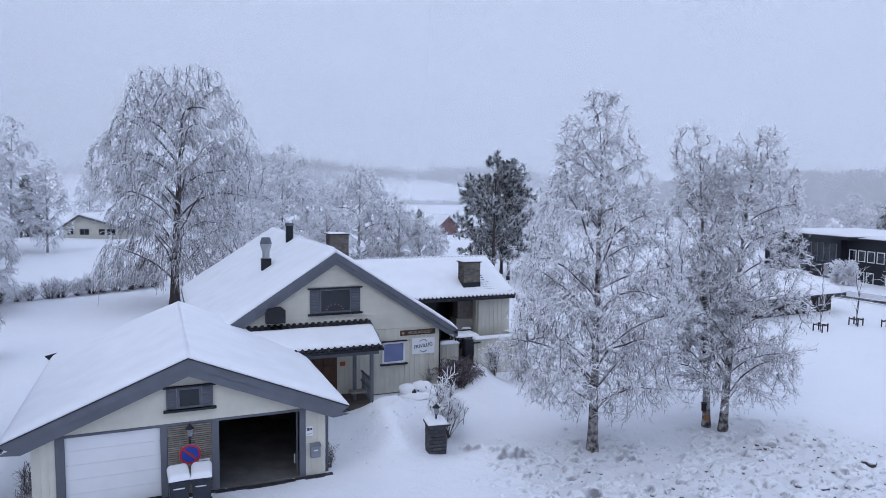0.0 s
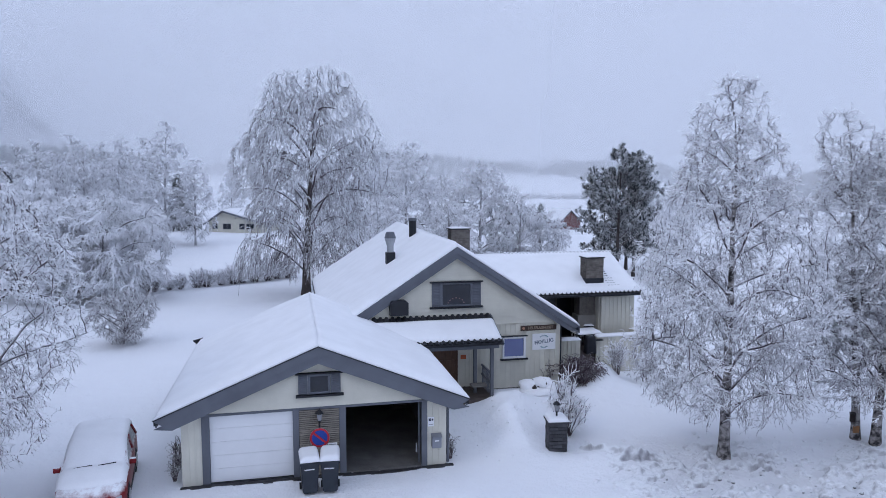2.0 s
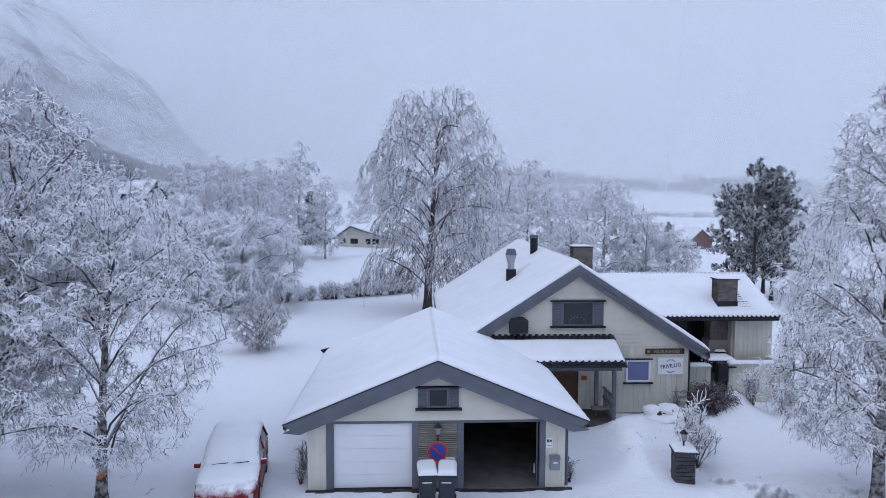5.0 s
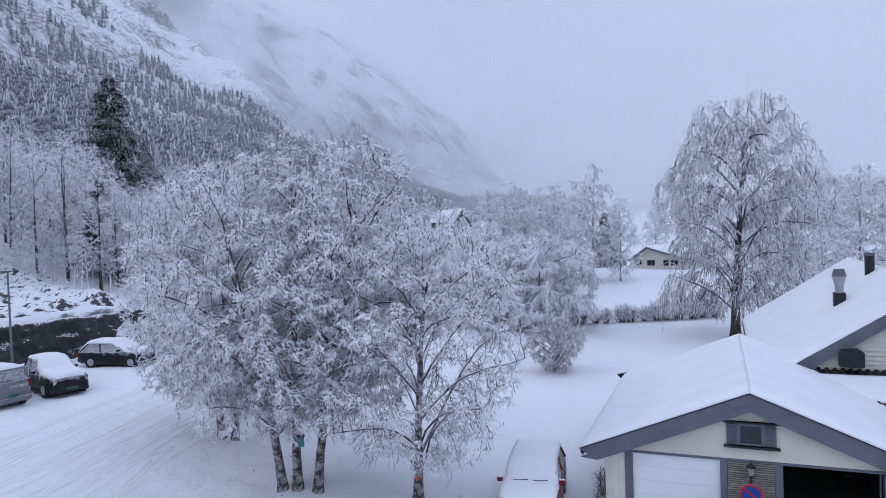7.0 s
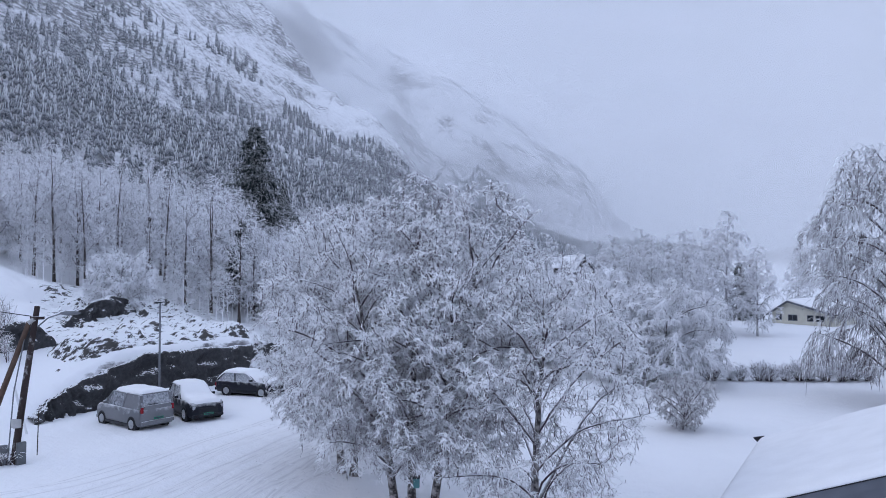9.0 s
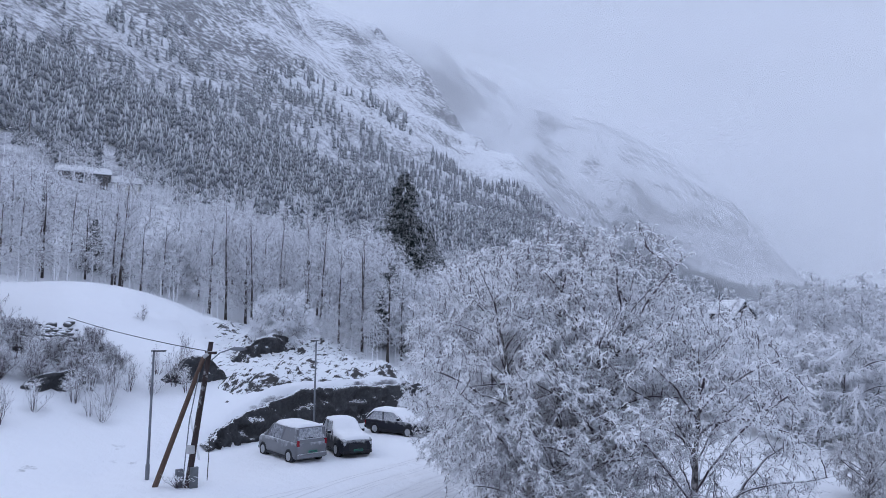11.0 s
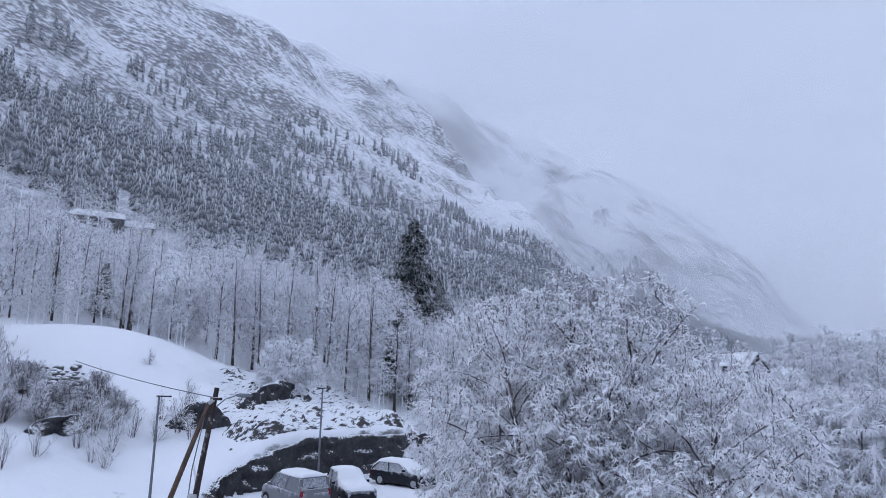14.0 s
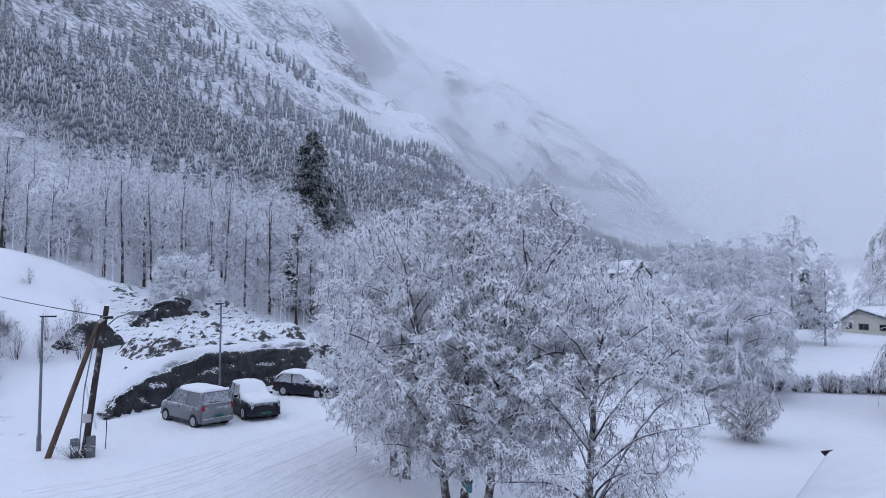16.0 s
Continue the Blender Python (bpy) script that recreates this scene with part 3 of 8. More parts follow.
    box_part("downpipe", G, GREY, wh + 0.05, wh + 0.13, 0.1, 0.18, 0.0, 2.2, 0.02)
    # bare wet strip along the foot of the front wall
    wet = material("wet_dark_gravel", (0.05, 0.05, 0.055), 0.7, dark=0.5, scale=4, fine=30, bump=0.5)
    rng = np.random.default_rng(2)
    for k in range(28):
        u0 = -4.05 + k * 0.295
        m = G.matrix_world @ Vector((u0 + 0.15, -0.15, 0))
        d = 0.16 + 0.14 * rng.random()
        box_part("gravel_patch", G, wet, u0, u0 + 0.294, -d, -0.062, -0.2, gz(m.x, m.y) + 0.025 + 0.01 * rng.random(), 0.01)
    return G


build_garage()


def build_house():
    Hs = thing("house", pose(2.732, 28.505, 0.2, 0, 0, math.degrees(0.141)), "cream timber house with grey bargeboards under a snow-covered roof", "house")
    s, wr, he, hp, L, o = 5.587, 4.78, 2.504, 6.14, 17.2, 0.27
    slope = (hp - he) / s
    H = he + (s - wr) * slope - 0.1
    box_part("wall", Hs, CREAM, wr - 0.2, wr, 0.02, L - 0.5, -0.6, H)
    box_part("wall", Hs, CREAM, -wr, -wr + 0.2, 0.02, L - 0.5, -0.6, H)
    prism_part("wall", Hs, CREAM, [(-wr, -0.6), (wr, -0.6), (wr, H), (0, hp - 0.25), (-wr, H)], L - 0.7, L - 0.5)
    prism_part("gable_wall", Hs, CREAM, [(-wr, 2.4), (wr, 2.4), (wr, H), (0, hp - 0.25), (-wr, H)], 0.0, 0.2)
    for a, b in ((-wr, -1.75), (0.1, wr)):
        box_part("wall", Hs, CREAM, a, b, 0.0, 0.2, -0.6, 2.395)
    gable_boards(Hs, CREAM, wr, 2.72, hp - 0.28, slope, -0.002, 0.165)
    batten_wall(Hs, CREAM, 0.42, wr, -0.002, -0.15, 2.70, 0.23)
    batten_wall(Hs, CREAM, 0.3, 2.9, wr + 0.002, -0.15, H, 0.23, axis="y")
    batten_wall(Hs, CREAM, -wr, -1.75, -0.002, -0.15, 2.70, 0.23)
    box_part("foundation", Hs, material("grey_foundation", (0.16, 0.15, 0.14), 0.9, dark=0.7), 0.3, wr + 0.01, -0.03, 0.0, -0.6, -0.155)
    box_part("corner_board", Hs, DARK, wr + 0.002, wr + 0.06, -0.05, 0.06, -0.2, H)
    # upper window
    win = window_unit(Hs, "gable_window", -0.66, 0.70, 3.58, 4.60, -0.03, GREY, GLASS, 0.07)
    shutter(win, -1.06, -0.67, 3.58, 4.60, -0.03)
    shutter(win, 0.71, 1.09, 3.58, 4.60, -0.03)
    box_part("window_board", win, DARK, -1.15, 1.18, -0.15, -0.03, 4.605, 4.66, 0.01)
    box_part("window_board", win, DARK, -1.15, 1.18, -0.17, -0.03, 3.50, 3.575, 0.01)
    # dim lamp garland behind the pane
    bm = bmesh.new()
    for k in range(7):
        a = math.pi * (k + 0.5) / 7
        box_bm(bm, -0.35 * math.cos(a) - 0.03, -0.35 * math.cos(a) + 0.03, -0.056, -0.052, 3.66 + 0.26 * math.sin(a), 3.70 + 0.26 * math.sin(a))
    part("window_ornament", bm, material("dull_red_glass", (0.22, 0.12, 0.12), 0.4), win)
    # lower window
    window_unit(Hs, "lower_window", 2.08, 3.14, 1.17, 2.13, -0.045, WHITE, material("blue_blind", (0.14, 0.17, 0.34), 0.25, dark=0.9, scale=1, fine=4, bump=0, spec=0.6), 0.085)
    # dark air vent on the gable
    bm = bmesh.new()
    prism_bm(bm, [(-2.88, 3.33), (-2.12, 3.33), (-2.12, 3.86), (-2.26, 3.96), (-2.80, 3.96), (-2.88, 3.88)], -0.42, -0.03)
    part("air_vent", bm, DARK, Hs, "black air outlet box")
    # roof
    for side in (-1, 1):
        t = 0.2
        poly = [(0, hp), (side * s, he), (side * s, he - t), (0, hp - t)]
        prism_part("roof_slope", Hs, TILE, poly if side > 0 else poly[::-1], -o + 0.05, L)
        rake(Hs, s, hp, he, -o, -o + 0.05, (0.25, 0.24), GREY, side)
        rake(Hs, s, hp, he, L, L + 0.04, (0.2, 0.2), GREY, side)
        box_part("eave_fascia", Hs, GREY, side * s - 0.02, side * s + 0.02, -o, L, he - 0.3, he - 0.02)
        x = side * s
        a, b = (-o - 0.02, L + 0.03) if side > 0 else (L + 0.03, -o - 0.02)
        snow_slab("roof_snow", [(x, a, he + 0.02), (x, b, he + 0.02), (0, b, hp + 0.02), (0, a, hp + 0.02)], 80, 34, 0.2, Hs, 7 + side, 0.5, lump=0.04)
    # porch: roof of wavy tiles on posts
    p0, p1, pd, pt, pb = -3.65, 1.52, 1.84, 3.16, 2.36
    prism_part("porch_roof", Hs, TILE, [(-0.02, pt), (-pd, pb), (-pd, pb - 0.08), (-0.02, pt - 0.08)], p0, p1, "x")
    box_part("porch_gutter", Hs, DARK, p0, p1 + 0.05, -pd - 0.12, -pd - 0.01, pb - 0.1, pb - 0.01, 0.02)
    box_part("porch_beam", Hs, GREY, p0, p1 - 0.1, -pd + 0.1, -pd + 0.25, pb - 0.28, pb - 0.1)
    prism_part("porch_side_board", Hs, GREY, [(0.0, pt + 0.03), (-pd - 0.1, pb + 0.03), (-pd - 0.1, pb - 0.12), (0.0, pt - 0.14)], p1, p1 + 0.04, "x")
    n = 20
    for k in range(n):
        u = p0 + (k + 0.5) * (p1 - p0) / n
        bm = bmesh.new()
        cyl_bm(bm, (u, -0.03, pt + 0.01), (u, -pd - 0.06, pb + 0.0), 0.085, seg=8)
        part("roof_tile", bm, TILE, Hs)
    k1, k2 = 0.30, 0.96
    snow_slab("porch_snow", [(p0, -pd * k2, pt + (pb - pt) * k2 + 0.06), (p1, -pd * k2, pt + (pb - pt) * k2 + 0.06), (p1, -pd * k1, pt + (pb - pt) * k1 + 0.06), (p0, -pd * k1, pt + (pb - pt) * k1 + 0.06)], 60, 16, 0.13, Hs, 13, 0.2, lump=0.03)
    for u, v in ((1.14, -1.62), (0.62, -0.9)):
        box_part("porch_post", Hs, GREY, u - 0.07, u + 0.07, v - 0.07, v + 0.07, -0.3, 2.3, 0.015)
    box_part("porch_deck", Hs, material("porch_planks", (0.11, 0.09, 0.08), 0.8, dark=0.6), -3.0, 1.3, -1.8, 0.0, -0.4, 0.02)
    # rail and lattice beside the steps
    for w in (0.55, 0.95):
        box_part("porch_rail", Hs, GREY, 1.1, 1.17, -1.55, -0.1, w, w + 0.07)
    for k in range(7):
        v = -1.45 + k * 0.2
        box_part("baluster", Hs, GREY, 1.115, 1.155, v, v + 0.045, 0.05, 0.95)
    box_part("porch_bench", Hs, material("grey_bench_wood", (0.2, 0.19, 0.18), 0.8), 0.35, 1.0, -1.45, -1.05, 0.4, 0.47)
    # entrance: carved double door in a recess
    box_part("recess_wall", Hs, CREAM, -1.76, 0.12, 0.3, 0.42, -0.3, 2.39)
    d = box_part("front_door", Hs, WOOD, -1.05, 0.02, 0.06, 0.14, 0.02, 2.12, label="carved brown wooden front door")
    for a in (-0.98, -0.47):
        for w, h in ((0.15, 0.5), (0.72, 0.5), (1.3, 0.65)):
            box_part("door_panel", d, WOOD, a, a + 0.42, 0.03, 0.06, w, w + h, 0.025)
    box_part("side_light", Hs, GLASS, -1.7, -1.1, 0.10, 0.14, 0.6, 2.1)
    box_part("door_frame", Hs, WOOD, 0.02, 0.098, 0.03, 0.14, 0.0, 2.2)
    # chimneys
    def chimney(u0, u1, v0, v1, w0, w1, flash):
        ch = box_part("chimney", Hs, BRICK, u0 + 0.02, u1 - 0.02, v0 + 0.02, v1 - 0.02, w0, w1)
        rows = int((w1 - w0 - 0.05) / 0.09)
        for r in range(rows):
            w = w0 + flash + r * 0.09
            if w + 0.08 > w1:
                break
            off = 0.0 if r % 2 else 0.18
            for face in (0, 1):
                a0, a1 = (u0, u1) if face == 0 else (v0, v1)
                a = a0 - off
                while a < a1 - 0.02:
                    x0, x1 = max(a, a0), min(a + 0.35, a1) - 0.012
                    if x1 - x0 > 0.03:
                        if face == 0:
                            box_part("stone", ch, BRICK, x0, x1, v0 - 0.01 * random.random(), v0 + 0.03, w, w + 0.078)
                        else:
                            for uu in (u0, u1):
                                sgn = -1 if uu == u0 else 1
                                box_part("stone", ch, BRICK, min(uu, uu + sgn * 0.012 * random.random() - sgn * 0.03), max(uu, uu + sgn * 0.012 * random.random()), x0, x1, w, w + 0.078)
                    a += 0.35
        box_part("flashing", ch, DARK, u0 - 0.02, u1 + 0.02, v0 - 0.02, v1 + 0.02, w0, w0 + flash)
        box_part("chimney_cap", ch, DARK, u0 - 0.06, u1 + 0.06, v0 - 0.06, v1 + 0.06, w1, w1 + 0.05)
        snow_slab("cap_snow", [(u0 - 0.04, v0 - 0.04, w1 + 0.05), (u1 + 0.04, v0 - 0.04, w1 + 0.05), (u1 + 0.04, v1 + 0.04, w1 + 0.05), (u0 - 0.04, v1 + 0.04, w1 + 0.05)], 8, 8, 0.05, ch, 2, 0.1, lump=0.01)
    chimney(0.55, 1.45, 3.2, 4.0, 5.0, 6.65, 0.1)
    chimney(7.45, 8.36, 3.2, 3.95, 3.5, 5.12, 0.62)
    # kitchen flue and vent pipe on the roof
    bm = bmesh.new()
    box_bm(bm, -2.3, -1.86, 5.0, 5.44, 4.5, 5.45)
    fl = part("flue", bm, DARK, Hs, "roof flue with a sheet metal cowl")
    bm = bmesh.new()
    cyl_bm(bm, (-2.08, 5.22, 5.45), (-2.08, 5.22, 5.75), 0.17, seg=16)
    cyl_bm(bm, (-2.08, 5.22, 5.75), (-2.08, 5.22, 6.1), 0.17, 0.27, seg=16)
    cyl_bm(bm, (-2.08, 5.22, 6.1), (-2.08, 5.22, 6.15), 0.27, seg=16)
    part("cowl", bm, METAL, fl, "bright sheet metal cowl", smooth=False)
    bm = bmesh.new()
    cyl_bm(bm, (-2.08, 5.22, 6.15), (-2.08, 5.22, 6.45), 0.29, 0.2, seg=16)
    part("cowl_cap", bm, GREY, fl)
    bm = bmesh.new()
    cyl_bm(bm, (-0.45, 8.1, 5.5), (-0.45, 8.1, 6.85), 0.2, seg=14)
    vp = part("vent_pipe", bm, DARK, Hs)
    bm = bmesh.new()
    cyl_bm(bm, (-0.45, 8.1, 6.85), (-0.45, 8.1, 7.0), 0.24, 0.22, seg=14)
    part("vent_cap", bm, GREY, vp)
    # ---- annex wing ----
    av, ae, ahp, ahe, ar = 6.085, 2.56, 5.03, 3.43, 10.2
    k = (ahp - ahe) / (av - ae)
    for side in (-1, 1):
        ve = av + side * (av - ae)
        poly = [(av, ahp), (ve, ahe), (ve, ahe - 0.14), (av, ahp - 0.14)]
        prism_part("annex_roof", Hs, TILE, poly if side < 0 else poly[::-1], 0.5, ar, "x")
        if side < 0:
            snow_slab("annex_snow", [(2.2, ve + 0.03, ahe + 0.05), (ar - 0.03, ve + 0.03, ahe + 0.05), (ar - 0.03, av, ahp + 0.02), (2.2, av, ahp + 0.02)], 70, 26, 0.13, Hs, 17, 0.3, lump=0.03)
        else:
            snow_slab("annex_snow", [(ar, ve, ahe + 0.02), (2.2, ve, ahe + 0.02), (2.2, av, ahp + 0.02), (ar, av, ahp + 0.02)], 40, 16, 0.13, Hs, 18, 0.3, lump=0.03)
    # eave row of tile ends, and tiles bared beside the chimney
    for i in range(27):
        u = 4.3 + (i + 0.5) * (ar - 4.3) / 27
        bm = bmesh.new()
        cyl_bm(bm, (u, ae - 0.03, ahe + 0.02), (u, ae + 0.4, ahe + 0.02 + 0.43 * k), 0.055, seg=8)
        part("eave_tile", bm, TILE, Hs)
    for i in range(4):
        for j in range(7):
            u, v = 8.5 + i * 0.17 + 0.02 * j, 2.95 + j * 0.2
            w = ahe + (v - ae) * k
            if i > 3 - j * 0.3:
                continue
            box_part("bare_tile", Hs, TILE, u, u + 0.13, v, v + 0.10, w + 0.02, w + 0.18, 0.01)
    for i in range(30):
        u = 4.0 + (i + 0.5) * (ar - 4.0) / 30
        box_part("ridge_tile", Hs, SNOW, u - 0.06, u + 0.06, av - 0.1, av + 0.1, ahp + 0.08, ahp + 0.18, 0.02)
    box_part("annex_gutter", Hs, DARK, 4.8, ar + 0.02, ae - 0.1, ae + 0.02, ahe - 0.1, ahe - 0.01, 0.02)
    # front wall right of the covered terrace, end wall, back
    batten_wall(Hs, CREAM, 8.2, 9.98, 3.0, 0.2, ahe - 0.05, 0.22)
    box_part("wall", Hs, CREAM, 8.2, 9.98, 3.0, 3.2, -0.6, ahe)
    prism_part("end_wall", Hs, CREAM, [(3.2, -0.6), (9.4, -0.6), (9.4, ahe), (av, ahp - 0.15), (3.2, ahe)], 9.8, 9.98, "x")
    box_part("wall", Hs, CREAM, 4.78, 9.8, 9.2, 9.4, -0.6, ahe)
    # terrace recess: dark room wall, glazing, outdoor fireplace
    box_part("recess_back", Hs, material("dark_stained_wood", (0.035, 0.032, 0.034), 0.6, dark=0.6), 4.8, 8.2, 5.0, 5.1, 0.2, ahe + 0.4)
    box_part("recess_side", Hs, CREAM, 8.15, 8.2, 3.2, 5.0, 0.2, ahe)
    box_part("terrace_floor", Hs, MATS["porch_planks"], 4.8, 9.78, 1.75, 5.0, 0.2, 0.85)
    box_part("terrace_ceiling", Hs, MATS["dark_stained_wood"], 4.8, 8.2, 2.6, 5.0, ahe - 0.05, ahe - 0.01)
    fp = box_part("outdoor_fireplace", Hs, BRICK, 7.3, 8.14, 3.6, 4.3, 0.5, ahe - 0.06)
    box_part("mantel", fp, material("pale_stone", (0.34, 0.32, 0.29), 0.8), 7.2, 8.14, 3.5, 4.3, 1.6, 2.2)
    for a in (4.95, 5.8, 6.65):
        box_part("terrace_window", Hs, GLASS, a, a + 0.75, 4.96, 4.99, 0.9, 2.9)
    # low boarded walls round the terrace, with snow on top
    for u0, u1, v in ((4.85, 6.3, 1.2), (7.3, 9.9, 1.6)):
        box_part("terrace_wall", Hs, CREAM, u0, u1, v, v + 0.1, -0.3, 1.52)
        batten_wall(Hs, CREAM, u0, u1, v - 0.002, -0.3, 1.52, 0.2)
        snow_slab("terrace_wall_snow", [(u0, v - 0.12, 1.52), (u1, v - 0.12, 1.52), (u1, v + 0.25, 1.52), (u0, v + 0.25, 1.52)], 20, 8, 0.12, Hs, 5, 0.1, lump=0.02)
    box_part("terrace_wall", Hs, CREAM, 9.8, 9.9, 1.7, 3.0, -0.3, 1.52)
    return Hs


build_house()

# ---- trees ----
def unit(v):
    return v / np.maximum(np.linalg.norm(v, axis=-1, keepdims=True), 1e-9)


GROWN = {}


def grow(rng, par, rad, count, lo, hi, angle, length, K, droop, wiggle, ratio=0.6, jit=0.35, lift=0.0, even=True, fan=0.0, skew=1.0):
    """Children along parent polylines. par (N,P,3), rad (N,P). length: function of (share along the parent, parent length). Returns polylines, radii."""
    N, P, _ = par.shape
    M = N * count
    pi = np.repeat(np.arange(N), count)
    if even:
        s = lo + (hi - lo) * ((np.tile(np.arange(count), N) + rng.random(M)) / count) ** skew
    else:
        s = lo + (hi - lo) * rng.random(M)
    f = s * (P - 1)
    i0 = np.minimum(f.astype(int), P - 2)
    w = (f - i0)[:, None]
    a, b = par[pi, i0], par[pi, i0 + 1]
    base = a * (1 - w) + b * w
    tan = unit(b - a)
    r0 = rad[pi, i0] * (1 - w[:, 0]) + rad[pi, i0 + 1] * w[:, 0]
    plen = np.linalg.norm(par[:, -1] - par[:, 0], axis=1)[pi]
    ref = np.where(np.abs(tan[:, 2:3]) > 0.9, np.array([[1.0, 0, 0]]), np.array([[0, 0, 1.0]]))
    e1 = unit(np.cross(tan, ref))
    e2 = np.cross(tan, e1)
    phi = rng.random(M) * 2 * np.pi
    ang = np.radians((angle + (rng.random(M) - 0.5) * angle * jit * 2) * (1.0 + fan * (0.5 - s)))
    side = np.cos(phi)[:, None] * e1 + np.sin(phi)[:, None] * e2
    d = unit(np.cos(ang)[:, None] * tan + np.sin(ang)[:, None] * side + np.array([[0, 0, lift]]))
    ln = length(s, plen) * (0.7 + 0.6 * rng.random(M))
    pts = np.zeros((M, K, 3))
    pts[:, 0] = base
    step = (ln / (K - 1))[:, None]
    pull = np.zeros((M, 3))
    pull[:, 2] = -(droop(s) if callable(droop) else droop)
    for k in range(1, K):
        d = unit(d + pull / (K - 1) * (0.5 + k / (K - 1)) + (rng.random((M, 3)) - 0.5) * wiggle)
        pts[:, k] = pts[:, k - 1] + d * step
    taper = np.linspace(1, 0.35, K)[None, :]
    GROWN["share"], GROWN["parent"] = s, pi
    return pts, (r0 * ratio)[:, None] * taper


def tube_arrays(pts, rad, sides, mat, smooth, start):
    M, K, _ = pts.shape
    t = unit(pts[:, -1] - pts[:, 0])
    ref = np.where(np.abs(t[:, 2:3]) > 0.9, np.array([[1.0, 0, 0]]), np.array([[0, 0, 1.0]]))
    e1 = unit(np.cross(t, ref))
    e2 = np.cross(t, e1)
    ang = np.arange(sides) * 2 * np.pi / sides + 0.5
    ring = np.cos(ang)[None, :, None] * e1[:, None] + np.sin(ang)[None, :, None] * e2[:, None]
    v = pts[:, :, None, :] + ring[:, None] * rad[:, :, None, None]
    base = start + np.arange(M)[:, None, None] * K * sides
    k = np.arange(K - 1)[None, :, None] * sides
    j = np.arange(sides)[None, None, :]
    j2 = (j + 1) % sides
    q = np.stack([base + k + j, base + k + j2, base + k + sides + j2, base + k + sides + j], -1).reshape(-1, 4)
    return v.reshape(-1, 3), q, np.full(len(q), mat), np.full(len(q), smooth)


def tube_mesh(name, sets, mats):
    """sets: (polylines, radii, sides, material index, smooth)."""
    V, Q, I, S, n = [], [], [], [], 0
    for pts, rad, sides, mi, sm in sets:
        v, q, i, s = tube_arrays(pts, rad, sides, mi, sm, n)
        V.append(v), Q.append(q), I.append(i), S.append(s)
        n += len(v)
    return fast_mesh(name, np.concatenate(V), np.concatenate(Q), mats, np.concatenate(I), np.concatenate(S))


def birch_bark():
    m = bpy.data.materials.new("birch_bark")
    MATS["birch_bark"] = m
    m.use_nodes = True
    N, L = m.node_tree.nodes, m.node_tree.links
    b = N["Principled BSDF"]
    b.inputs["Roughness"].default_value = 0.8
    tc, mp = N.new("ShaderNodeTexCoord"), N.new("ShaderNodeMapping")
    mp.inputs["Scale"].default_value = (1.0, 1.0, 1.1)
    L.new(tc.outputs["Object"], mp.inputs[0])
    n1, n2 = N.new("ShaderNodeTexNoise"), N.new("ShaderNodeTexNoise")
    n1.inputs["Scale"].default_value, n1.inputs["Detail"].default_value = 5.0, 7
    n2.inputs["Scale"].default_value, n2.inputs["Detail"].default_value = 22, 3
    L.new(mp.outputs[0], n1.inputs[0])
    L.new(mp.outputs[0], n2.inputs[0])
    r = N.new("ShaderNodeValToRGB")
    r.color_ramp.elements[0].position, r.color_ramp.elements[0].color = 0.44, (0.035, 0.03, 0.03, 1)
    r.color_ramp.elements[1].position, r.color_ramp.elements[1].color = 0.63, (0.36, 0.335, 0.325, 1)
    ad = N.new("ShaderNodeMath")
    ad.operation = "MULTIPLY_ADD"
    ad.inputs[1].default_value = 0.25
    L.new(n2.outputs[0], ad.inputs[0])
    L.new(n1.outputs[0], ad.inputs[2])
    sb = N.new("ShaderNodeMath")
    sb.operation = "SUBTRACT"
    sb.inputs[1].default_value = 0.1
    L.new(ad.outputs[0], sb.inputs[0])
    L.new(sb.outputs[0], r.inputs[0])
    L.new(r.outputs[0], b.inputs["Base Color"])
    bp = N.new("ShaderNodeBump")
    bp.inputs["Strength"].default_value, bp.inputs["Distance"].default_value = 0.6, 0.03
    L.new(ad.outputs[0], bp.inputs["Height"])
    L.new(bp.outputs[0], b.inputs["Normal"])
    return m


BARK = birch_bark()
DARKBARK = material("dark_bark", (0.09, 0.075, 0.07), 0.9, dark=0.5, scale=4, fine=30, bump=0.6, stretch=(1, 1, 0.4))


def trunk_line(rng, H, r, lean=(0, 0), bend=0.25, K=14):
    z = np.linspace(0, 1, K)
    x = lean[0] * z ** 1.3 + bend * np.cumsum(rng.normal(0, 0.16, K)) * z
    y = lean[1] * z ** 1.3 + bend * np.cumsum(rng.normal(0, 0.16, K)) * z
    pts = np.stack([x, y, z * H], 1)[None]
    pts[0, 0, :2] = 0
    rad = (r * ((1 - z) ** 0.9 * 0.94 + 0.06) * (1 + 0.35 * np.exp(-z * 30)))[None]
    return pts, rad


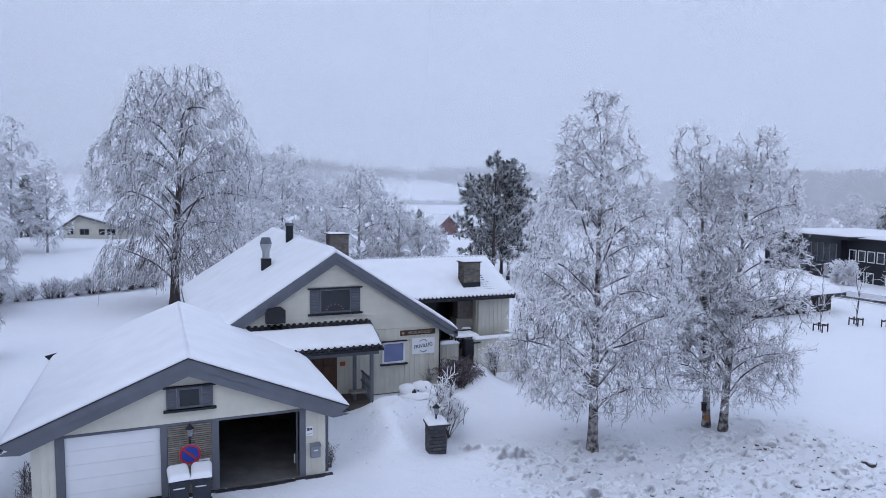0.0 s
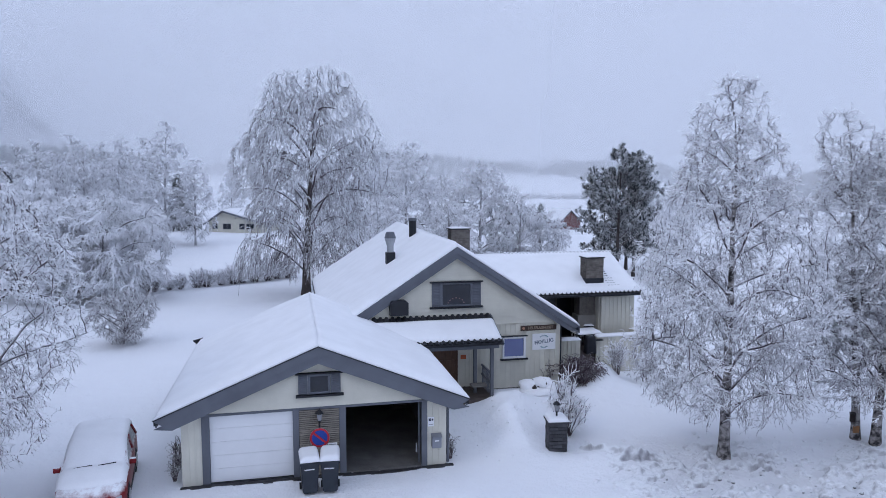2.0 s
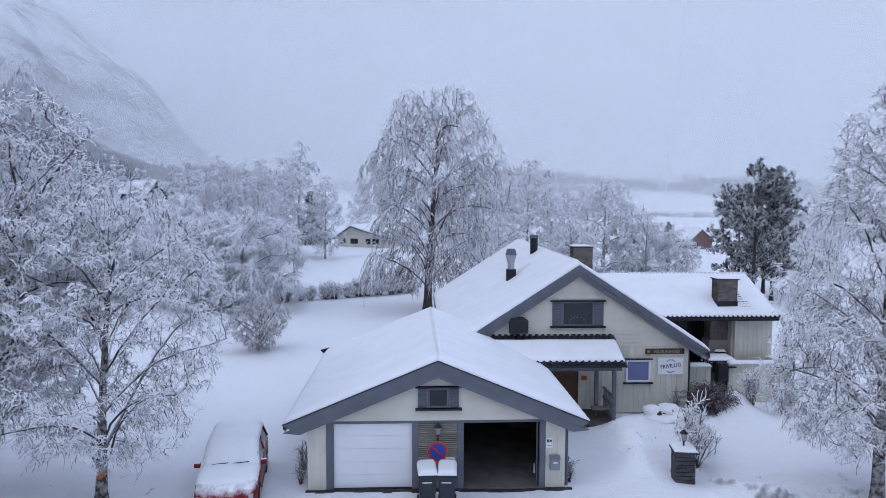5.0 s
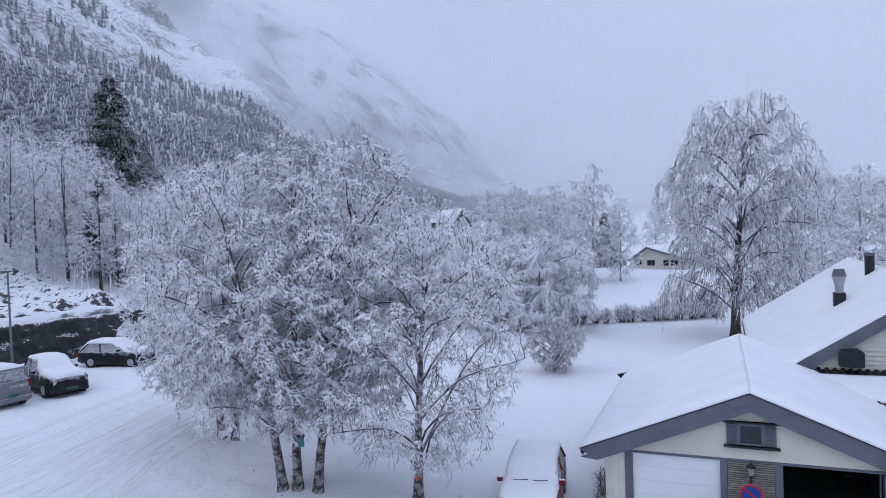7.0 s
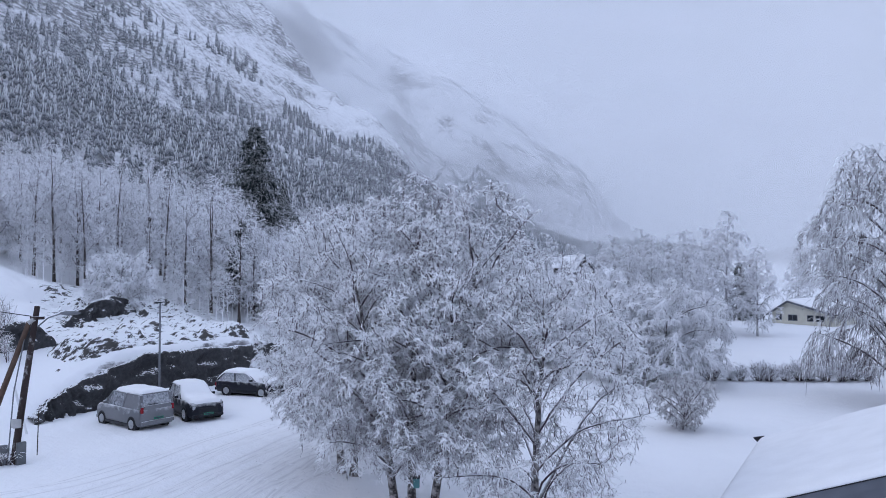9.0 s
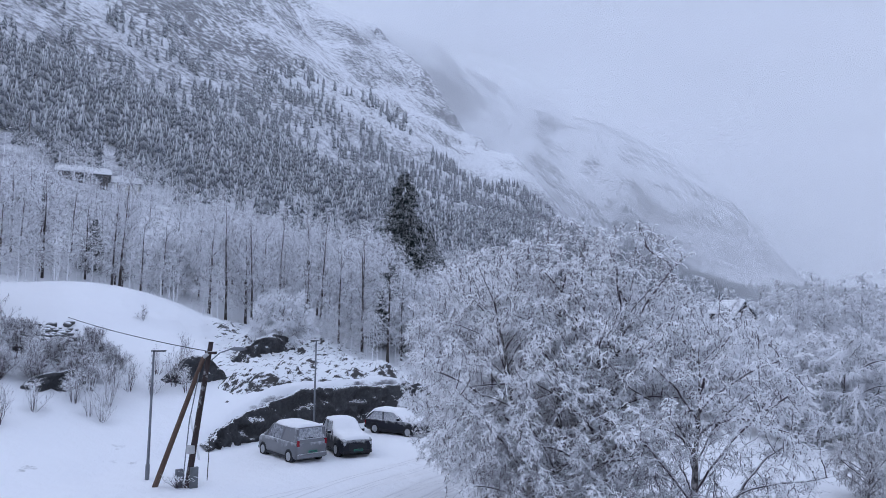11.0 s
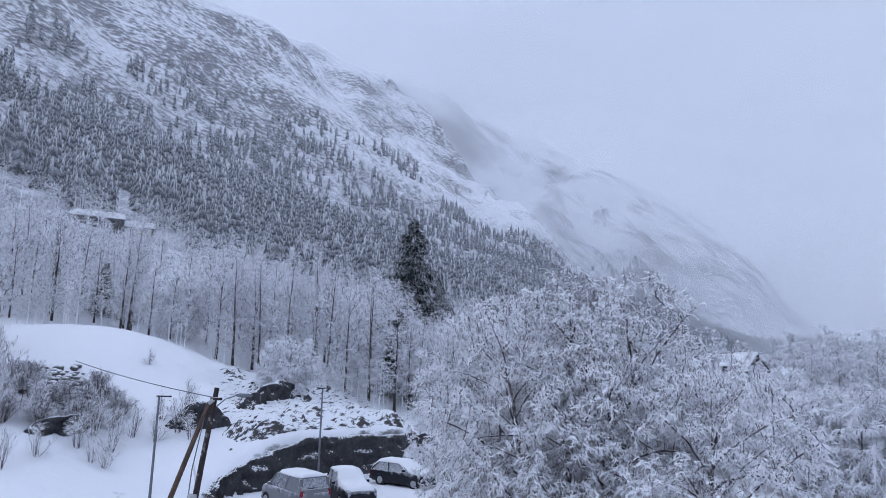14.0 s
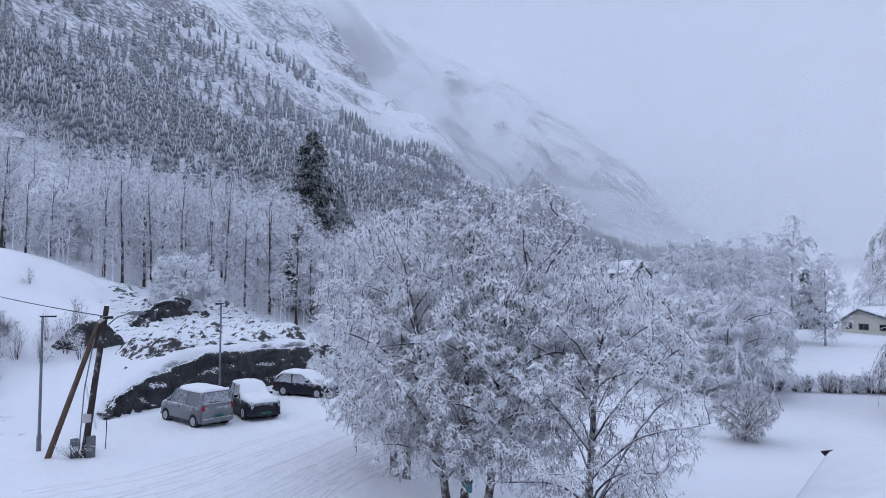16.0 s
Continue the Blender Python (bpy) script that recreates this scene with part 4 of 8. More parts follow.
def colonize(rng, nodes, parent, goals, step, reach, kill, rise, rounds=90):
    """Branches that grow towards free goals: each goal draws the node next to it, and is used up when a node comes near."""
    nodes, parent = [np.array(p) for p in nodes], list(parent)
    P = np.array(nodes)
    d2 = ((goals[:, None] - P[None]) ** 2).sum(-1)
    near, best = d2.argmin(1), d2.min(1)
    alive = best > kill ** 2
    for _ in range(rounds):
        pull = alive & (best < reach ** 2)
        if not pull.any():
            if not alive.any():
                break
            reach *= 1.4
            continue
        who = near[pull]
        P = np.array(nodes)
        way = unit(goals[pull] - P[who])
        sums = np.zeros((len(nodes), 3))
        np.add.at(sums, who, way)
        src = np.unique(who)
        d = unit(unit(sums[src]) + rng.normal(0, 0.22, (len(src), 3)) + np.array([[0, 0, rise]]))
        fresh = P[src] + d * step
        start = len(nodes)
        nodes.extend(fresh)
        parent.extend(src.tolist())
        g = np.nonzero(alive)[0]
        d2 = ((goals[g][:, None] - fresh[None]) ** 2).sum(-1)
        k, m = d2.argmin(1), d2.min(1)
        better = m < best[g]
        near[g[better]], best[g[better]] = start + k[better], m[better]
        stuck = pull & ~np.isin(near, np.arange(start, len(nodes)))
        alive &= best > kill ** 2
        alive[stuck & (rng.random(len(alive)) < 0.12)] = False
    return np.array(nodes), np.array(parent)


def strands(rng, base, d0, ln, K, droop, wiggle):
    """Curved strands from base along d0, bent down by droop."""
    M = len(base)
    pts = np.zeros((M, K, 3))
    pts[:, 0] = base
    d = unit(d0)
    down = np.zeros((M, 3))
    down[:, 2] = -droop
    for k in range(1, K):
        d = unit(d + down / (K - 1) * (0.5 + k / (K - 1)) + (rng.random((M, 3)) - 0.5) * wiggle)
        pts[:, k] = pts[:, k - 1] + d * (ln / (K - 1))[:, None]
    return pts


def make_birch(name, seed, H, r, lean, crown, lo, label, at, group="", goals=1700, step=0.27, kill=0.36, top=0.9, twigs=3, length=(0.35, 0.75), droop=0.9, thick=0.022, spurs=3, spur=(0.10, 0.22), rime=1.0, low_bare=0.35,
               rise=0.05, bark=None, limb=None, frost=None, dim=None, category="birch", gaps=0.10, tip_r=0.011, sides=5, K=4, limbs=22, steep=0.8, bend=0.9, hang=0.0, crook=0.8, splay=0.55, curl=0.0):
    """A birch: trunk, limbs grown to fill the crown, and sprays of rimed twigs. crown: (share of height, radius in metres) rows."""
    rng = np.random.default_rng(seed)
    cs, cr = [c[0] for c in crown], [c[1] for c in crown]
    tp, tr = trunk_line(rng, H * top, r, lean, K=22)
    fine = int(H * top / step)
    t = np.linspace(0, 1, fine)
    sub = np.stack([np.interp(t, np.linspace(0, 1, 22), tp[0, :, i]) for i in range(3)], 1)
    sub = sub[sub[:, 2] > lo * H * 0.7]
    n_low = len(sub)
    nodes, parent = list(sub), [-1] * n_low
    # main limbs that rise steeply from the trunk and arch outwards
    for q in range(limbs):
        i = int(n_low * ((q + rng.random()) / limbs) ** 1.15 * 0.9)
        z0 = nodes[i][2] / H
        R = np.interp(min(1.0, z0 + 0.16), cs, cr) * (0.75 + 0.3 * rng.random())
        a = 2.4 * q + 0.7 * rng.random()
        d, at_i, grown = np.array([math.cos(a) * 0.75, math.sin(a) * 0.75, steep]), i, 0.0
        while grown < R and len(nodes) - n_low < 60 * limbs:
            d = unit(d + rng.normal(0, 0.09, 3) + np.array([math.cos(a), math.sin(a), -bend]) * 0.05 * step / 0.27)
            p = nodes[at_i] + d * step
            if p[2] > H * 0.97:
                break
            nodes.append(p)
            parent.append(at_i)
            at_i = len(nodes) - 1
            grown = math.hypot(p[0] - nodes[i][0], p[1] - nodes[i][1])
    # goals through the crown, more of them outside than within, with gaps
    want, G = goals, []
    while want > 0:
        m = 3 * goals
        z = lo + (1 - lo) * rng.random(m)
        R = np.interp(z, cs, cr)
        a = 6.2832 * rng.random(m)
        R = R * (1 + 0.34 * vnoise(a * 1.3 + seed, z * 5 + 3 * seed, seed)) * (1 + 0.20 * vnoise(a * 4.0, z * 13, seed + 1))
        rr = R * np.sqrt(0.03 + 0.97 * rng.random(m))
        p = np.stack([lean[0] * z ** 1.3 + rr * np.cos(a), lean[1] * z ** 1.3 + rr * np.sin(a), z * H], 1)
        clump = vnoise(p[:, 0] / 1.1 + p[:, 1] / 2.0, p[:, 2] / 0.9, seed + 5) + vnoise(p[:, 1] / 1.1, p[:, 2] / 0.9 + p[:, 0] / 2.0, seed + 6)
        keep = (rng.random(m) < (R / max(cr)) ** 1.5 + 0.05) & (clump > -0.5 + gaps * 2.2)
        G.append(p[keep][:want])
        want -= keep.sum()
    G = np.concatenate(G)
    P, par = colonize(rng, nodes, parent, G, step, 2.2 * max(1.0, step / 0.27), kill, rise)
    own = np.arange(len(P)) >= n_low
    N = len(P)
    weight = np.zeros(N)
    kids = np.zeros(N, int)
    np.add.at(kids, par[par >= 0], 1)
    e = 2.35
    for i in range(N - 1, n_low - 1, -1):
        if kids[i] == 0:
            weight[i] += tip_r ** e
        if par[i] >= n_low:
            weight[par[i]] += weight[i] + (0.15 * tip_r) ** e
    rad = np.maximum(weight, tip_r ** e) ** (1 / e)
    rad = np.minimum(rad, 0.5 * r)
    c = np.nonzero(own)[0]
    pc = par[c]
    r_par = np.where(pc < n_low, rad[c] * 1.15, np.minimum(rad[np.maximum(pc, 0)], rad[c] * 1.5))
    seg = np.stack([P[pc], P[c] + 0.12 * (P[c] - P[pc])], 1)
    big = rad[c] > 2.3 * tip_r
    root = thing(name, at, label, category, group)
    o = new("trunk", tube_mesh("trunk", [(tp, tr, 12, 0, True)], [bark or BARK]))
    o.parent = root
    sr = np.stack([r_par, rad[c]], 1)
    sets = [(seg[m], sr[m], n, 0, True) for m, n in ((big, sides), (~big, 3)) if m.any()]
    o = tagged(new("branchwork", tube_mesh("branchwork", sets, [limb or LIMB])), kind="stuff")
    o.parent = root
    # sprays of twigs on the thin ends
    ends = c[rad[c] < 2.6 * tip_r]
    base = np.repeat(ends, twigs)
    way = unit(P[base] - P[par[base]])
    axis = np.stack([lean[0] * (P[base][:, 2] / H) ** 1.3, lean[1] * (P[base][:, 2] / H) ** 1.3, P[base][:, 2]], 1)
    outw = unit(P[base] - axis + 1e-6)
    M = len(base)
    d0 = way * 0.9 + outw * 0.55 + rng.normal(0, 0.5, (M, 3)) + np.array([[0, 0, 0.15]])
    ln = length[0] + (length[1] - length[0]) * rng.random(M) ** 1.4
    share = P[base][:, 2] / H
    outer = np.linalg.norm((P[base] - axis)[:, :2], axis=1) / np.maximum(np.interp(share, cs, cr), 0.3)
    cl = vnoise(P[base][:, 0] / 0.8 + 9 * seed, P[base][:, 2] / 0.8 + P[base][:, 1] / 1.3, seed + 12)
    w = rime * (0.08 + 0.85 * np.clip(outer, 0, 1.15) ** 1.8 + 0.55 * np.clip((share - low_bare) / 0.4, -0.6, 0.6) + (1.3 if curl else 0.8) * cl)
    start = P[base] + (P[par[base]] - P[base]) * rng.random((M, 1))
    if hang:
        ln = ln * (1 + hang * np.clip(outer, 0, 1) * (1.1 - share) * rng.random(M))
    white = rng.random(M) < w
    if curl:
        ln = np.where(white, ln, 1.6 * ln)
    T = strands(rng, start, d0, ln, K, np.full(M, droop), crook)
    rt = np.where(white, thick * (0.8 + 0.5 * rng.random(M)), tip_r * 0.75)[:, None] * np.linspace(1, 0.85 if curl else 0.7, K)[None]
    sets = [(T[m], rt[m], 3, i, False) for m, i in ((white, 0), (~white, 1)) if m.any()]
    if spurs:
        si = np.repeat(np.arange(M), spurs)
        f = 0.15 + 0.85 * rng.random(len(si))
        k0 = np.minimum((f * (K - 1)).astype(int), K - 2)
        wk = (f * (K - 1) - k0)[:, None]
        b0 = T[si, k0] * (1 - wk) + T[si, k0 + 1] * wk
        dd = unit(T[si, k0 + 1] - T[si, k0]) + rng.normal(0, splay, (len(si), 3)) + np.array([[0, 0, -0.12 * droop]])
        sl = spur[0] + (spur[1] - spur[0]) * rng.random(len(si))
        S = strands(rng, b0, dd, sl, 3 if curl else 2, np.full(len(si), curl or 0.3), 0.6 if curl else 0.2)
        sw = white[si]
        rs = np.where(sw, thick * 0.72, tip_r * 0.6)[:, None] * np.linspace(1, 0.85 if curl else 0.75, S.shape[1])[None]
        sets += [(S[m], rs[m], 3, i, False) for m, i in ((sw, 0), (~sw, 1)) if m.any()]
    o = new("crown", tube_mesh("crown", sets, [frost or FROST, dim or TWIG]))
    o.parent = root
    return root


def place(x, y, sink=0.1, turn=0.0, size=1.0):
    return pose(x, y, gz(x, y) - sink, 0, 0, turn) @ Matrix.Diagonal((size, size, size, 1))


# the three birches on the bank
g = "birches on the bank"
lab = "tall rime-covered birch with drooping twigs on the snowy bank"
BANK = dict(twigs=5, length=(0.17, 0.43), thick=0.0128, crook=1.3, splay=1.0, K=5, spurs=3, spur=(0.06, 0.17), curl=0.3, tip_r=0.0095, kill=0.29)
make_birch("birch", 11, 12.1, 0.175, (-0.1, 0.2), ((0.10, 1.4), (0.18, 2.6), (0.3, 3.0), (0.5, 3.0), (0.65, 2.5), (0.76, 1.8), (0.9, 1.25), (1, 0.5)), 0.14, lab, place(10.64, 20.35), g, goals=2900, limbs=34, droop=0.55, rise=0.22, low_bare=0.42, **BANK)
make_birch("birch", 12, 11.7, 0.145, (-0.85, 0.3), ((0.2, 0.9), (0.35, 1.6), (0.6, 1.5), (0.8, 1.1), (0.93, 0.9), (1, 0.4)), 0.22, lab, place(16.28, 21.96), g, goals=1300, limbs=22, steep=1.2, droop=0.1, rise=0.28, low_bare=0.45, rime=0.95, **BANK)
make_birch("birch", 13, 11.8, 0.16, (0.75, -0.1), ((0.08, 2.0), (0.2, 2.9), (0.4, 2.5), (0.65, 2.2), (0.8, 1.5), (0.93, 1.0), (1, 0.4)), 0.13, lab, place(16.60, 21.40), g, goals=2500, limbs=30, steep=0.95, droop=0.1, low_bare=0.48, rise=0.16, rime=0.95, **BANK)
# the group by the car park
g = "birches by the car park"
lab = "heavily rimed birch with a dense white crown by the car park"
DOME = ((0.14, 2.0), (0.25, 3.1), (0.45, 3.9), (0.65, 3.8), (0.8, 3.1), (0.92, 2.0), (1, 0.9))
for seed, x, y, h, ln, size, lo in ((21, -16.33, 16.59, 11.2, (-1.7, -0.9), 0.88, 0.19), (22, -15.83, 16.78, 12.2, (-0.4, 0.7), 0.90, 0.24), (23, -15.20, 17.05, 11.8, (1.5, 1.2), 0.86, 0.19),
                                    (24, -11.95, 18.2, 9.5, (0.5, 0.1), 0.88, 0.12), (25, -22.5, 19.42, 11.2, (-0.8, -0.3), 0.93, 0.18), (26, -21.88, 19.6, 11.6, (0.8, 0.4), 0.88, 0.18)):
    make_birch("birch", seed, h, 0.165, ln, [(0.08, 1.6 * size)] + [(s, c * size) for s, c in DOME], lo, lab, place(x, y), g, goals=2200, step=0.28, kill=0.32, top=0.86, droop=0.6, twigs=4, thick=0.0150, rime=1.25, low_bare=0.44, rise=0.12, limbs=26, steep=1.25,
               length=(0.16, 0.40), K=5, spurs=3, spur=(0.06, 0.18), gaps=0.11, crook=1.3, splay=1.0, curl=0.4, tip_r=0.0095)
# the great weeping birch behind the house
WEEP_FROST = snowy("rimed_hanging_twig", (0.24, 0.215, 0.24), -0.5, 0.35, 0.7, 4.0)
make_birch("weeping_birch", 31, 18.3, 0.36, (0.7, 0.0), ((0.02, 4.6), (0.1, 5.8), (0.2, 5.6), (0.3, 4.6), (0.42, 4.8), (0.52, 5.8), (0.64, 6.2), (0.72, 5.8), (0.79, 4.6), (0.9, 4.0), (1, 3.0)), 0.12, "large weeping birch with long hanging rimed twigs", place(-7.0, 55.6), goals=3000, step=0.45, kill=0.50, limbs=30, steep=1.5, bend=0.6,
           twigs=4, length=(0.35, 0.9), droop=2.6, thick=0.021, spurs=3, spur=(0.10, 0.26), rime=0.70, frost=WEEP_FROST, crook=0.4, rise=0.10, hang=1.3, tip_r=0.020, bark=DARKBARK, K=5, top=0.82, gaps=0.17, low_bare=0.3)

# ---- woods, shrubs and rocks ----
# FAR_*: rime, with under-colours paled further to imitate haze between
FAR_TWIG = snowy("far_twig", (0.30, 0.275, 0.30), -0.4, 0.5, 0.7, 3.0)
FAR_LIMB = snowy("haze_pale_rimed_limb", (0.18, 0.165, 0.18), -0.2, 0.5, 0.6, 3.0)
FAR_HAZE_FROST = snowy("haze_pale_rimed_twig", (0.36, 0.345, 0.37), -0.7, 0.2, 0.8, 3.0, snow=(0.86, 0.87, 0.90))
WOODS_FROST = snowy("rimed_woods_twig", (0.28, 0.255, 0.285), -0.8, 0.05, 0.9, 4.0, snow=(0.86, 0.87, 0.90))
NEEDLE = snowy("snowy_needles", (0.022, 0.034, 0.032), 0.25, 0.9, 0.9, 2.0, dark=0.5)
HILL_NEEDLE = snowy("snowy_hill_needles", (0.028, 0.038, 0.056), 0.30, 1.1, 1.3, 4.0, dark=0.6)
PINE_NEEDLE = snowy("snowy_pine_needles", (0.055, 0.068, 0.072), 0.05, 0.75, 1.2, 1.3, dark=0.55)


def mid_tree(seed, H, spread, lo, label, at, weep=0.5, group="", lean=(0.3, 0.1), thick=0.034, frost=None, name="tree", crown=None, r=0.2, goals=520, step=0.5, twigs=5, spurs=2, length=(0.35, 0.75), rime=1.0, gaps=0.12, rise=0.1, limbs=16, tip_r=0.022, steep=1.1):
    crown = crown or ((0.06, 0.55), (0.2, 0.9), (0.45, 1.0), (0.68, 0.92), (0.85, 0.66), (1, 0.25))
    return make_birch(name, seed, H, r, lean, [(s, c * spread) for s, c in crown], lo, label, at, group, goals, step, step * 1.2, 0.9, twigs, length, weep * 1.1, thick, spurs, (0.2, 0.45), rime, 0.2, rise,
                      DARKBARK if frost else FAR_LIMB, FAR_LIMB, frost or FAR_HAZE_FROST, FAR_TWIG, "tree", gaps, tip_r, 4, 3, limbs, steep)


def polar(az, d):
    return -math.sin(radians(az)) * d, math.cos(radians(az)) * d


def at_polar(az, d, turn=0.0, size=1.0, sink=0.15):
    x, y = polar(az, d)
    return place(x, y, sink, turn, size)


g = "rimed trees behind the house"
lab = "rime-white leafless tree with a rounded crown"
proto = [mid_tree(41, 14.0, 4.2, 0.06, lab, at_polar(-1.2, 78), group=g, goals=800),
         mid_tree(42, 12.3, 4.0, 0.06, lab, at_polar(-7.5, 82), group=g, goals=720),
         mid_tree(43, 7.6, 3.2, 0.06, lab, at_polar(-10.8, 78), group=g, goals=460)]
for k, (j, az, d, size) in enumerate(((1, 1.8, 84, 0.95), (1, -4.3, 90, 0.86), (2, -9.9, 84, 1.1), (2, -12.6, 80, 0.85), (2, -5.0, 74, 1.0), (2, 1.0, 72, 1.0), (0, 4.2, 94, 0.92), (2, -22.0, 98, 0.9), (2, -23.5, 92, 1.0), (2, -14.0, 90, 0.6))):
    copy_thing(proto[j], at_polar(az, d, 47.0 * k, size))
g = "rimed trees on the field"
SLIM = ((0.06, 0.5), (0.2, 0.95), (0.45, 1.0), (0.65, 0.85), (0.85, 0.55), (1, 0.2))
p2 = [mid_tree(44, 17.6, 4.2, 0.08, "tall slender rime-white birch at the field's edge", at_polar(18.0, 104), 0.8, g, r=0.22, crown=SLIM, goals=620),
      mid_tree(45, 12.8, 2.6, 0.06, "small upright rime-white birch in the snow", at_polar(15.8, 101), 0.5, g, r=0.14, crown=SLIM, goals=420),
      mid_tree(46, 8.5, 5.4, 0.08, "low spreading rime-white tree", at_polar(22.6, 58), 0.7, g, r=0.2, goals=800, step=0.4, limbs=20, thick=0.032)]
for j, az, d, size, turn in ((0, 19.4, 112, 0.9, 80), (0, 20.6, 100, 0.84, 150), (0, 22.0, 92, 0.80, 210), (0, 23.6, 86, 0.78, 300), (0, 25.4, 84, 0.72, 30), (2, 24.6, 66, 1.0, 120), (2, 27.0, 76, 1.1, 240),
                             (0, 27.6, 104, 0.8, 95), (1, 29.0, 88, 0.9, 10), (0, 32.0, 96, 0.85, 70), (0, 34.5, 100, 0.85, 170), (0, 37.5, 104, 0.85, 260), (2, 33.0, 74, 1.1, 60), (0, 41.0, 100, 0.9, 20),
                             (1, 10.6, 150, 1.0, 60), (0, 13.0, 160, 0.75, 10), (0, 8.6, 150, 0.8, 120), (0, 21.3, 88, 0.8, 20), (0, 24.4, 92, 0.85, 50), (0, 26.4, 90, 0.8, 100), (2, 23.6, 62, 0.9, 33), (2, 25.8, 58, 0.85, 200), (2, 28.6, 66, 1.0, 280), (2, 30.6, 70, 1.1, 15), (0, 29.8, 92, 0.75, 130), (0, 44.5, 96, 0.85, 220), (0, 48.0, 92, 0.8, 300), (0, 6.0, 140, 0.8, 33)):
    copy_thing(p2[j], at_polar(az, d, turn, size))
# a small dark spruce among them
def make_spruce(seed, H, spread, at, label, limbs=60, group="", needle=None, name="spruce", r=0.2, twig=0.07, l2=8, twigs=4):
    rng = np.random.default_rng(seed)
    tp, tr = trunk_line(rng, H, r, (0, 0), 0.05, 12)
    L1, R1 = grow(rng, tp, tr, limbs, 0.06, 0.99, 88, lambda s, p: spread * (1.06 - s) * 0.95 + 0.15, 5, 0.25, 0.12, 0.3, 0.12)
    L2, R2 = grow(rng, L1, R1, l2, 0.1, 1.0, 50, lambda s, p: 0.2 + p * (0.42 - 0.25 * s), 3, 0.5, 0.2, 0.6)
    L3, R3 = grow(rng, L2, R2, twigs, 0.1, 1.0, 45, lambda s, p: 0.18 + 0.3 * p, 2, 0.6, 0.2, 1.0)
    root = thing(name, at, label, "spruce", group)
    o = new("trunk", tube_mesh("trunk", [(tp, tr, 8, 0, True)], [DARKBARK]))
    o.parent = root
    o = new("crown", tube_mesh("crown", [(L1, np.clip(R1, 0.03, 0.06), 3, 0, False), (L2, np.clip(R2, twig, twig * 1.4), 3, 0, False), (L3, np.clip(R3, twig * 0.8, twig), 3, 0, False)], [needle or NEEDLE]))
    o.parent = root
    return root


sp = make_spruce(51, 25.0, 9.6, at_polar(56.2, 128), "tall dark spruce dusted with snow above the woods", 150, l2=11, twigs=5)
for az, d, size in ((57.2, 82, 0.42), (53.9, 150, 0.52), (58.6, 96, 0.36), (17.0, 132, 0.42), (78.6, 84, 0.20), (80.3, 84, 0.24), (-12.6, 150, 0.28), (-48.2, 150, 0.5)):
    copy_thing(sp, at_polar(az, d, az * 7, size))
# pines beyond the annex
def make_pine(seed, H, at, label, group=""):
    rng = np.random.default_rng(seed)
    tp, tr = trunk_line(rng, H, 0.2, (0.3, 0.1), 0.2)
    L1, R1 = grow(rng, tp, tr, 40, 0.14, 0.99, 66, lambda s, p: 3.4 * np.interp(s, (0.14, 0.4, 0.6, 0.85, 1), (0.6, 0.9, 1.0, 0.75, 0.35)), 6, -0.1, 0.35, 0.4, lift=0.15)
    L2, R2 = grow(rng, L1, R1, 9, 0.45, 1.0, 50, lambda s, p: 0.30 + p * 0.2, 3, -0.3, 0.35, 0.6)
    L3, R3 = grow(rng, L2, R2, 22, 0.35, 1.0, 62, lambda s, p: 0.30 + 0 * s, 2, -0.1, 0.2, 1.0)
    root = thing("pine", at, label, "pine", group)
    for nm, me in (("trunk", tube_mesh("trunk", [(tp, tr, 8, 0, True)], [DARKBARK])), ("branchwork", tube_mesh("branchwork", [(L1, np.maximum(R1, 0.03), 5, 0, True), (L2, np.maximum(R2, 0.02), 3, 0, True)], [LIMB])),
                   ("crown", tube_mesh("crown", [(L3, np.full_like(R3, 0.034), 3, 0, False)], [PINE_NEEDLE]))):
        o = new(nm, me)
        o.parent = root
    return root


g = "pines behind the annex"
pn = make_pine(61, 11.6, at_polar(-18.9, 66), "dark green pine with snow on its needles", g)
for az, d, size, turn in ((-17.9, 72, 0.84, 100), (-20.2, 69, 0.88, 210), (-19.6, 74, 0.9, 300)):
    copy_thing(pn, at_polar(az, d, turn, size))

# slender trees of the wood on the slope
g = "slender trees of the wood"
lab = "slender bare tree with a dark trunk and rimed twigs"
WOODY = ((0.14, 0.5), (0.4, 0.95), (0.6, 1.0), (0.8, 0.85), (1, 0.35))
wp = [mid_tree(71 + i, 12.0 + 0.8 * i, 2.1, 0.17, lab, at_polar(a, d, 0), 0.15, g, (0.25 * (i - 1), 0.2), 0.026, WOODS_FROST, "tree", WOODY, 0.15, 260, 0.42, 3, 1, (0.35, 0.75), 2.2, 0.10, 0.16, tip_r=0.018) for i, (a, d) in enumerate(((61.5, 76), (57.4, 74), (66.4, 80), (63.0, 84)))]
rng = np.random.default_rng(5)
n = 0
for i in range(700):
    az, d = 50 + 42 * rng.random(), 70 + 62 * rng.random() ** 1.4
    x, y = polar(az, d)
    p, s = valley_side(x, y)
    if p < 7 + 13 * ss(62, 74, az) + 10 * ss(76, 90, az) or n >= 150:
        continue
    n += 1
    copy_thing(wp[int(rng.integers(4))], at_polar(az, d, 360 * rng.random(), (0.75 + 0.35 * rng.random()) * (1.0 - 0.3 * float(ss(84, 110, d))) * (1.0 - 0.2 * float(ss(66, 78, az))), 0.3))

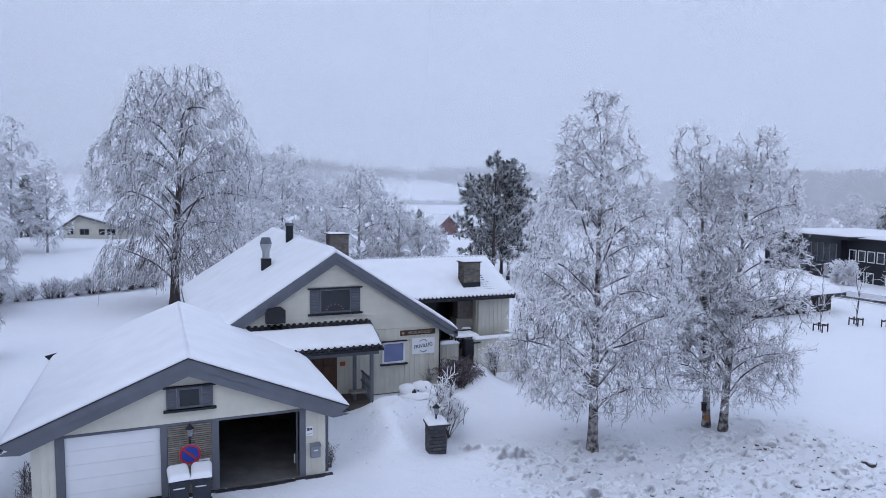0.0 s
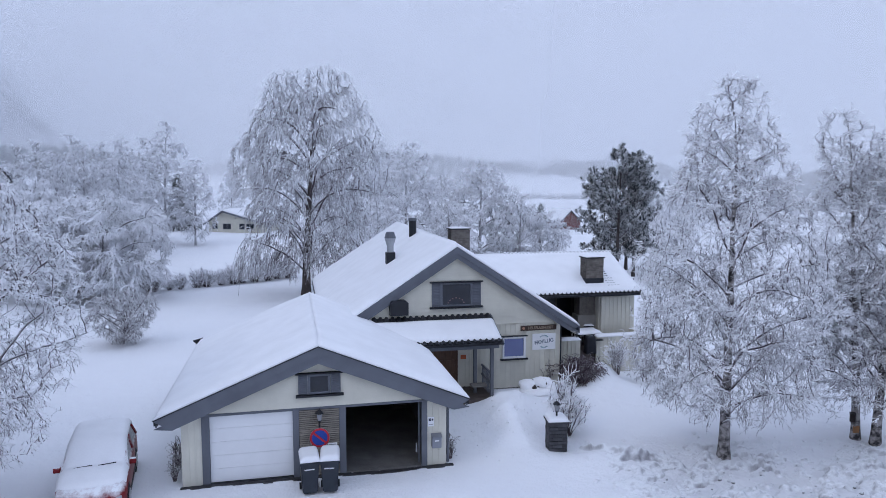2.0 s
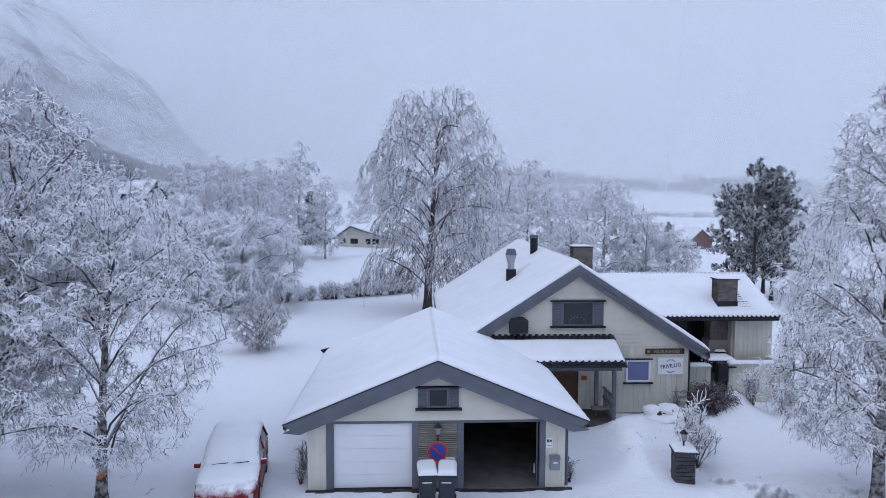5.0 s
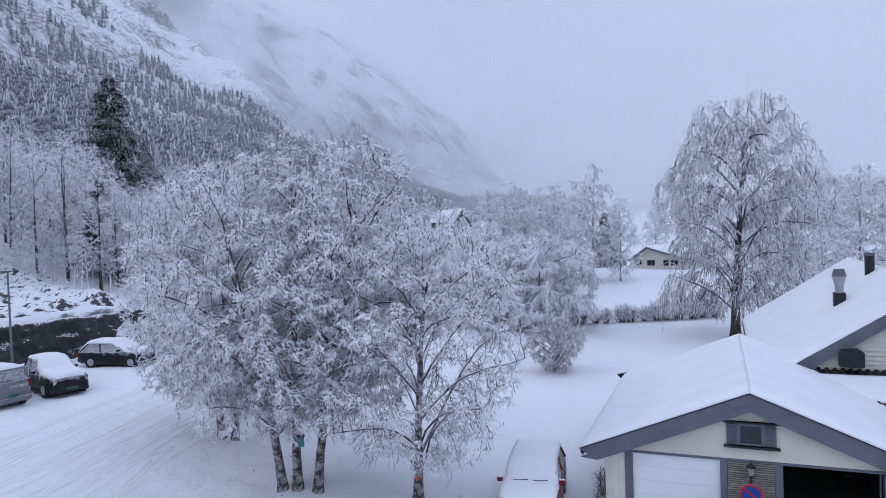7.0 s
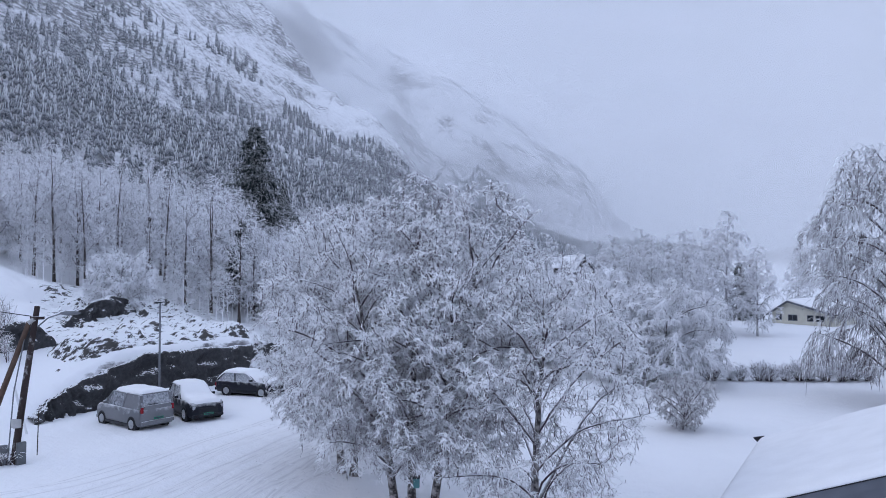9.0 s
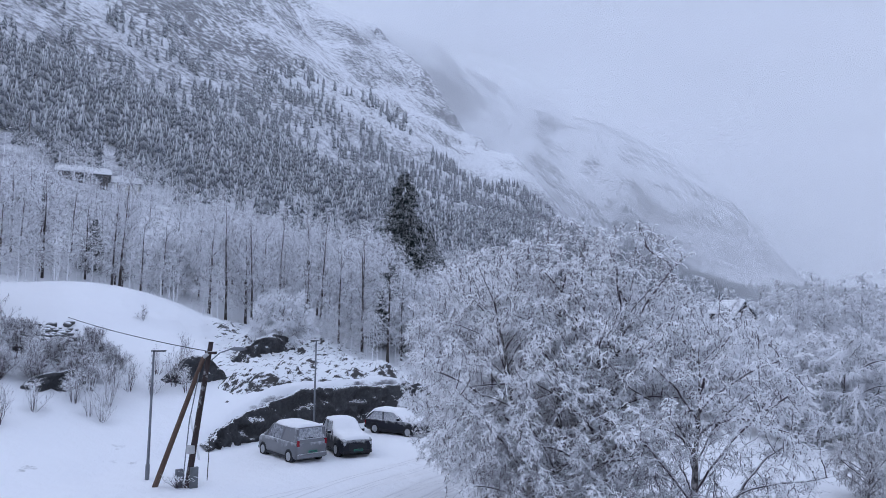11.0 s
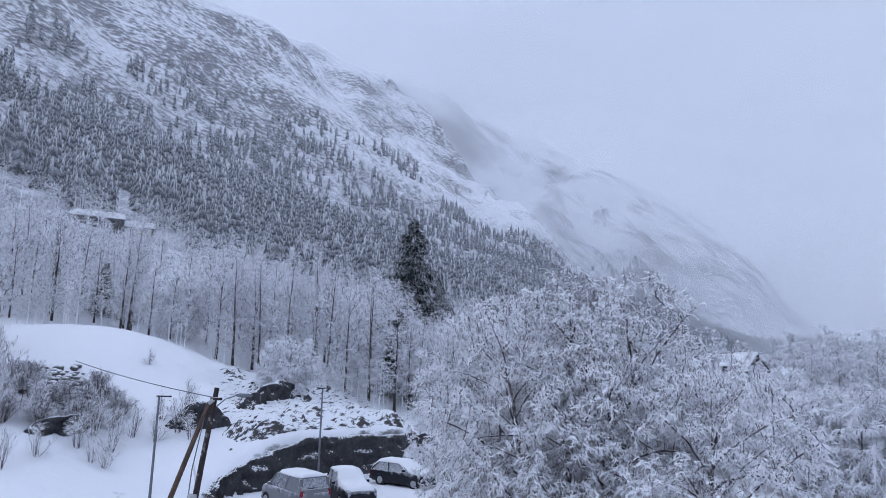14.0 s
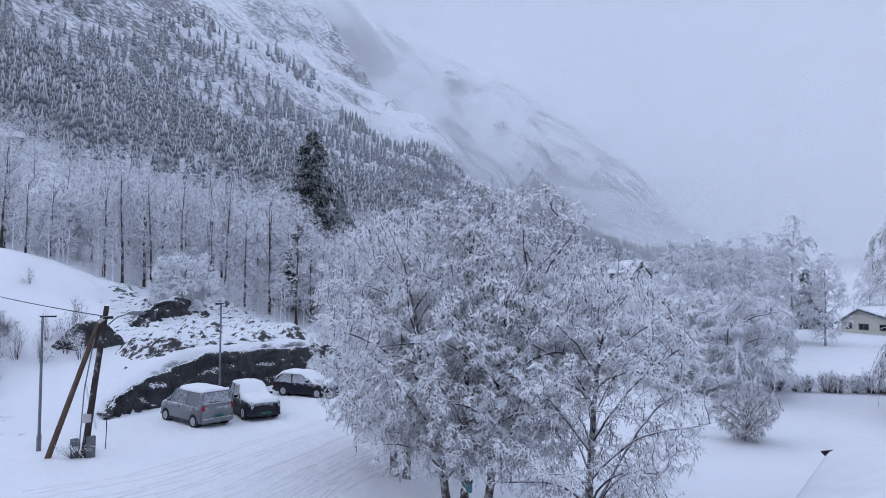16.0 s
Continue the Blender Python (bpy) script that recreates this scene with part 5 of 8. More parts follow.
# round rimed tree above the rock, and one at the edge of the slope
mid_tree(81, 5.4, 2.8, 0.08, "round rime-white tree above the rocks", at_polar(66.3, 60), 0.6, goals=520, step=0.32, thick=0.03, limbs=20, length=(0.35, 0.7))
mid_tree(82, 6.8, 3.4, 0.08, "round rime-white tree on the snowy knoll", at_polar(74.3, 82), 0.6, goals=520, step=0.4, thick=0.034, limbs=20)
mid_tree(83, 13.0, 4.0, 0.14, "bare tree with rimed twigs on the slope", at_polar(90.5, 56), 0.4, frost=FROST, goals=900, step=0.4, thick=0.026, rime=1.0)


def birch_pattern(seed, twigs):
    """A bare birch one metre high, of spikes: trunk, branches and twigs."""
    rng = np.random.default_rng(seed)
    z = 0.25 + 0.75 * rng.random(70)
    R = np.interp(z, (0.2, 0.5, 0.8, 1), (0.12, 0.24, 0.18, 0.05))
    a, rr = 6.283 * rng.random(70), np.sqrt(rng.random(70))
    G = np.stack([R * rr * np.cos(a), R * rr * np.sin(a), z], 1)
    trunk = np.stack([0.03 * np.sin(np.arange(10) * 0.8 + seed), 0.03 * np.cos(np.arange(10) * 0.7), np.linspace(0.12, 0.9, 10)], 1)
    P, par = colonize(rng, trunk, [-1] * 10, G, 0.075, 0.4, 0.09, 0.35)
    c = np.nonzero(par >= 0)[0]
    pick = rng.integers(0, len(c), twigs)
    e = c[pick]
    way = unit(P[e] - P[par[e]]) + rng.normal(0, 0.55, (twigs, 3)) + np.array([[0, 0, 0.3]])
    A = np.concatenate([[[0, 0, 0]], P[par[c]], P[e]])
    B = np.concatenate([[trunk[-1]], P[c], P[e] + unit(way) * (0.05 + 0.06 * rng.random((twigs, 1)))])
    w = np.concatenate([[0.013], np.full(len(c), 0.0065), np.full(twigs, 0.0052)])[:, None]
    d = unit(B - A)
    e1 = unit(np.cross(d, np.array([[0.3, 0.2, 1.0]])))
    e2 = np.cross(d, e1)
    n = len(A)
    V = np.concatenate([A + e1 * w, A - 0.5 * e1 * w + 0.87 * e2 * w, A - 0.5 * e1 * w - 0.87 * e2 * w, B])
    k = np.arange(n)
    return V, np.concatenate([np.stack([k, n + k, 3 * n + k], 1), np.stack([n + k, 2 * n + k, 3 * n + k], 1), np.stack([2 * n + k, k, 3 * n + k], 1)])


def far_wood(name, seed, count, region, hmin, hmax, conifer, mat, label, m_sp=46, tiers=6):
    """Many far trees of a hillside, joined: jagged tiers for conifers, sprays of twigs for the rest."""
    rng = np.random.default_rng(seed)
    spots, tries = [], 0
    while len(spots) < count and tries < count * 40:
        tries += 1
        x, y = region(rng)
        if x is not None:
            spots.append((x, y))
    X, Y = np.array(spots).T
    M = len(X)
    Z = ground_z(X, Y) - 0.3
    H = hmin + (hmax - hmin) * rng.random(M) ** 1.3
    V, Q, n = [], [], 0
    if conifer:
        m = 5
        k = np.arange(2 * m)
        w = H * (0.11 + 0.07 * rng.random(M))
        for t in range(tiers):
            f0, f1 = t / tiers, (t + 2.5) / tiers
            r = w * (1.08 - f0) * (0.85 + 0.3 * rng.random(M))
            zt, zb = Z + H * min(1.0, 0.1 + 0.9 * f1), Z + H * (0.08 + 0.9 * f0)
            a = k[None] * np.pi / m + 6.3 * rng.random((M, 1))
            rr = r[:, None] * np.where(k % 2, 0.5, 1.0)[None] * (0.75 + 0.5 * rng.random((M, 2 * m)))
            ring = np.stack([X[:, None] + rr * np.cos(a), Y[:, None] + rr * np.sin(a), zb[:, None] + r[:, None] * (0.5 * (k % 2)[None] - 0.5 * rng.random((M, 2 * m)))], -1)
            tip = np.stack([X, Y, zt], 1)[:, None]
            V.append(np.concatenate([ring, tip], 1).reshape(-1, 3))
            base = n + np.arange(M)[:, None] * (2 * m + 1)
            Q.append(np.stack([base + k, base + (k + 1) % (2 * m), base + 2 * m + 0 * k], -1).reshape(-1, 3))
            n += M * (2 * m + 1)
    else:
        pat = [birch_pattern(seed * 10 + k, m_sp) for k in range(5)]
        for k in range(5):
            pick = np.arange(k, M, 5)
            a = 6.283 * rng.random(len(pick))
            v, q = pat[k]
            c0, s0, h = np.cos(a)[:, None], np.sin(a)[:, None], H[pick][:, None]
            wide = h * (0.8 + 0.4 * rng.random((len(pick), 1)))
            x = X[pick][:, None] + wide * (v[:, 0] * c0 - v[:, 1] * s0)
            y = Y[pick][:, None] + wide * (v[:, 0] * s0 + v[:, 1] * c0)
            V.append(np.stack([x, y, Z[pick][:, None] + h * v[:, 2]], -1).reshape(-1, 3))
            Q.append((q[None] + n + np.arange(len(pick))[:, None, None] * len(v)).reshape(-1, 3))
            n += len(pick) * len(v)
    ob = new(name, fast_mesh(name, np.concatenate(V), np.concatenate(Q), [mat]))
    return tagged(ob, label, "woods", kind="stuff")


def slope_region(p0, p1, s0, s1, lean=1.0, keep=None, near=1.5):
    def pick(rng):
        p, s = p0 + (p1 - p0) * rng.random() ** lean, s0 + (s1 - s0) * rng.random() ** near
        p = p - 250 * float(ss(700, 2000, s))
        x, y = (p + 31.3) * NX + s * AX, (p + 31.3) * NY + s * AY
        az = math.degrees(math.atan2(-x, y))
        if az < 18 or az > 100 or (keep and not keep(p, s, x, y)):
            return None, None
        return x, y
    return pick


def patchy(p, s, x, y):
    return vnoise(np.array([x / 45.0]), np.array([y / 45.0]), 77)[0] > -0.2


far_wood("spruce_forest", 91, 6500, slope_region(74, 420, -160, 1250, 0.85, lambda p, s, x, y: p < 368 + 38 * ss(200, 400, s) - 40 * ss(420, 640, s) - 60 * ss(700, 1050, s) + 9 * math.sin(s / 31) and patchy(p, s, x, y)), 7, 17, True, HILL_NEEDLE, "dense snow-dusted spruce forest on the mountain side")
far_wood("spruce_forest", 95, 230, slope_region(370, 470, 60, 700, 1.0, lambda p, s, x, y: abs(p - 398 - 14 * ss(200, 330, s)) < 9 + 8 * math.sin(s / 23)), 9, 17, True, HILL_NEEDLE, "scattered snow-dusted spruces on rocky ledges")
far_wood("spruce_forest", 99, 3000, slope_region(30, 215, 1000, 2600, 0.9, patchy, 1.0), 9, 17, True, HILL_NEEDLE, "far snow-dusted spruce forest along the valley side", tiers=4)
far_wood("birch_wood", 92, 1300, slope_region(40, 112, -60, 420, 1.0), 6, 9.5, False, FAR_HAZE_FROST, "rime-white birch wood on the lower slope", 110)
far_wood("birch_wood", 93, 700, slope_region(110, 330, -60, 900, 1.3), 5.5, 9, False, FAR_HAZE_FROST, "rime-white birches among the spruces", 80)


far_wood("undergrowth", 98, 620, slope_region(9, 46, 8, 110, 1.0, lambda p, s, x, y: math.hypot(x, y) > 66), 2.5, 7.0, False, WOODS_FROST, "rimed undergrowth between the slender trees", 150)


def valley_region(az0, az1, d0, d1):
    def pick(rng):
        az, d = az0 + (az1 - az0) * rng.random(), d0 + (d1 - d0) * rng.random()
        x, y = polar(az, d)
        return x, y
    return pick


def patched(region):
    def pick(rng):
        x, y = region(rng)
        return (x, y) if vnoise(np.array([x / 170.0]), np.array([y / 260.0]), 83)[0] > -0.02 else (None, None)
    return pick


# needle colour is paled to imitate haze, on top of the snow
far_wood("far_wood", 94, 5000, valley_region(-62, -21, 480, 980), 7, 12, True, snowy("haze_pale_needles", (0.15, 0.16, 0.19), 0.0, 1.6, 0.8, 0.4), "far snow-dusted wood across the road, colour paled for haze", tiers=3)
far_wood("far_wood", 96, 900, valley_region(-24, 5, 1060, 1160), 6, 11, True, MATS["haze_pale_needles"], "far line of trees beyond the white field", tiers=4)
far_wood("far_wood", 89, 1500, patched(valley_region(-26, 3, 1250, 1900)), 14, 24, True, MATS["haze_pale_needles"], "hazy forest on the far hills between white fields", tiers=4)
far_wood("far_birches", 97, 160, valley_region(-50, -20, 130, 230), 7, 11, False, FAR_HAZE_FROST, "rime-white trees beyond the road")


# ---- shrubs ----
def make_shrub(name, seed, stems, H, spread, at, label, group="", twig_r=0.009, frost=None, l2=6, fine=4, category="shrub", droop=0.2):
    rng = np.random.default_rng(seed)
    K = 6
    a = rng.random(stems) * 2 * np.pi
    out = spread * rng.random(stems) ** 0.7
    h = H * (0.7 + 0.4 * rng.random(stems)) * (1 - 0.35 * (out / spread) ** 2)
    t = np.linspace(0, 1, K)
    L0 = np.zeros((stems, K, 3))
    b0 = 0.15 * spread
    L0[:, :, 0] = np.cos(a)[:, None] * (b0 + (out[:, None] - b0) * t ** 1.05)
    L0[:, :, 1] = np.sin(a)[:, None] * (b0 + (out[:, None] - b0) * t ** 1.05)
    L0[:, :, 2] = h[:, None] * t
    L0[:, 1:, :] += rng.normal(0, 0.03 * H, (stems, K - 1, 3)) * t[1:][None, :, None]
    R0 = np.linspace(1, 0.4, K)[None] * np.full((stems, 1), max(0.014 * H / 2, twig_r * 1.3))
    L1, R1 = grow(rng, L0, R0, l2, 0.25, 1.0, 38, lambda s, p: p * (0.42 - 0.2 * s), 4, droop, 0.3, 0.7, lift=0.2)
    L2, R2 = grow(rng, L1, R1, fine, 0.2, 1.0, 40, lambda s, p: 0.06 + p * 0.45, 3, droop, 0.3, 0.8)
    root = thing(name, at, label, category, group)
    o = new("stems", tube_mesh("stems", [(L0, R0, 4, 0, True)], [LIMB]))
    o.name = "woody_base"
    tagged(o, kind="stuff")
    o.parent = root
    o = new("twig_mass", tube_mesh("twig_mass", [(L1, np.clip(R1, twig_r, 9), 3, 0, False), (L2, np.clip(R2, twig_r * 0.8, twig_r), 3, 0, False)], [frost or FROST]))
    o.parent = root
    return root


make_birch("shrub", 101, 3.3, 0.06, (0.1, 0), ((0, 0.5), (0.15, 1.1), (0.4, 1.75), (0.65, 1.85), (0.85, 1.35), (1, 0.6)), 0.04, "round rimed shrub alone in the snowy yard", place(-15.1, 38.7), goals=800, step=0.16, kill=0.2, top=0.6, limbs=26, steep=0.9,
           twigs=5, length=(0.14, 0.34), droop=0.2, thick=0.013, spurs=3, spur=(0.06, 0.16), rime=0.14, low_bare=0.5, K=3, tip_r=0.0095, bark=LIMB, category="shrub")
hedge = make_shrub("hedge_shrub", 102, 30, 2.0, 1.4, place(-20.2, 58.3), "low rimed hedge shrub", "hedge across the field", 0.024, FAR_HAZE_FROST, l2=6, fine=4)
rng = np.random.default_rng(12)
for i in range(1, 12):
    copy_thing(hedge, place(-20.2 + i * 0.9 + 0.3 * rng.random(), 58.3 + 0.75 * i + 0.5 * rng.random(), 0.1, 360 * rng.random(), (0.45 if i == 1 else 0.62) + 0.3 * rng.random()))
make_shrub("shrub", 103, 26, 1.95, 0.85, place(6.15, 23.0), "small snow-laden shrub beside the stone pillar", twig_r=0.017, l2=6, fine=4, frost=FROST)
b = make_shrub("shrub", 104, 26, 1.5, 0.55, place(10.2, 29.4), "upright rimed shrub by the terrace", "shrubs by the terrace", 0.010)
copy_thing(b, place(11.5, 29.3, 0.1, 130, 0.95))
make_shrub("ornamental_grass", 105, 170, 1.25, 1.15, place(8.2, 28.6), "dark ornamental grass bent under snow", twig_r=0.011, frost=snowy("dry_purple_grass", (0.085, 0.055, 0.068), 0.42, 1.0, 0.9, 5.0), l2=4, fine=2, category="grass", droop=0.9)
make_shrub("climbing_shrub", 106, 7, 1.1, 0.35, place(6.9, 28.9), "thin bare climber at the house wall", twig_r=0.006, l2=5, fine=3, frost=LIMB)
sap = make_shrub("scrub", 107, 12, 2.2, 1.0, place(-49.0, 5.2), "bare scrub sticking out of the snow", "scrub on the slope", 0.010, l2=7)
thicket = make_shrub("thicket", 108, 34, 1.7, 1.5, place(-53.0, 5.0), "dense dark thicket under snow among the stones", "thickets on the slope", 0.013, TWIG, l2=8, fine=5)
rng = np.random.default_rng(15)
for x, y, size in ((-52.0, 4.9, 0.90), (-50.2, 6.0, 1.00), (-51.0, 7.4, 0.90), (-50.0, 8.7, 1.00), (-50.6, 9.7, 0.80), (-48.1, 5.6, 0.90), (-48.2, 7.5, 1.00), (-53.0, 9.3, 0.70), (-49.5, 10.3, 0.70), (-54.2, 4.6, 0.70), (-48.3, 3.5, 1.00), (-48.1, 9.6, 0.70)):
    copy_thing(thicket, place(x, y, 0.1, 360 * rng.random(), size))
for x, y, size in ((-45.8, 7.3, 0.90), (-47.0, 8.3, 1.10), (-45.2, 9.0, 1.10), (-46.7, 10.5, 0.90), (-45.5, 11.6, 0.80), (-43.2, 8.4, 0.70), (-45.8, 13.0, 1.00), (-47.5, 13.9, 1.10), (-48.0, 12.5, 0.80), (-42.5, 3.3, 0.90), (-44.3, 5.1, 0.80), (-56.5, 13.4, 0.55), (-49.8, 3.3, 1.10), (-53.2, 3.6, 1.20), (-44.6, 13.4, 0.70), (-43.9, 7.8, 0.60), (-56.9, 3.2, 1.30)):
    copy_thing(sap, place(x, y, 0.1, 360 * rng.random(), size))


# ---- rock ----
ROCK = snowy("snowy_rock", (0.105, 0.107, 0.115), 0.72, 0.86, 1.5, 7.0, dark=0.22, under_scale=5, bump=1.0, stretch=(1.0, 1.0, 1.6))
SLOPE_ROCK = snowy("ledge_rock", (0.105, 0.10, 0.10), 0.62, 0.80, 2.3, 2.6, dark=0.4, under_scale=4, bump=0.6, stretch=(1.5, 0.42, 1.0), turn=-158)


def rock_face(name, foot, height, back, seed, label, nu=220, nv=34, rough=0.5):
    """A blasted face: foot is a line of (x, y), height a function of the share along it."""
    t = np.linspace(0, 1, nu)
    fx = np.interp(t, np.linspace(0, 1, len(foot)), [p[0] for p in foot])
    fy = np.interp(t, np.linspace(0, 1, len(foot)), [p[1] for p in foot])
    length = math.hypot(foot[-1][0] - foot[0][0], foot[-1][1] - foot[0][1])
    h = np.array([height(k) for k in t])
    U, Vv = np.meshgrid(t, np.linspace(0, 1.0, nv), indexing="ij")
    a, w = U * length, Vv
    up = np.minimum(w * 1.35, 1.0) * h[:, None]
    inn = back * (0.22 * np.minimum(w * 1.35, 1.0) + 2.6 * np.clip(w - 0.72, 0, 1))
    jag = rough * (np.abs(fbm(a / 1.6, up / 1.1 + 7, seed, 4)) * 2 - 0.4) + 0.35 * rough * np.round(3 * vnoise(a / 0.9, up / 0.6, seed + 9)) / 3
    jag = jag + 0.45 * rough * fbm(a / 0.45, up / 0.5 + 3, seed + 20, 3) + 0.3 * rough * np.abs(vnoise(a / 0.35, up / 2.2, seed + 30))
    jag = jag * np.sin(np.clip(w * 1.1, 0, 1) * np.pi) ** 0.4
    nx, ny = NX, NY
    x = fx[:, None] + nx * (inn + jag)
    y = fy[:, None] + ny * (inn + jag)
    g0 = ground_z(fx, fy)[:, None]
    z = g0 - 0.3 + up + 0.3 * rough * fbm(a / 1.2, w * 5, seed + 4, 3) * (w > 0.15)
    top = ground_z(x, y)
    k = ss(0.75, 1.0, w)
    z = z * (1 - k) + (np.maximum(top - 0.25, z - 0.9)) * k
    i, j = np.meshgrid(np.arange(nu - 1), np.arange(nv - 1), indexing="ij")
    q = (i * nv + j).ravel()
    quads = np.stack([q, q + 1, q + nv + 1, q + nv], 1)
    ob = new(name, fast_mesh(name, np.stack([x.ravel(), y.ravel(), z.ravel()], 1), quads, [ROCK]))
    return tagged(ob, label, "rock", kind="structure")


rock_face("rock_face", ((-38.7, 13.0), (-39.8, 15.4), (-41.6, 20.5), (-44.6, 27.5), (-49.0, 36.0)), lambda t: 0.3 + 2.9 * np.interp(t, (0, 0.1, 0.3, 0.5, 0.75, 0.9, 1), (0.1, 0.35, 0.62, 1.0, 0.9, 0.7, 0.2)), 1.6, 3, "dark blasted rock face behind the car park with snow on its ledges")
rock_face("rock_outcrop", ((-47.4, 17.6), (-50.5, 21.4), (-53.2, 25.5)), lambda t: 0.3 + 1.9 * np.sin(np.pi * t) ** 0.7, 2.0, 8, "dark rock outcrop on the snowy slope", 110, 26, 0.6)
rock_face("rock_outcrop", ((-46.2, 12.8), (-45.2, 14.3), (-44.8, 16.3)), lambda t: 0.3 + 1.8 * np.sin(np.pi * t) ** 0.8, 1.8, 12, "dark rock outcrop half buried in snow", 90, 24, 0.6)

rock_face("rock_outcrop", ((-46.8, 4.7), (-46.7, 6.7), (-48.4, 10.0)), lambda t: 0.3 + 1.3 * np.sin(np.pi * t) ** 0.8, 1.4, 17, "low dark rock bank under the thicket", 80, 22, 0.6)


def lumps(name, seed, count, area, rmin, rmax, mat, label, category):
    """Small irregular stones or clods lying about, joined."""
    rng = np.random.default_rng(seed)
    phi = (1 + 5 ** 0.5) / 2
    ico = unit(np.array([(-1, phi, 0), (1, phi, 0), (-1, -phi, 0), (1, -phi, 0), (0, -1, phi), (0, 1, phi), (0, -1, -phi), (0, 1, -phi), (phi, 0, -1), (phi, 0, 1), (-phi, 0, -1), (-phi, 0, 1)], float))
    tri = np.array([(0, 11, 5), (0, 5, 1), (0, 1, 7), (0, 7, 10), (0, 10, 11), (1, 5, 9), (5, 11, 4), (11, 10, 2), (10, 7, 6), (7, 1, 8), (3, 9, 4), (3, 4, 2), (3, 2, 6), (3, 6, 8), (3, 8, 9), (4, 9, 5), (2, 4, 11), (6, 2, 10), (8, 6, 7), (9, 8, 1)])
    V, F = [], []
    for k in range(count):
        x, y = area(rng)
        r = rmin + (rmax - rmin) * rng.random() ** 2.5
        v = ico * (0.7 + 0.6 * rng.random((12, 1))) * r * np.array([1.15, 0.95, 0.8])
        a = rng.random() * 6.3
        v = np.stack([v[:, 0] * math.cos(a) - v[:, 1] * math.sin(a), v[:, 0] * math.sin(a) + v[:, 1] * math.cos(a), v[:, 2]], 1)
        V.append(v + np.array([x, y, gz(x, y) + r * 0.2]))
        F.append(tri + 12 * k)
    return tagged(new(name, fast_mesh(name, np.concatenate(V), np.concatenate(F), [mat])), label, category, kind="stuff")


CLOD = snowy("snowy_earth_clod", (0.13, 0.125, 0.13), 0.35, 1.0, 0.8, 9.0)
lumps("snow_clods", 7, 520, lambda r: (7.6 + 13.5 * r.random() ** 0.8, 14.4 + 5.6 * r.random()), 0.012, 0.075, CLOD, "clods of frozen snow and earth on the ploughed bank", "clods")
lumps("snow_lumps", 8, 500, lambda r: (6.0 + 15 * r.random(), 14.0 + 8.2 * r.random()), 0.02, 0.11, SNOW, "lumps of ploughed snow", "snow lumps")
lumps("snow_lumps", 19, 220, lambda r: (4.4 + 0.9 * r.normal(), 23.6 + 1.5 * r.normal()), 0.01, 0.045, SNOW, "lumps of shovelled snow on the heap by the porch", "snow lumps")
lumps("leaf_litter", 14, 170, lambda r: (-16 + 2.2 * r.normal() - 5 * (r.random() < 0.3), 17 + 1.2 * r.normal()), 0.010, 0.03, CLOD, "dark bits of bark and leaf on the snow under the birches", "litter")
lumps("stone_heap", 9, 260, lambda r: (-53.4 + 1.1 * r.normal(), 6.4 + 1.0 * r.normal()), 0.12, 0.36, snowy("heap_stone", (0.12, 0.12, 0.12), 0.3, 0.8, 0.6, 2.0), "heap of snow-capped stones on the slope", "stones")


def broken_bank():
    """Churned snow and earth that the plough has thrown up the bank under the birches."""
    x, y = np.meshgrid(np.linspace(5.8, 21.5, 300), np.linspace(14.2, 22.6, 170), indexing="ij")
    edge = ss(6.0, 7.6, x) * (1 - ss(18.5, 21.3, x)) * ss(14.6, 16.2, y + 0.25 * fbm(x / 1.5, y / 1.5, 72, 3)) * (1 - ss(19.6, 22.2, y - 0.12 * (x - 8) + 0.9 * fbm(x / 1.2, y / 1.2, 71, 3)))
    a = fbm(x / 0.62, y / 0.45, 73, 4)
    lump = np.floor((a + 1) * 5.0) / 5.0 + 0.2 * ss(0.4, 1.0, ((a + 1) * 5.0) % 1.0) - 1
    ridge = np.exp(-((y - (21.55 - 1.35 * ss(6.2, 7.4, x)) + 0.12 * fbm(x / 0.4, y / 0.4, 74, 2)) / 0.22) ** 2) * ss(6.1, 6.5, x) * (1 - ss(7.6, 8.3, x))
    z = ground_z(x, y) - 0.06 + edge * (0.09 + 0.34 * np.clip(lump, -0.25, 0.5) + 0.12 * fbm(x / 0.16, y / 0.12, 75, 2)) + 0.24 * ridge * (1 + fbm(x / 0.3, y / 0.3, 76, 3))
    n, k = x.shape
    i, j = np.meshgrid(np.arange(n - 1), np.arange(k - 1), indexing="ij")
    q = (i * k + j).ravel()
    quads = np.stack([q, q + k, q + k + 1, q + 1], 1)
    ob = new("broken_snow_bank", fast_mesh("broken_snow_bank", np.stack([x.ravel(), y.ravel(), z.ravel()], 1), quads, [snowy("earthy_broken_snow", (0.34, 0.33, 0.35), 0.42, 0.84, 0.22, 9.0, bump=0.4)]))
    tagged(ob, "churned snow and earth thrown up on the bank", "snow bank", kind="structure")


broken_bank()


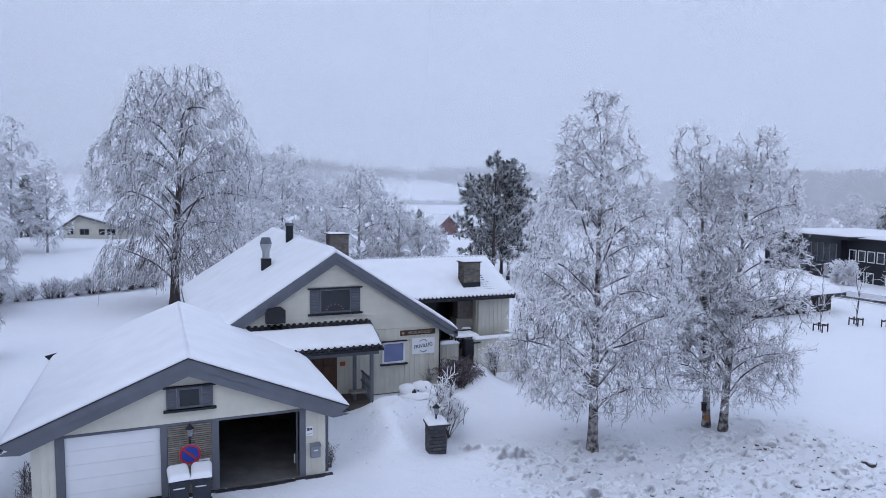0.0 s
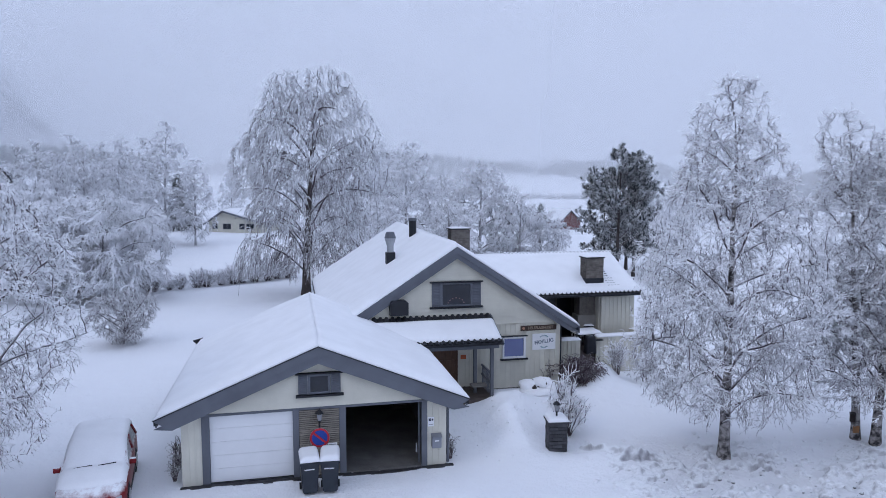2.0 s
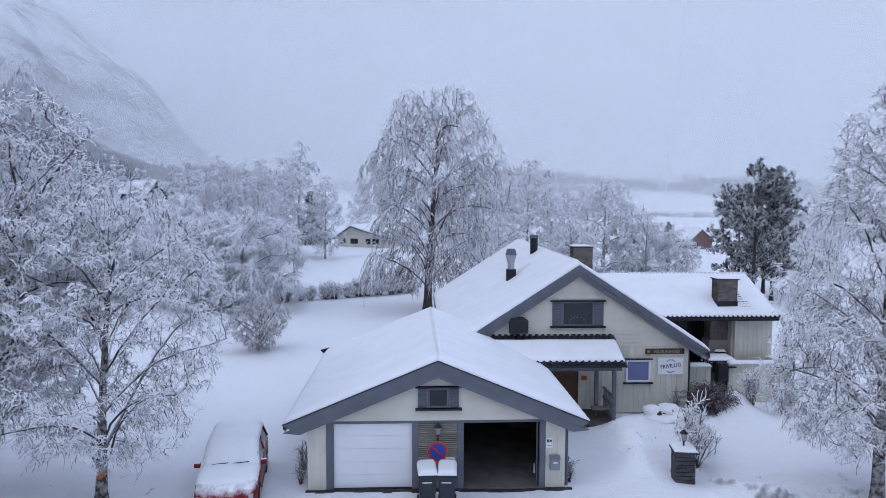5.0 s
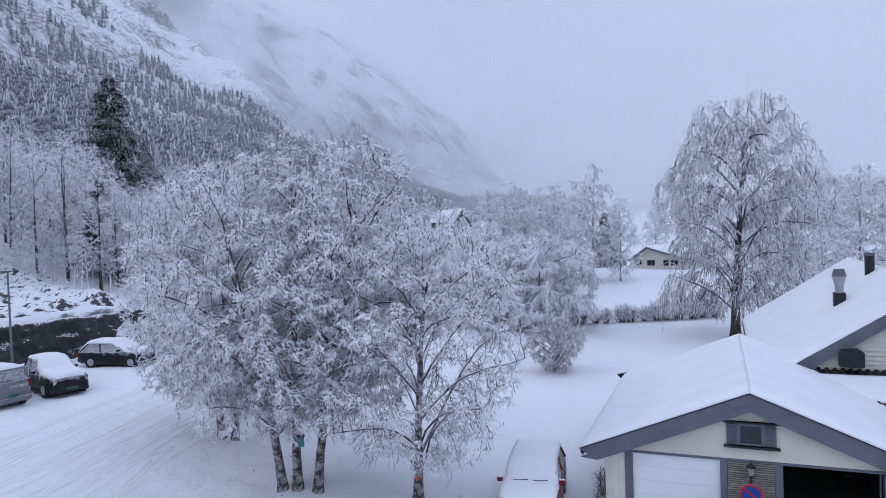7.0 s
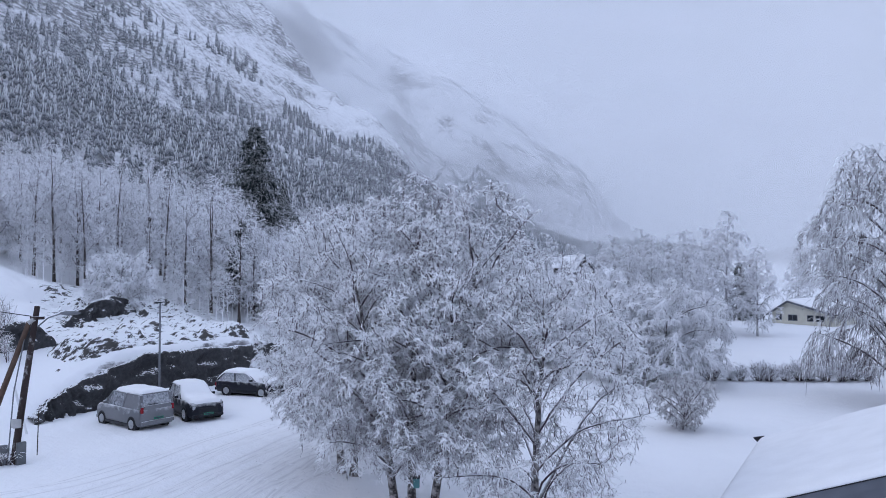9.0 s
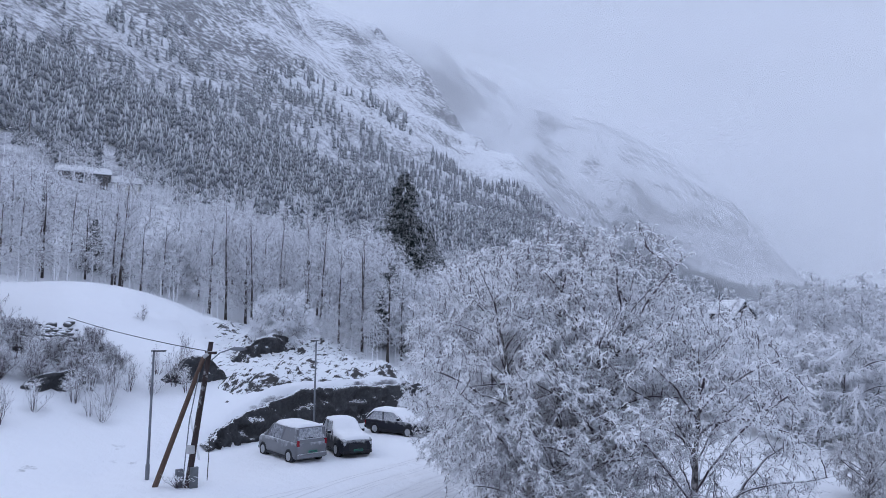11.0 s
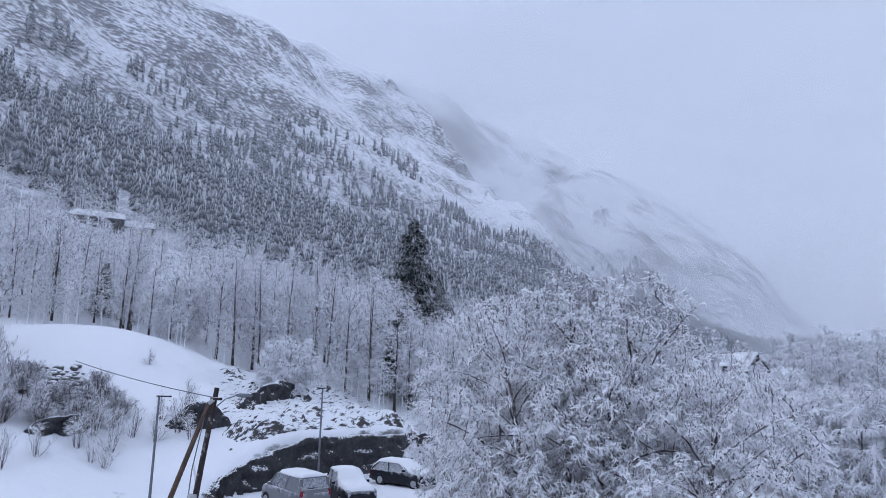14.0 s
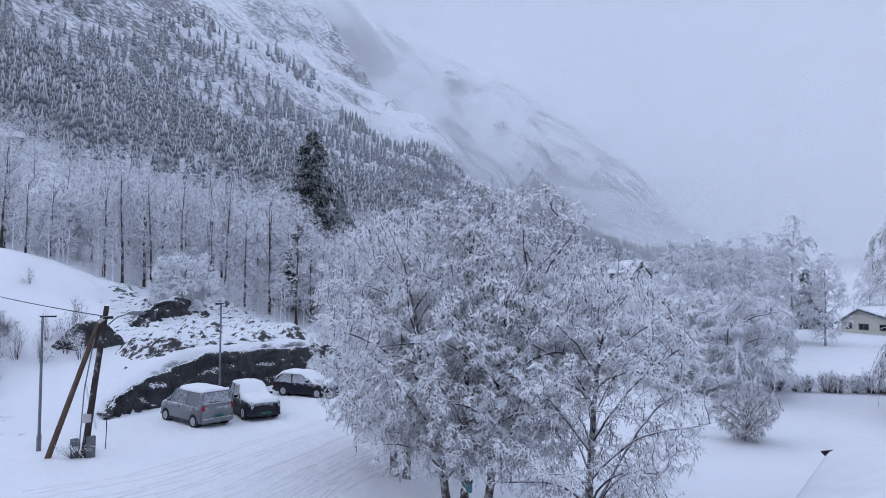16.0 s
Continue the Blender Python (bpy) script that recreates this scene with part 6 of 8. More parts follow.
def rocky_slope():
    """Broken ledges on the slope above the rock face."""
    p, s = np.meshgrid(np.linspace(1.0, 24, 110), np.linspace(14, 66, 220), indexing="ij")
    x, y = (p + 31.3) * NX + s * AX, (p + 31.3) * NY + s * AY
    edge = ss(1.2, 2.2, p) * (1 - ss(15, 24, p)) * ss(14, 26, s) * (1 - ss(46, 66, s)) * (1 - ss(68, 73, np.degrees(np.arctan2(-x, y))))
    big = np.clip(fbm(x / 5.5, y / 3.2, 61, 3) + 0.12, 0, 1)
    a = fbm(x / 2.2, y / 1.5, 62, 4)
    ledge = np.floor((a + 1) * 4.0) / 4.0 + 0.25 * ss(0.55, 1.0, ((a + 1) * 4.0) % 1.0) - 1
    h = edge * (1.0 * big + 1.2 * np.clip(ledge + 0.15, 0, 1) + 0.22 + 0.25 * fbm(x / 0.7, y / 0.5, 64, 3)) - 0.15
    z = ground_z(x, y) + h
    n, k = p.shape
    i, j = np.meshgrid(np.arange(n - 1), np.arange(k - 1), indexing="ij")
    q = (i * k + j).ravel()
    quads = np.stack([q, q + k, q + k + 1, q + 1], 1)
    ob = new("rocky_slope", fast_mesh("rocky_slope", np.stack([x.ravel(), y.ravel(), z.ravel()], 1), quads, [SLOPE_ROCK]))
    tagged(ob, "broken rock ledges showing through the snow of the slope", "rock", kind="structure")


rocky_slope()


# ---- mist ----
def mist_bank(radius, low, high, z0, z1, seed, az0=-72, az1=112, fade=None, grey=0.96):
    """A thin bank of mist across the valley, its colour greyed below to imitate dimmer light; it thickens upwards into
    the bright cloud.
    """
    m = bpy.data.materials.new("mist")
    m.use_nodes = True
    N, L = m.node_tree.nodes, m.node_tree.links
    N.clear()
    out = N.new("ShaderNodeOutputMaterial")
    dif, tra, clear = N.new("ShaderNodeBsdfDiffuse"), N.new("ShaderNodeBsdfTranslucent"), N.new("ShaderNodeBsdfTransparent")
    # grey to white with height: weaker light low down, put into the colour
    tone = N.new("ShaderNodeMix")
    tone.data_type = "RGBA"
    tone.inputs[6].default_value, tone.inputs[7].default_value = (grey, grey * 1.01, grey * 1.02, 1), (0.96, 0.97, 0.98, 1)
    for s in (dif, tra):
        L.new(tone.outputs[2], s.inputs[0])
    half, mix = N.new("ShaderNodeMixShader"), N.new("ShaderNodeMixShader")
    half.inputs[0].default_value = 0.5
    L.new(dif.outputs[0], half.inputs[1])
    L.new(tra.outputs[0], half.inputs[2])
    tc, sep = N.new("ShaderNodeTexCoord"), N.new("ShaderNodeSeparateXYZ")
    mp = N.new("ShaderNodeMapping")
    mp.inputs["Scale"].default_value = (1 / radius, 1 / radius, 2.0 / radius)
    mp.inputs["Location"].default_value = (seed, seed * 0.7, 0)
    L.new(tc.outputs["Object"], mp.inputs[0])
    L.new(tc.outputs["Object"], sep.inputs[0])
    nz = N.new("ShaderNodeTexNoise")
    nz.inputs["Scale"].default_value, nz.inputs["Detail"].default_value = 3.0, 1
    L.new(mp.outputs[0], nz.inputs[0])
    ad = N.new("ShaderNodeMath")
    ad.operation = "MULTIPLY_ADD"
    ad.inputs[1].default_value = (z1 - z0) * 0.9
    sb = N.new("ShaderNodeMath")
    sb.operation = "SUBTRACT"
    sb.inputs[1].default_value = 0.5
    L.new(nz.outputs[0], sb.inputs[0])
    L.new(sb.outputs[0], ad.inputs[0])
    L.new(sep.outputs[2], ad.inputs[2])
    def op(kind, x, y):
        n = N.new("ShaderNodeMath")
        n.operation = kind
        for i, v in enumerate((x, y)):
            if isinstance(v, (int, float)):
                n.inputs[i].default_value = v
            else:
                L.new(v, n.inputs[i])
        return n.outputs[0]
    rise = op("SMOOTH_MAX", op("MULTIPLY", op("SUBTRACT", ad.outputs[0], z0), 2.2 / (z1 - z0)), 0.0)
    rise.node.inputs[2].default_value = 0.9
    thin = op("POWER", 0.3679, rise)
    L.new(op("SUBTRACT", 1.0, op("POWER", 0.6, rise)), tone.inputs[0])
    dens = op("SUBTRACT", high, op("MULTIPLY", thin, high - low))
    if fade:
        # thins out towards the valley side
        fx, ml = N.new("ShaderNodeMapRange"), N.new("ShaderNodeMath")
        fx.interpolation_type = "SMOOTHSTEP"
        fx.inputs[1].default_value, fx.inputs[2].default_value = fade
        ml.operation = "MULTIPLY"
        L.new(sep.outputs[0], fx.inputs[0])
        L.new(dens, ml.inputs[0])
        L.new(fx.outputs[0], ml.inputs[1])
        dens = ml.outputs[0]
    L.new(dens, mix.inputs[0])
    L.new(clear.outputs[0], mix.inputs[1])
    L.new(half.outputs[0], mix.inputs[2])
    L.new(mix.outputs[0], out.inputs[0])
    az = np.radians(np.linspace(az0, az1, 120))
    zz = np.array([-40.0, 0.0, 100.0, 300.0, 700.0, 1500.0])
    A, Z = np.meshgrid(az, zz, indexing="ij")
    rr = radius * (1 + 0.0002 * Z)
    v = np.stack([(-np.sin(A) * rr).ravel(), (np.cos(A) * rr).ravel(), Z.ravel()], 1)
    k = len(zz)
    i, j = np.meshgrid(np.arange(len(az) - 1), np.arange(k - 1), indexing="ij")
    q = (i * k + j).ravel()
    ob = new("mist_bank", fast_mesh("mist_bank", v, np.stack([q, q + 1, q + k + 1, q + k], 1), [m], smooth=np.ones(len(q))))
    return tagged(ob, "thin grey bank of winter mist over the valley", "mist", kind="stuff")


# see-through shells round the eye that stand in for haze in the air
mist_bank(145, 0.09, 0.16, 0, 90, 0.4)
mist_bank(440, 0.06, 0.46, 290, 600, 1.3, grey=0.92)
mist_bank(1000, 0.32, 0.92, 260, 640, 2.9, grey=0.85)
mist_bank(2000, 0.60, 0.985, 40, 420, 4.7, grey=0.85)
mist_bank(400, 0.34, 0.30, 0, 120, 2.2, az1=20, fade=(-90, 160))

# ---- things in the yard ----
def text_mesh(words, size, depth=0.004):
    cu = bpy.data.curves.new("lettering", "FONT")
    cu.offset = size * 0.018
    cu.body, cu.size, cu.extrude, cu.align_x, cu.align_y = words, size, depth, "CENTER", "CENTER"
    tmp = bpy.data.objects.new("lettering", cu)
    me = bpy.data.meshes.new_from_object(tmp)
    bpy.data.objects.remove(tmp)
    return me


def lettering(words, size, mat, parent, m, squeeze=1.0):
    me = text_mesh(words, size)
    me.materials.clear()
    me.materials.append(mat)
    ob = new("lettering", me)
    ob.parent = parent
    ob.matrix_local = m @ Matrix.Diagonal((squeeze, 1, 1, 1))
    return ob


def local(frame_m, *a):
    return frame_m @ pose(*a)


G_M = pose(-2.26, 20.39, 0.0, 0, 0, math.degrees(0.146))
H_M = pose(2.732, 28.505, 0.2, 0, 0, math.degrees(0.141))
RED = material("sign_red", (0.50, 0.035, 0.05), 0.5, dark=0.9, bump=0)
BLUE = material("sign_blue", (0.025, 0.07, 0.36), 0.5, dark=0.9, bump=0)
BIN = material("dark_bin_plastic", (0.035, 0.042, 0.055), 0.5, dark=0.8, scale=5, fine=50, bump=0.05)
RUBBER = material("tyre_rubber", (0.02, 0.02, 0.022), 0.8, dark=0.8, bump=0.1)
CHROME = material("alloy_rim", (0.5, 0.51, 0.53), 0.35, 0.8, dark=0.8, bump=0)
INK = material("dark_print", (0.06, 0.07, 0.10), 0.6, bump=0)


def wheelie_bin(m, group):
    B = thing("wheelie_bin", m, "dark grey wheelie bin with a cap of snow", "bin", group)
    bm = bmesh.new()
    lo = [bm.verts.new(p) for p in ((-0.21, -0.26, 0.06), (0.21, -0.26, 0.06), (0.21, 0.24, 0.06), (-0.21, 0.24, 0.06))]
    hi = [bm.verts.new(p) for p in ((-0.26, -0.36, 0.98), (0.26, -0.36, 0.98), (0.26, 0.34, 0.98), (-0.26, 0.34, 0.98))]
    bm.faces.new(lo[::-1])
    bm.faces.new(hi)
    for i in range(4):
        bm.faces.new((lo[i], lo[(i + 1) % 4], hi[(i + 1) % 4], hi[i]))
    bmesh.ops.bevel(bm, geom=bm.edges[:], offset=0.03, segments=2, affect="EDGES")
    part("bin_body", bm, BIN, B)
    box_part("bin_rim", B, BIN, -0.28, 0.28, -0.38, 0.36, 0.94, 1.0, 0.02)
    prism_part("lid", B, BIN, [(-0.40, 1.0), (0.36, 1.0), (0.36, 1.06), (0.1, 1.09), (-0.40, 1.04)], -0.28, 0.28, "x", bevel=0.012)
    for u in (-0.24, 0.24):
        bm = bmesh.new()
        cyl_bm(bm, (u - 0.03, 0.26, 0.1), (u + 0.03, 0.26, 0.1), 0.1, seg=16)
        part("wheel", bm, RUBBER, B)
    bm = bmesh.new()
    cyl_bm(bm, (-0.22, 0.4, 0.96), (0.22, 0.4, 0.96), 0.02, seg=8)
    part("handle", bm, BIN, B)
    box_part("bin_mark", B, WHITE, -0.16, 0.12, -0.362, -0.352, 0.80, 0.83)
    snow_slab("snow_cap", [(-0.28, -0.41, 1.05), (0.28, -0.41, 1.05), (0.28, 0.37, 1.08), (-0.28, 0.37, 1.08)], 14, 14, 0.16, B, 6, 0.12, lump=0.04)
    return B


wheelie_bin(local(G_M, -0.34, -1.1, 0.0, 0, 0, 3), "bins before the garage")
wheelie_bin(local(G_M, 0.26, -1.12, 0.0, 0, 0, -4), "bins before the garage")


def no_parking_sign():
    S = thing("no_parking_sign", local(G_M, 0.01, -0.13, 1.24), "round blue and red no-stopping sign on the slatted panel", "road sign")
    for nm, r, mat, v0, v1 in (("sign_plate", 0.31, METAL, 0.0, 0.015), ("red_ring", 0.30, RED, -0.006, 0.0), ("blue_face", 0.235, BLUE, -0.011, -0.006)):
        bm = bmesh.new()
        cyl_bm(bm, (0, v0, 0), (0, v1, 0), r, seg=40)
        part(nm, bm, mat, S)
    bm = bmesh.new()
    box_bm(bm, -0.235, 0.235, -0.016, -0.011, -0.03, 0.03)
    bmesh.ops.rotate(bm, verts=bm.verts[:], cent=(0, 0, 0), matrix=Matrix.Rotation(radians(42), 3, "Y"))
    part("red_bar", bm, RED, S)
    box_part("bracket", S, METAL, -0.03, 0.03, 0.015, 0.09, -0.2, 0.2)
    P = thing("sign_plate_small", local(G_M, 0.40, -0.09, 0.95), "small white notice plate under the round sign", "notice")
    box_part("plate", P, WHITE, -0.14, 0.14, -0.01, 0.0, -0.09, 0.09)
    box_part("print_bar", P, INK, -0.11, 0.11, -0.014, -0.0101, 0.02, 0.045)
    box_part("print_bar", P, INK, -0.11, 0.07, -0.014, -0.0101, -0.04, -0.015)


no_parking_sign()


def wall_lantern(m, label, scale=1.0, arm=True):
    L = thing("lantern", m, label, "lantern")
    def c(a, b, r0, r1=None, seg=6, mat=DARK, nm="lantern_part"):
        bm = bmesh.new()
        cyl_bm(bm, [x * scale for x in a], [x * scale for x in b], r0 * scale, None if r1 is None else r1 * scale, seg)
        return part(nm, bm, mat, L)
    c((0, 0, 0), (0, 0, 0.22), 0.06, 0.1, 6, material("frosted_lantern_glass", (0.3, 0.31, 0.33), 0.3, bump=0), "lantern_glass")
    c((0, 0, 0.22), (0, 0, 0.33), 0.14, 0.03, 6, DARK, "lantern_roof")
    c((0, 0, 0.33), (0, 0, 0.40), 0.015, 0.005, 6, DARK, "finial")
    c((0, 0, -0.05), (0, 0, 0.0), 0.03, 0.07, 6, DARK, "lantern_base")
    if arm:
        c((0, 0.0, -0.05), (0, 0.16, -0.2), 0.018, None, 6, DARK, "arm")
        c((0, 0.15, -0.28), (0, 0.15, -0.08), 0.03, None, 6, DARK, "wall_plate")
    else:
        c((0, 0, -0.2), (0, 0, -0.05), 0.03, None, 6, DARK, "stem")
    return L


wall_lantern(local(G_M, 0.01, -0.22, 1.82), "black wall lantern on the slatted panel")


def garage_small():
    N = thing("paper_notice", local(G_M, 3.50, -0.045, 1.44), "white paper notice with a dark picture on the wall", "notice")
    box_part("sheet", N, WHITE, -0.10, 0.10, -0.006, 0.0, -0.15, 0.15)
    box_part("printed_picture", N, INK, -0.075, 0.0, -0.009, -0.0065, 0.02, 0.11)
    box_part("print_bar", N, INK, 0.02, 0.075, -0.009, -0.0065, 0.03, 0.10)
    box_part("print_bar", N, material("grey_print", (0.4, 0.4, 0.42), 0.6, bump=0), -0.075, 0.07, -0.009, -0.0065, -0.10, -0.07)
    M = thing("mailbox", local(G_M, 3.66, -0.045, 0.62), "grey metal mailbox with a sloping lid", "mailbox")
    prism_part("box", M, material("grey_mailbox", (0.25, 0.265, 0.30), 0.45, 0.3, dark=0.85, bump=0.03), [(0.0, 0.0), (-0.17, 0.0), (-0.17, 0.36), (0.0, 0.40)], -0.15, 0.15, "x", bevel=0.01)
    prism_part("lid", M, MATS["grey_mailbox"], [(0.0, 0.44), (-0.20, 0.37), (-0.20, 0.345), (0.0, 0.41)], -0.165, 0.165, "x")
    box_part("print_label", M, WHITE, -0.06, 0.07, -0.176, -0.171, 0.22, 0.26)
    for k, (u, v, h) in enumerate(((4.25, 0.4, 0.8), (-4.3, 0.5, 0.7), (-4.35, 1.6, 0.9))):
        q = local(G_M, u, v, 0.0)
        make_shrub("dry_shrub", 141 + k, 10, h, 0.22, place(q.translation.x, q.translation.y, 0.05), "small dark dry shrub at the garage wall", twig_r=0.008, l2=5, fine=3, frost=LIMB)


garage_small()


def house_signs():
    S = thing("name_board", local(H_M, 3.74, -0.075, 2.48), "brown wooden name board with carved pale lettering above the notice", "sign")
    box_part("board_back", S, material("sign_brown_wood", (0.07, 0.045, 0.035), 0.7, dark=0.7), -0.83, 0.83, -0.02, 0.03, -0.115, 0.115, 0.008)
    lettering("HELSELAGHUSET", 0.17, material("carved_pale_wood", (0.36, 0.29, 0.22), 0.7), S, pose(0.09, -0.026, 0.0, 90, 0, 0), 0.9)
    bm = bmesh.new()
    cyl_bm(bm, (-0.70, -0.03, 0), (-0.70, -0.02, 0), 0.06, seg=16)
    part("emblem", bm, material("copper_emblem", (0.45, 0.25, 0.16), 0.5, bump=0), S)
    F = thing("volunteer_sign", local(H_M, 4.0, -0.07, 1.85), "white square sign with tilted grey capital lettering", "sign")
    box_part("panel", F, WHITE, -0.54, 0.54, -0.012, 0.02, -0.36, 0.36, 0.004)
    lettering("FRIVILLIG", 0.235, material("sign_grey_blue", (0.10, 0.14, 0.19), 0.6, bump=0), F, pose(0.0, -0.016, 0.0, 90, -7, 0), 0.92)
    for top in (1, -1):
        for k in range(7):
            a = radians(90 + (k - 3) * 13) if top > 0 else radians(270 + (k - 3) * 11)
            r = 0.27
            bm = bmesh.new()
            box_bm(bm, -0.02, 0.02, -0.017, -0.0125, -0.028, 0.028)
            bmesh.ops.rotate(bm, verts=bm.verts[:], cent=(0, 0, 0), matrix=Matrix.Rotation(radians(90) - a, 3, "Y"))
            bmesh.ops.translate(bm, verts=bm.verts[:], vec=(r * math.cos(a) * 0.95, 0, r * math.sin(a)))
            part("print_bar", bm, material("sign_teal", (0.2, 0.33, 0.36), 0.6, bump=0), F)
    Hh = thing("heart_ornament", local(H_M, 0.35, -0.06, 2.1), "dark hanging heart ornament by the front door", "ornament")
    bm = bmesh.new()
    prism_bm(bm, [(0, -0.17), (0.14, 0.0), (0.14, 0.09), (0.07, 0.14), (0, 0.09), (-0.07, 0.14), (-0.14, 0.09), (-0.14, 0.0)], -0.04, 0.0)
    part("heart", bm, DARK, Hh)
    T = thing("wall_plaque", local(H_M, 0.32, -0.06, 1.35), "orange-brown plaque by the front door", "plaque")
    box_part("plaque_board", T, material("orange_plaque", (0.5, 0.13, 0.05), 0.6, bump=0.05), -0.12, 0.12, -0.02, 0.0, -0.09, 0.09, 0.005)
    # covered heap under snow beside the porch
    W = thing("covered_heap", place(6.05, 27.45, 0.05), "snow-covered heap of firewood under a dark sheet", "heap")
    rng = np.random.default_rng(3)
    bm = bmesh.new()
    for k in range(16):
        a, r = rng.random() * 6.3, 0.6 * rng.random()
        cyl_bm(bm, (r * math.cos(a) - 0.2, r * 0.5 * math.sin(a), 0.15 + 0.4 * rng.random()), (r * math.cos(a) + 0.2, r * 0.5 * math.sin(a) - 0.1, 0.2 + 0.4 * rng.random()), 0.09, seg=7)
    part("firewood_pile", bm, DARKBARK, W)
    for k, (x, y, z, sx, sy, sz) in enumerate(((-0.35, 0, 0.42, 0.42, 0.4, 0.26), (0.25, 0.05, 0.5, 0.5, 0.42, 0.22), (0.0, -0.2, 0.2, 0.75, 0.45, 0.2), (0.55, -0.1, 0.3, 0.35, 0.35, 0.25))):
        bm = bmesh.new()
        bmesh.ops.create_icosphere(bm, subdivisions=3, radius=1.0, matrix=Matrix.Translation((x, y, z)) @ Matrix.Diagonal((sx, sy, sz, 1)))
        for v in bm.verts:
            v.co += 0.07 * noise.noise_vector(v.co * 4.0 + Vector((k, 0, 0)))
        part("snow_lump", bm, SNOW, W, smooth=True)


house_signs()


def terrace_things():
    def chair(m, g):
        C = thing("garden_chair", m, "dark garden chair with snow on its seat and back", "chair", g)
        for x in (-0.22, 0.18):
            for y in (-0.2, 0.2):
                box_part("leg", C, DARK, x, x + 0.04, y, y + 0.04, 0.0, 0.42 if y < 0 else 0.85)
        box_part("seat", C, DARK, -0.24, 0.24, -0.22, 0.24, 0.42, 0.46, 0.01)
        box_part("backrest", C, DARK, -0.24, 0.24, 0.2, 0.23, 0.5, 0.86, 0.01)
        snow_slab("seat_snow", [(-0.24, -0.22, 0.46), (0.24, -0.22, 0.46), (0.24, 0.2, 0.46), (-0.24, 0.2, 0.46)], 8, 8, 0.13, C, 4, 0.1)
        snow_slab("back_snow", [(-0.25, 0.17, 0.86), (0.25, 0.17, 0.86), (0.25, 0.26, 0.86), (-0.25, 0.26, 0.86)], 8, 5, 0.11, C, 4, 0.05)
    chair(local(H_M, 6.9, 2.9, 0.85, 0, 0, 10), "garden chairs on the terrace")
    chair(local(H_M, 7.6, 3.0, 0.85, 0, 0, -8), "garden chairs on the terrace")
    T = thing("garden_table", local(H_M, 7.1, 2.3, 0.85), "dark garden table under a layer of snow", "table")
    for x in (-0.55, 0.5):
        for y in (-0.35, 0.3):
            box_part("leg", T, DARK, x, x + 0.05, y, y + 0.05, 0.0, 0.7)
    box_part("tabletop", T, DARK, -0.65, 0.65, -0.42, 0.42, 0.7, 0.74, 0.01)
    snow_slab("table_snow", [(-0.65, -0.42, 0.74), (0.65, -0.42, 0.74), (0.65, 0.42, 0.74), (-0.65, 0.42, 0.74)], 12, 10, 0.16, T, 5, 0.12)
    K = thing("covered_grill", local(H_M, 6.95, 1.55, 0.75), "black grill under a fitted cover on the terrace", "grill")
    bm = bmesh.new()
    box_bm(bm, -0.26, 0.26, -0.2, 0.2, 0.0, 0.84, 0.05)
    for v in bm.verts:
        k = 1 - 0.22 * max(0.0, v.co.z - 0.5) / 0.34
        v.co.x, v.co.y = v.co.x * k + 0.01 * math.sin(9 * v.co.z), v.co.y * k
    part("cover", bm, DARK, K, smooth=True)
    box_part("side_shelf", K, DARK, 0.27, 0.62, -0.16, 0.16, 0.62, 0.66, 0.01)
    wall_lantern(local(H_M, 6.15, 1.25, 1.78), "small black lantern on the terrace wall", 0.9, False)


terrace_things()


def stone_pillar():
    DARKSTONE = material("dark_pillar_stone", (0.085, 0.085, 0.095), 0.85, dark=0.55, scale=5, fine=30, bump=0.5, per_object=0.25)
    P = thing("stone_pillar", place(5.42, 21.45, 0.1), "dark stone gate pillar capped with snow", "pillar")
    box_part("core", P, DARKSTONE, -0.27, 0.27, -0.27, 0.27, 0.0, 1.08)
    random.seed(4)
    for r in range(9):
        w = 0.02 + r * 0.12
        off = 0.0 if r % 2 else -0.16
        a = -0.30 + off
        while a < 0.29:
            x0, x1 = max(a, -0.30), min(a + 0.3, 0.30) - 0.015
            if x1 - x0 > 0.05:
                d = 0.02 * random.random()
                box_part("stone", P, DARKSTONE, x0, x1, -0.30 - d, -0.265, w, w + 0.105, 0.008)
                box_part("stone", P, DARKSTONE, -0.30 - d, -0.265, x0 if x0 > -0.29 else -0.262, x1, w, w + 0.105, 0.008)
                box_part("stone", P, DARKSTONE, 0.265, 0.30 + d, x0 if x0 > -0.29 else -0.262, x1, w, w + 0.105, 0.008)
            a += 0.3
    box_part("cap_slab", P, DARKSTONE, -0.36, 0.36, -0.36, 0.36, 1.085, 1.15, 0.012)
    snow_slab("cap_snow", [(-0.35, -0.35, 1.15), (0.35, -0.35, 1.15), (0.35, 0.35, 1.15), (-0.35, 0.35, 1.15)], 12, 12, 0.12, P, 8, 0.2)
    m = place(5.42, 21.45, 0.1)
    L = wall_lantern(m @ pose(0, 0, 1.42), "small black lantern on the stone pillar", 1.0, False)


stone_pillar()

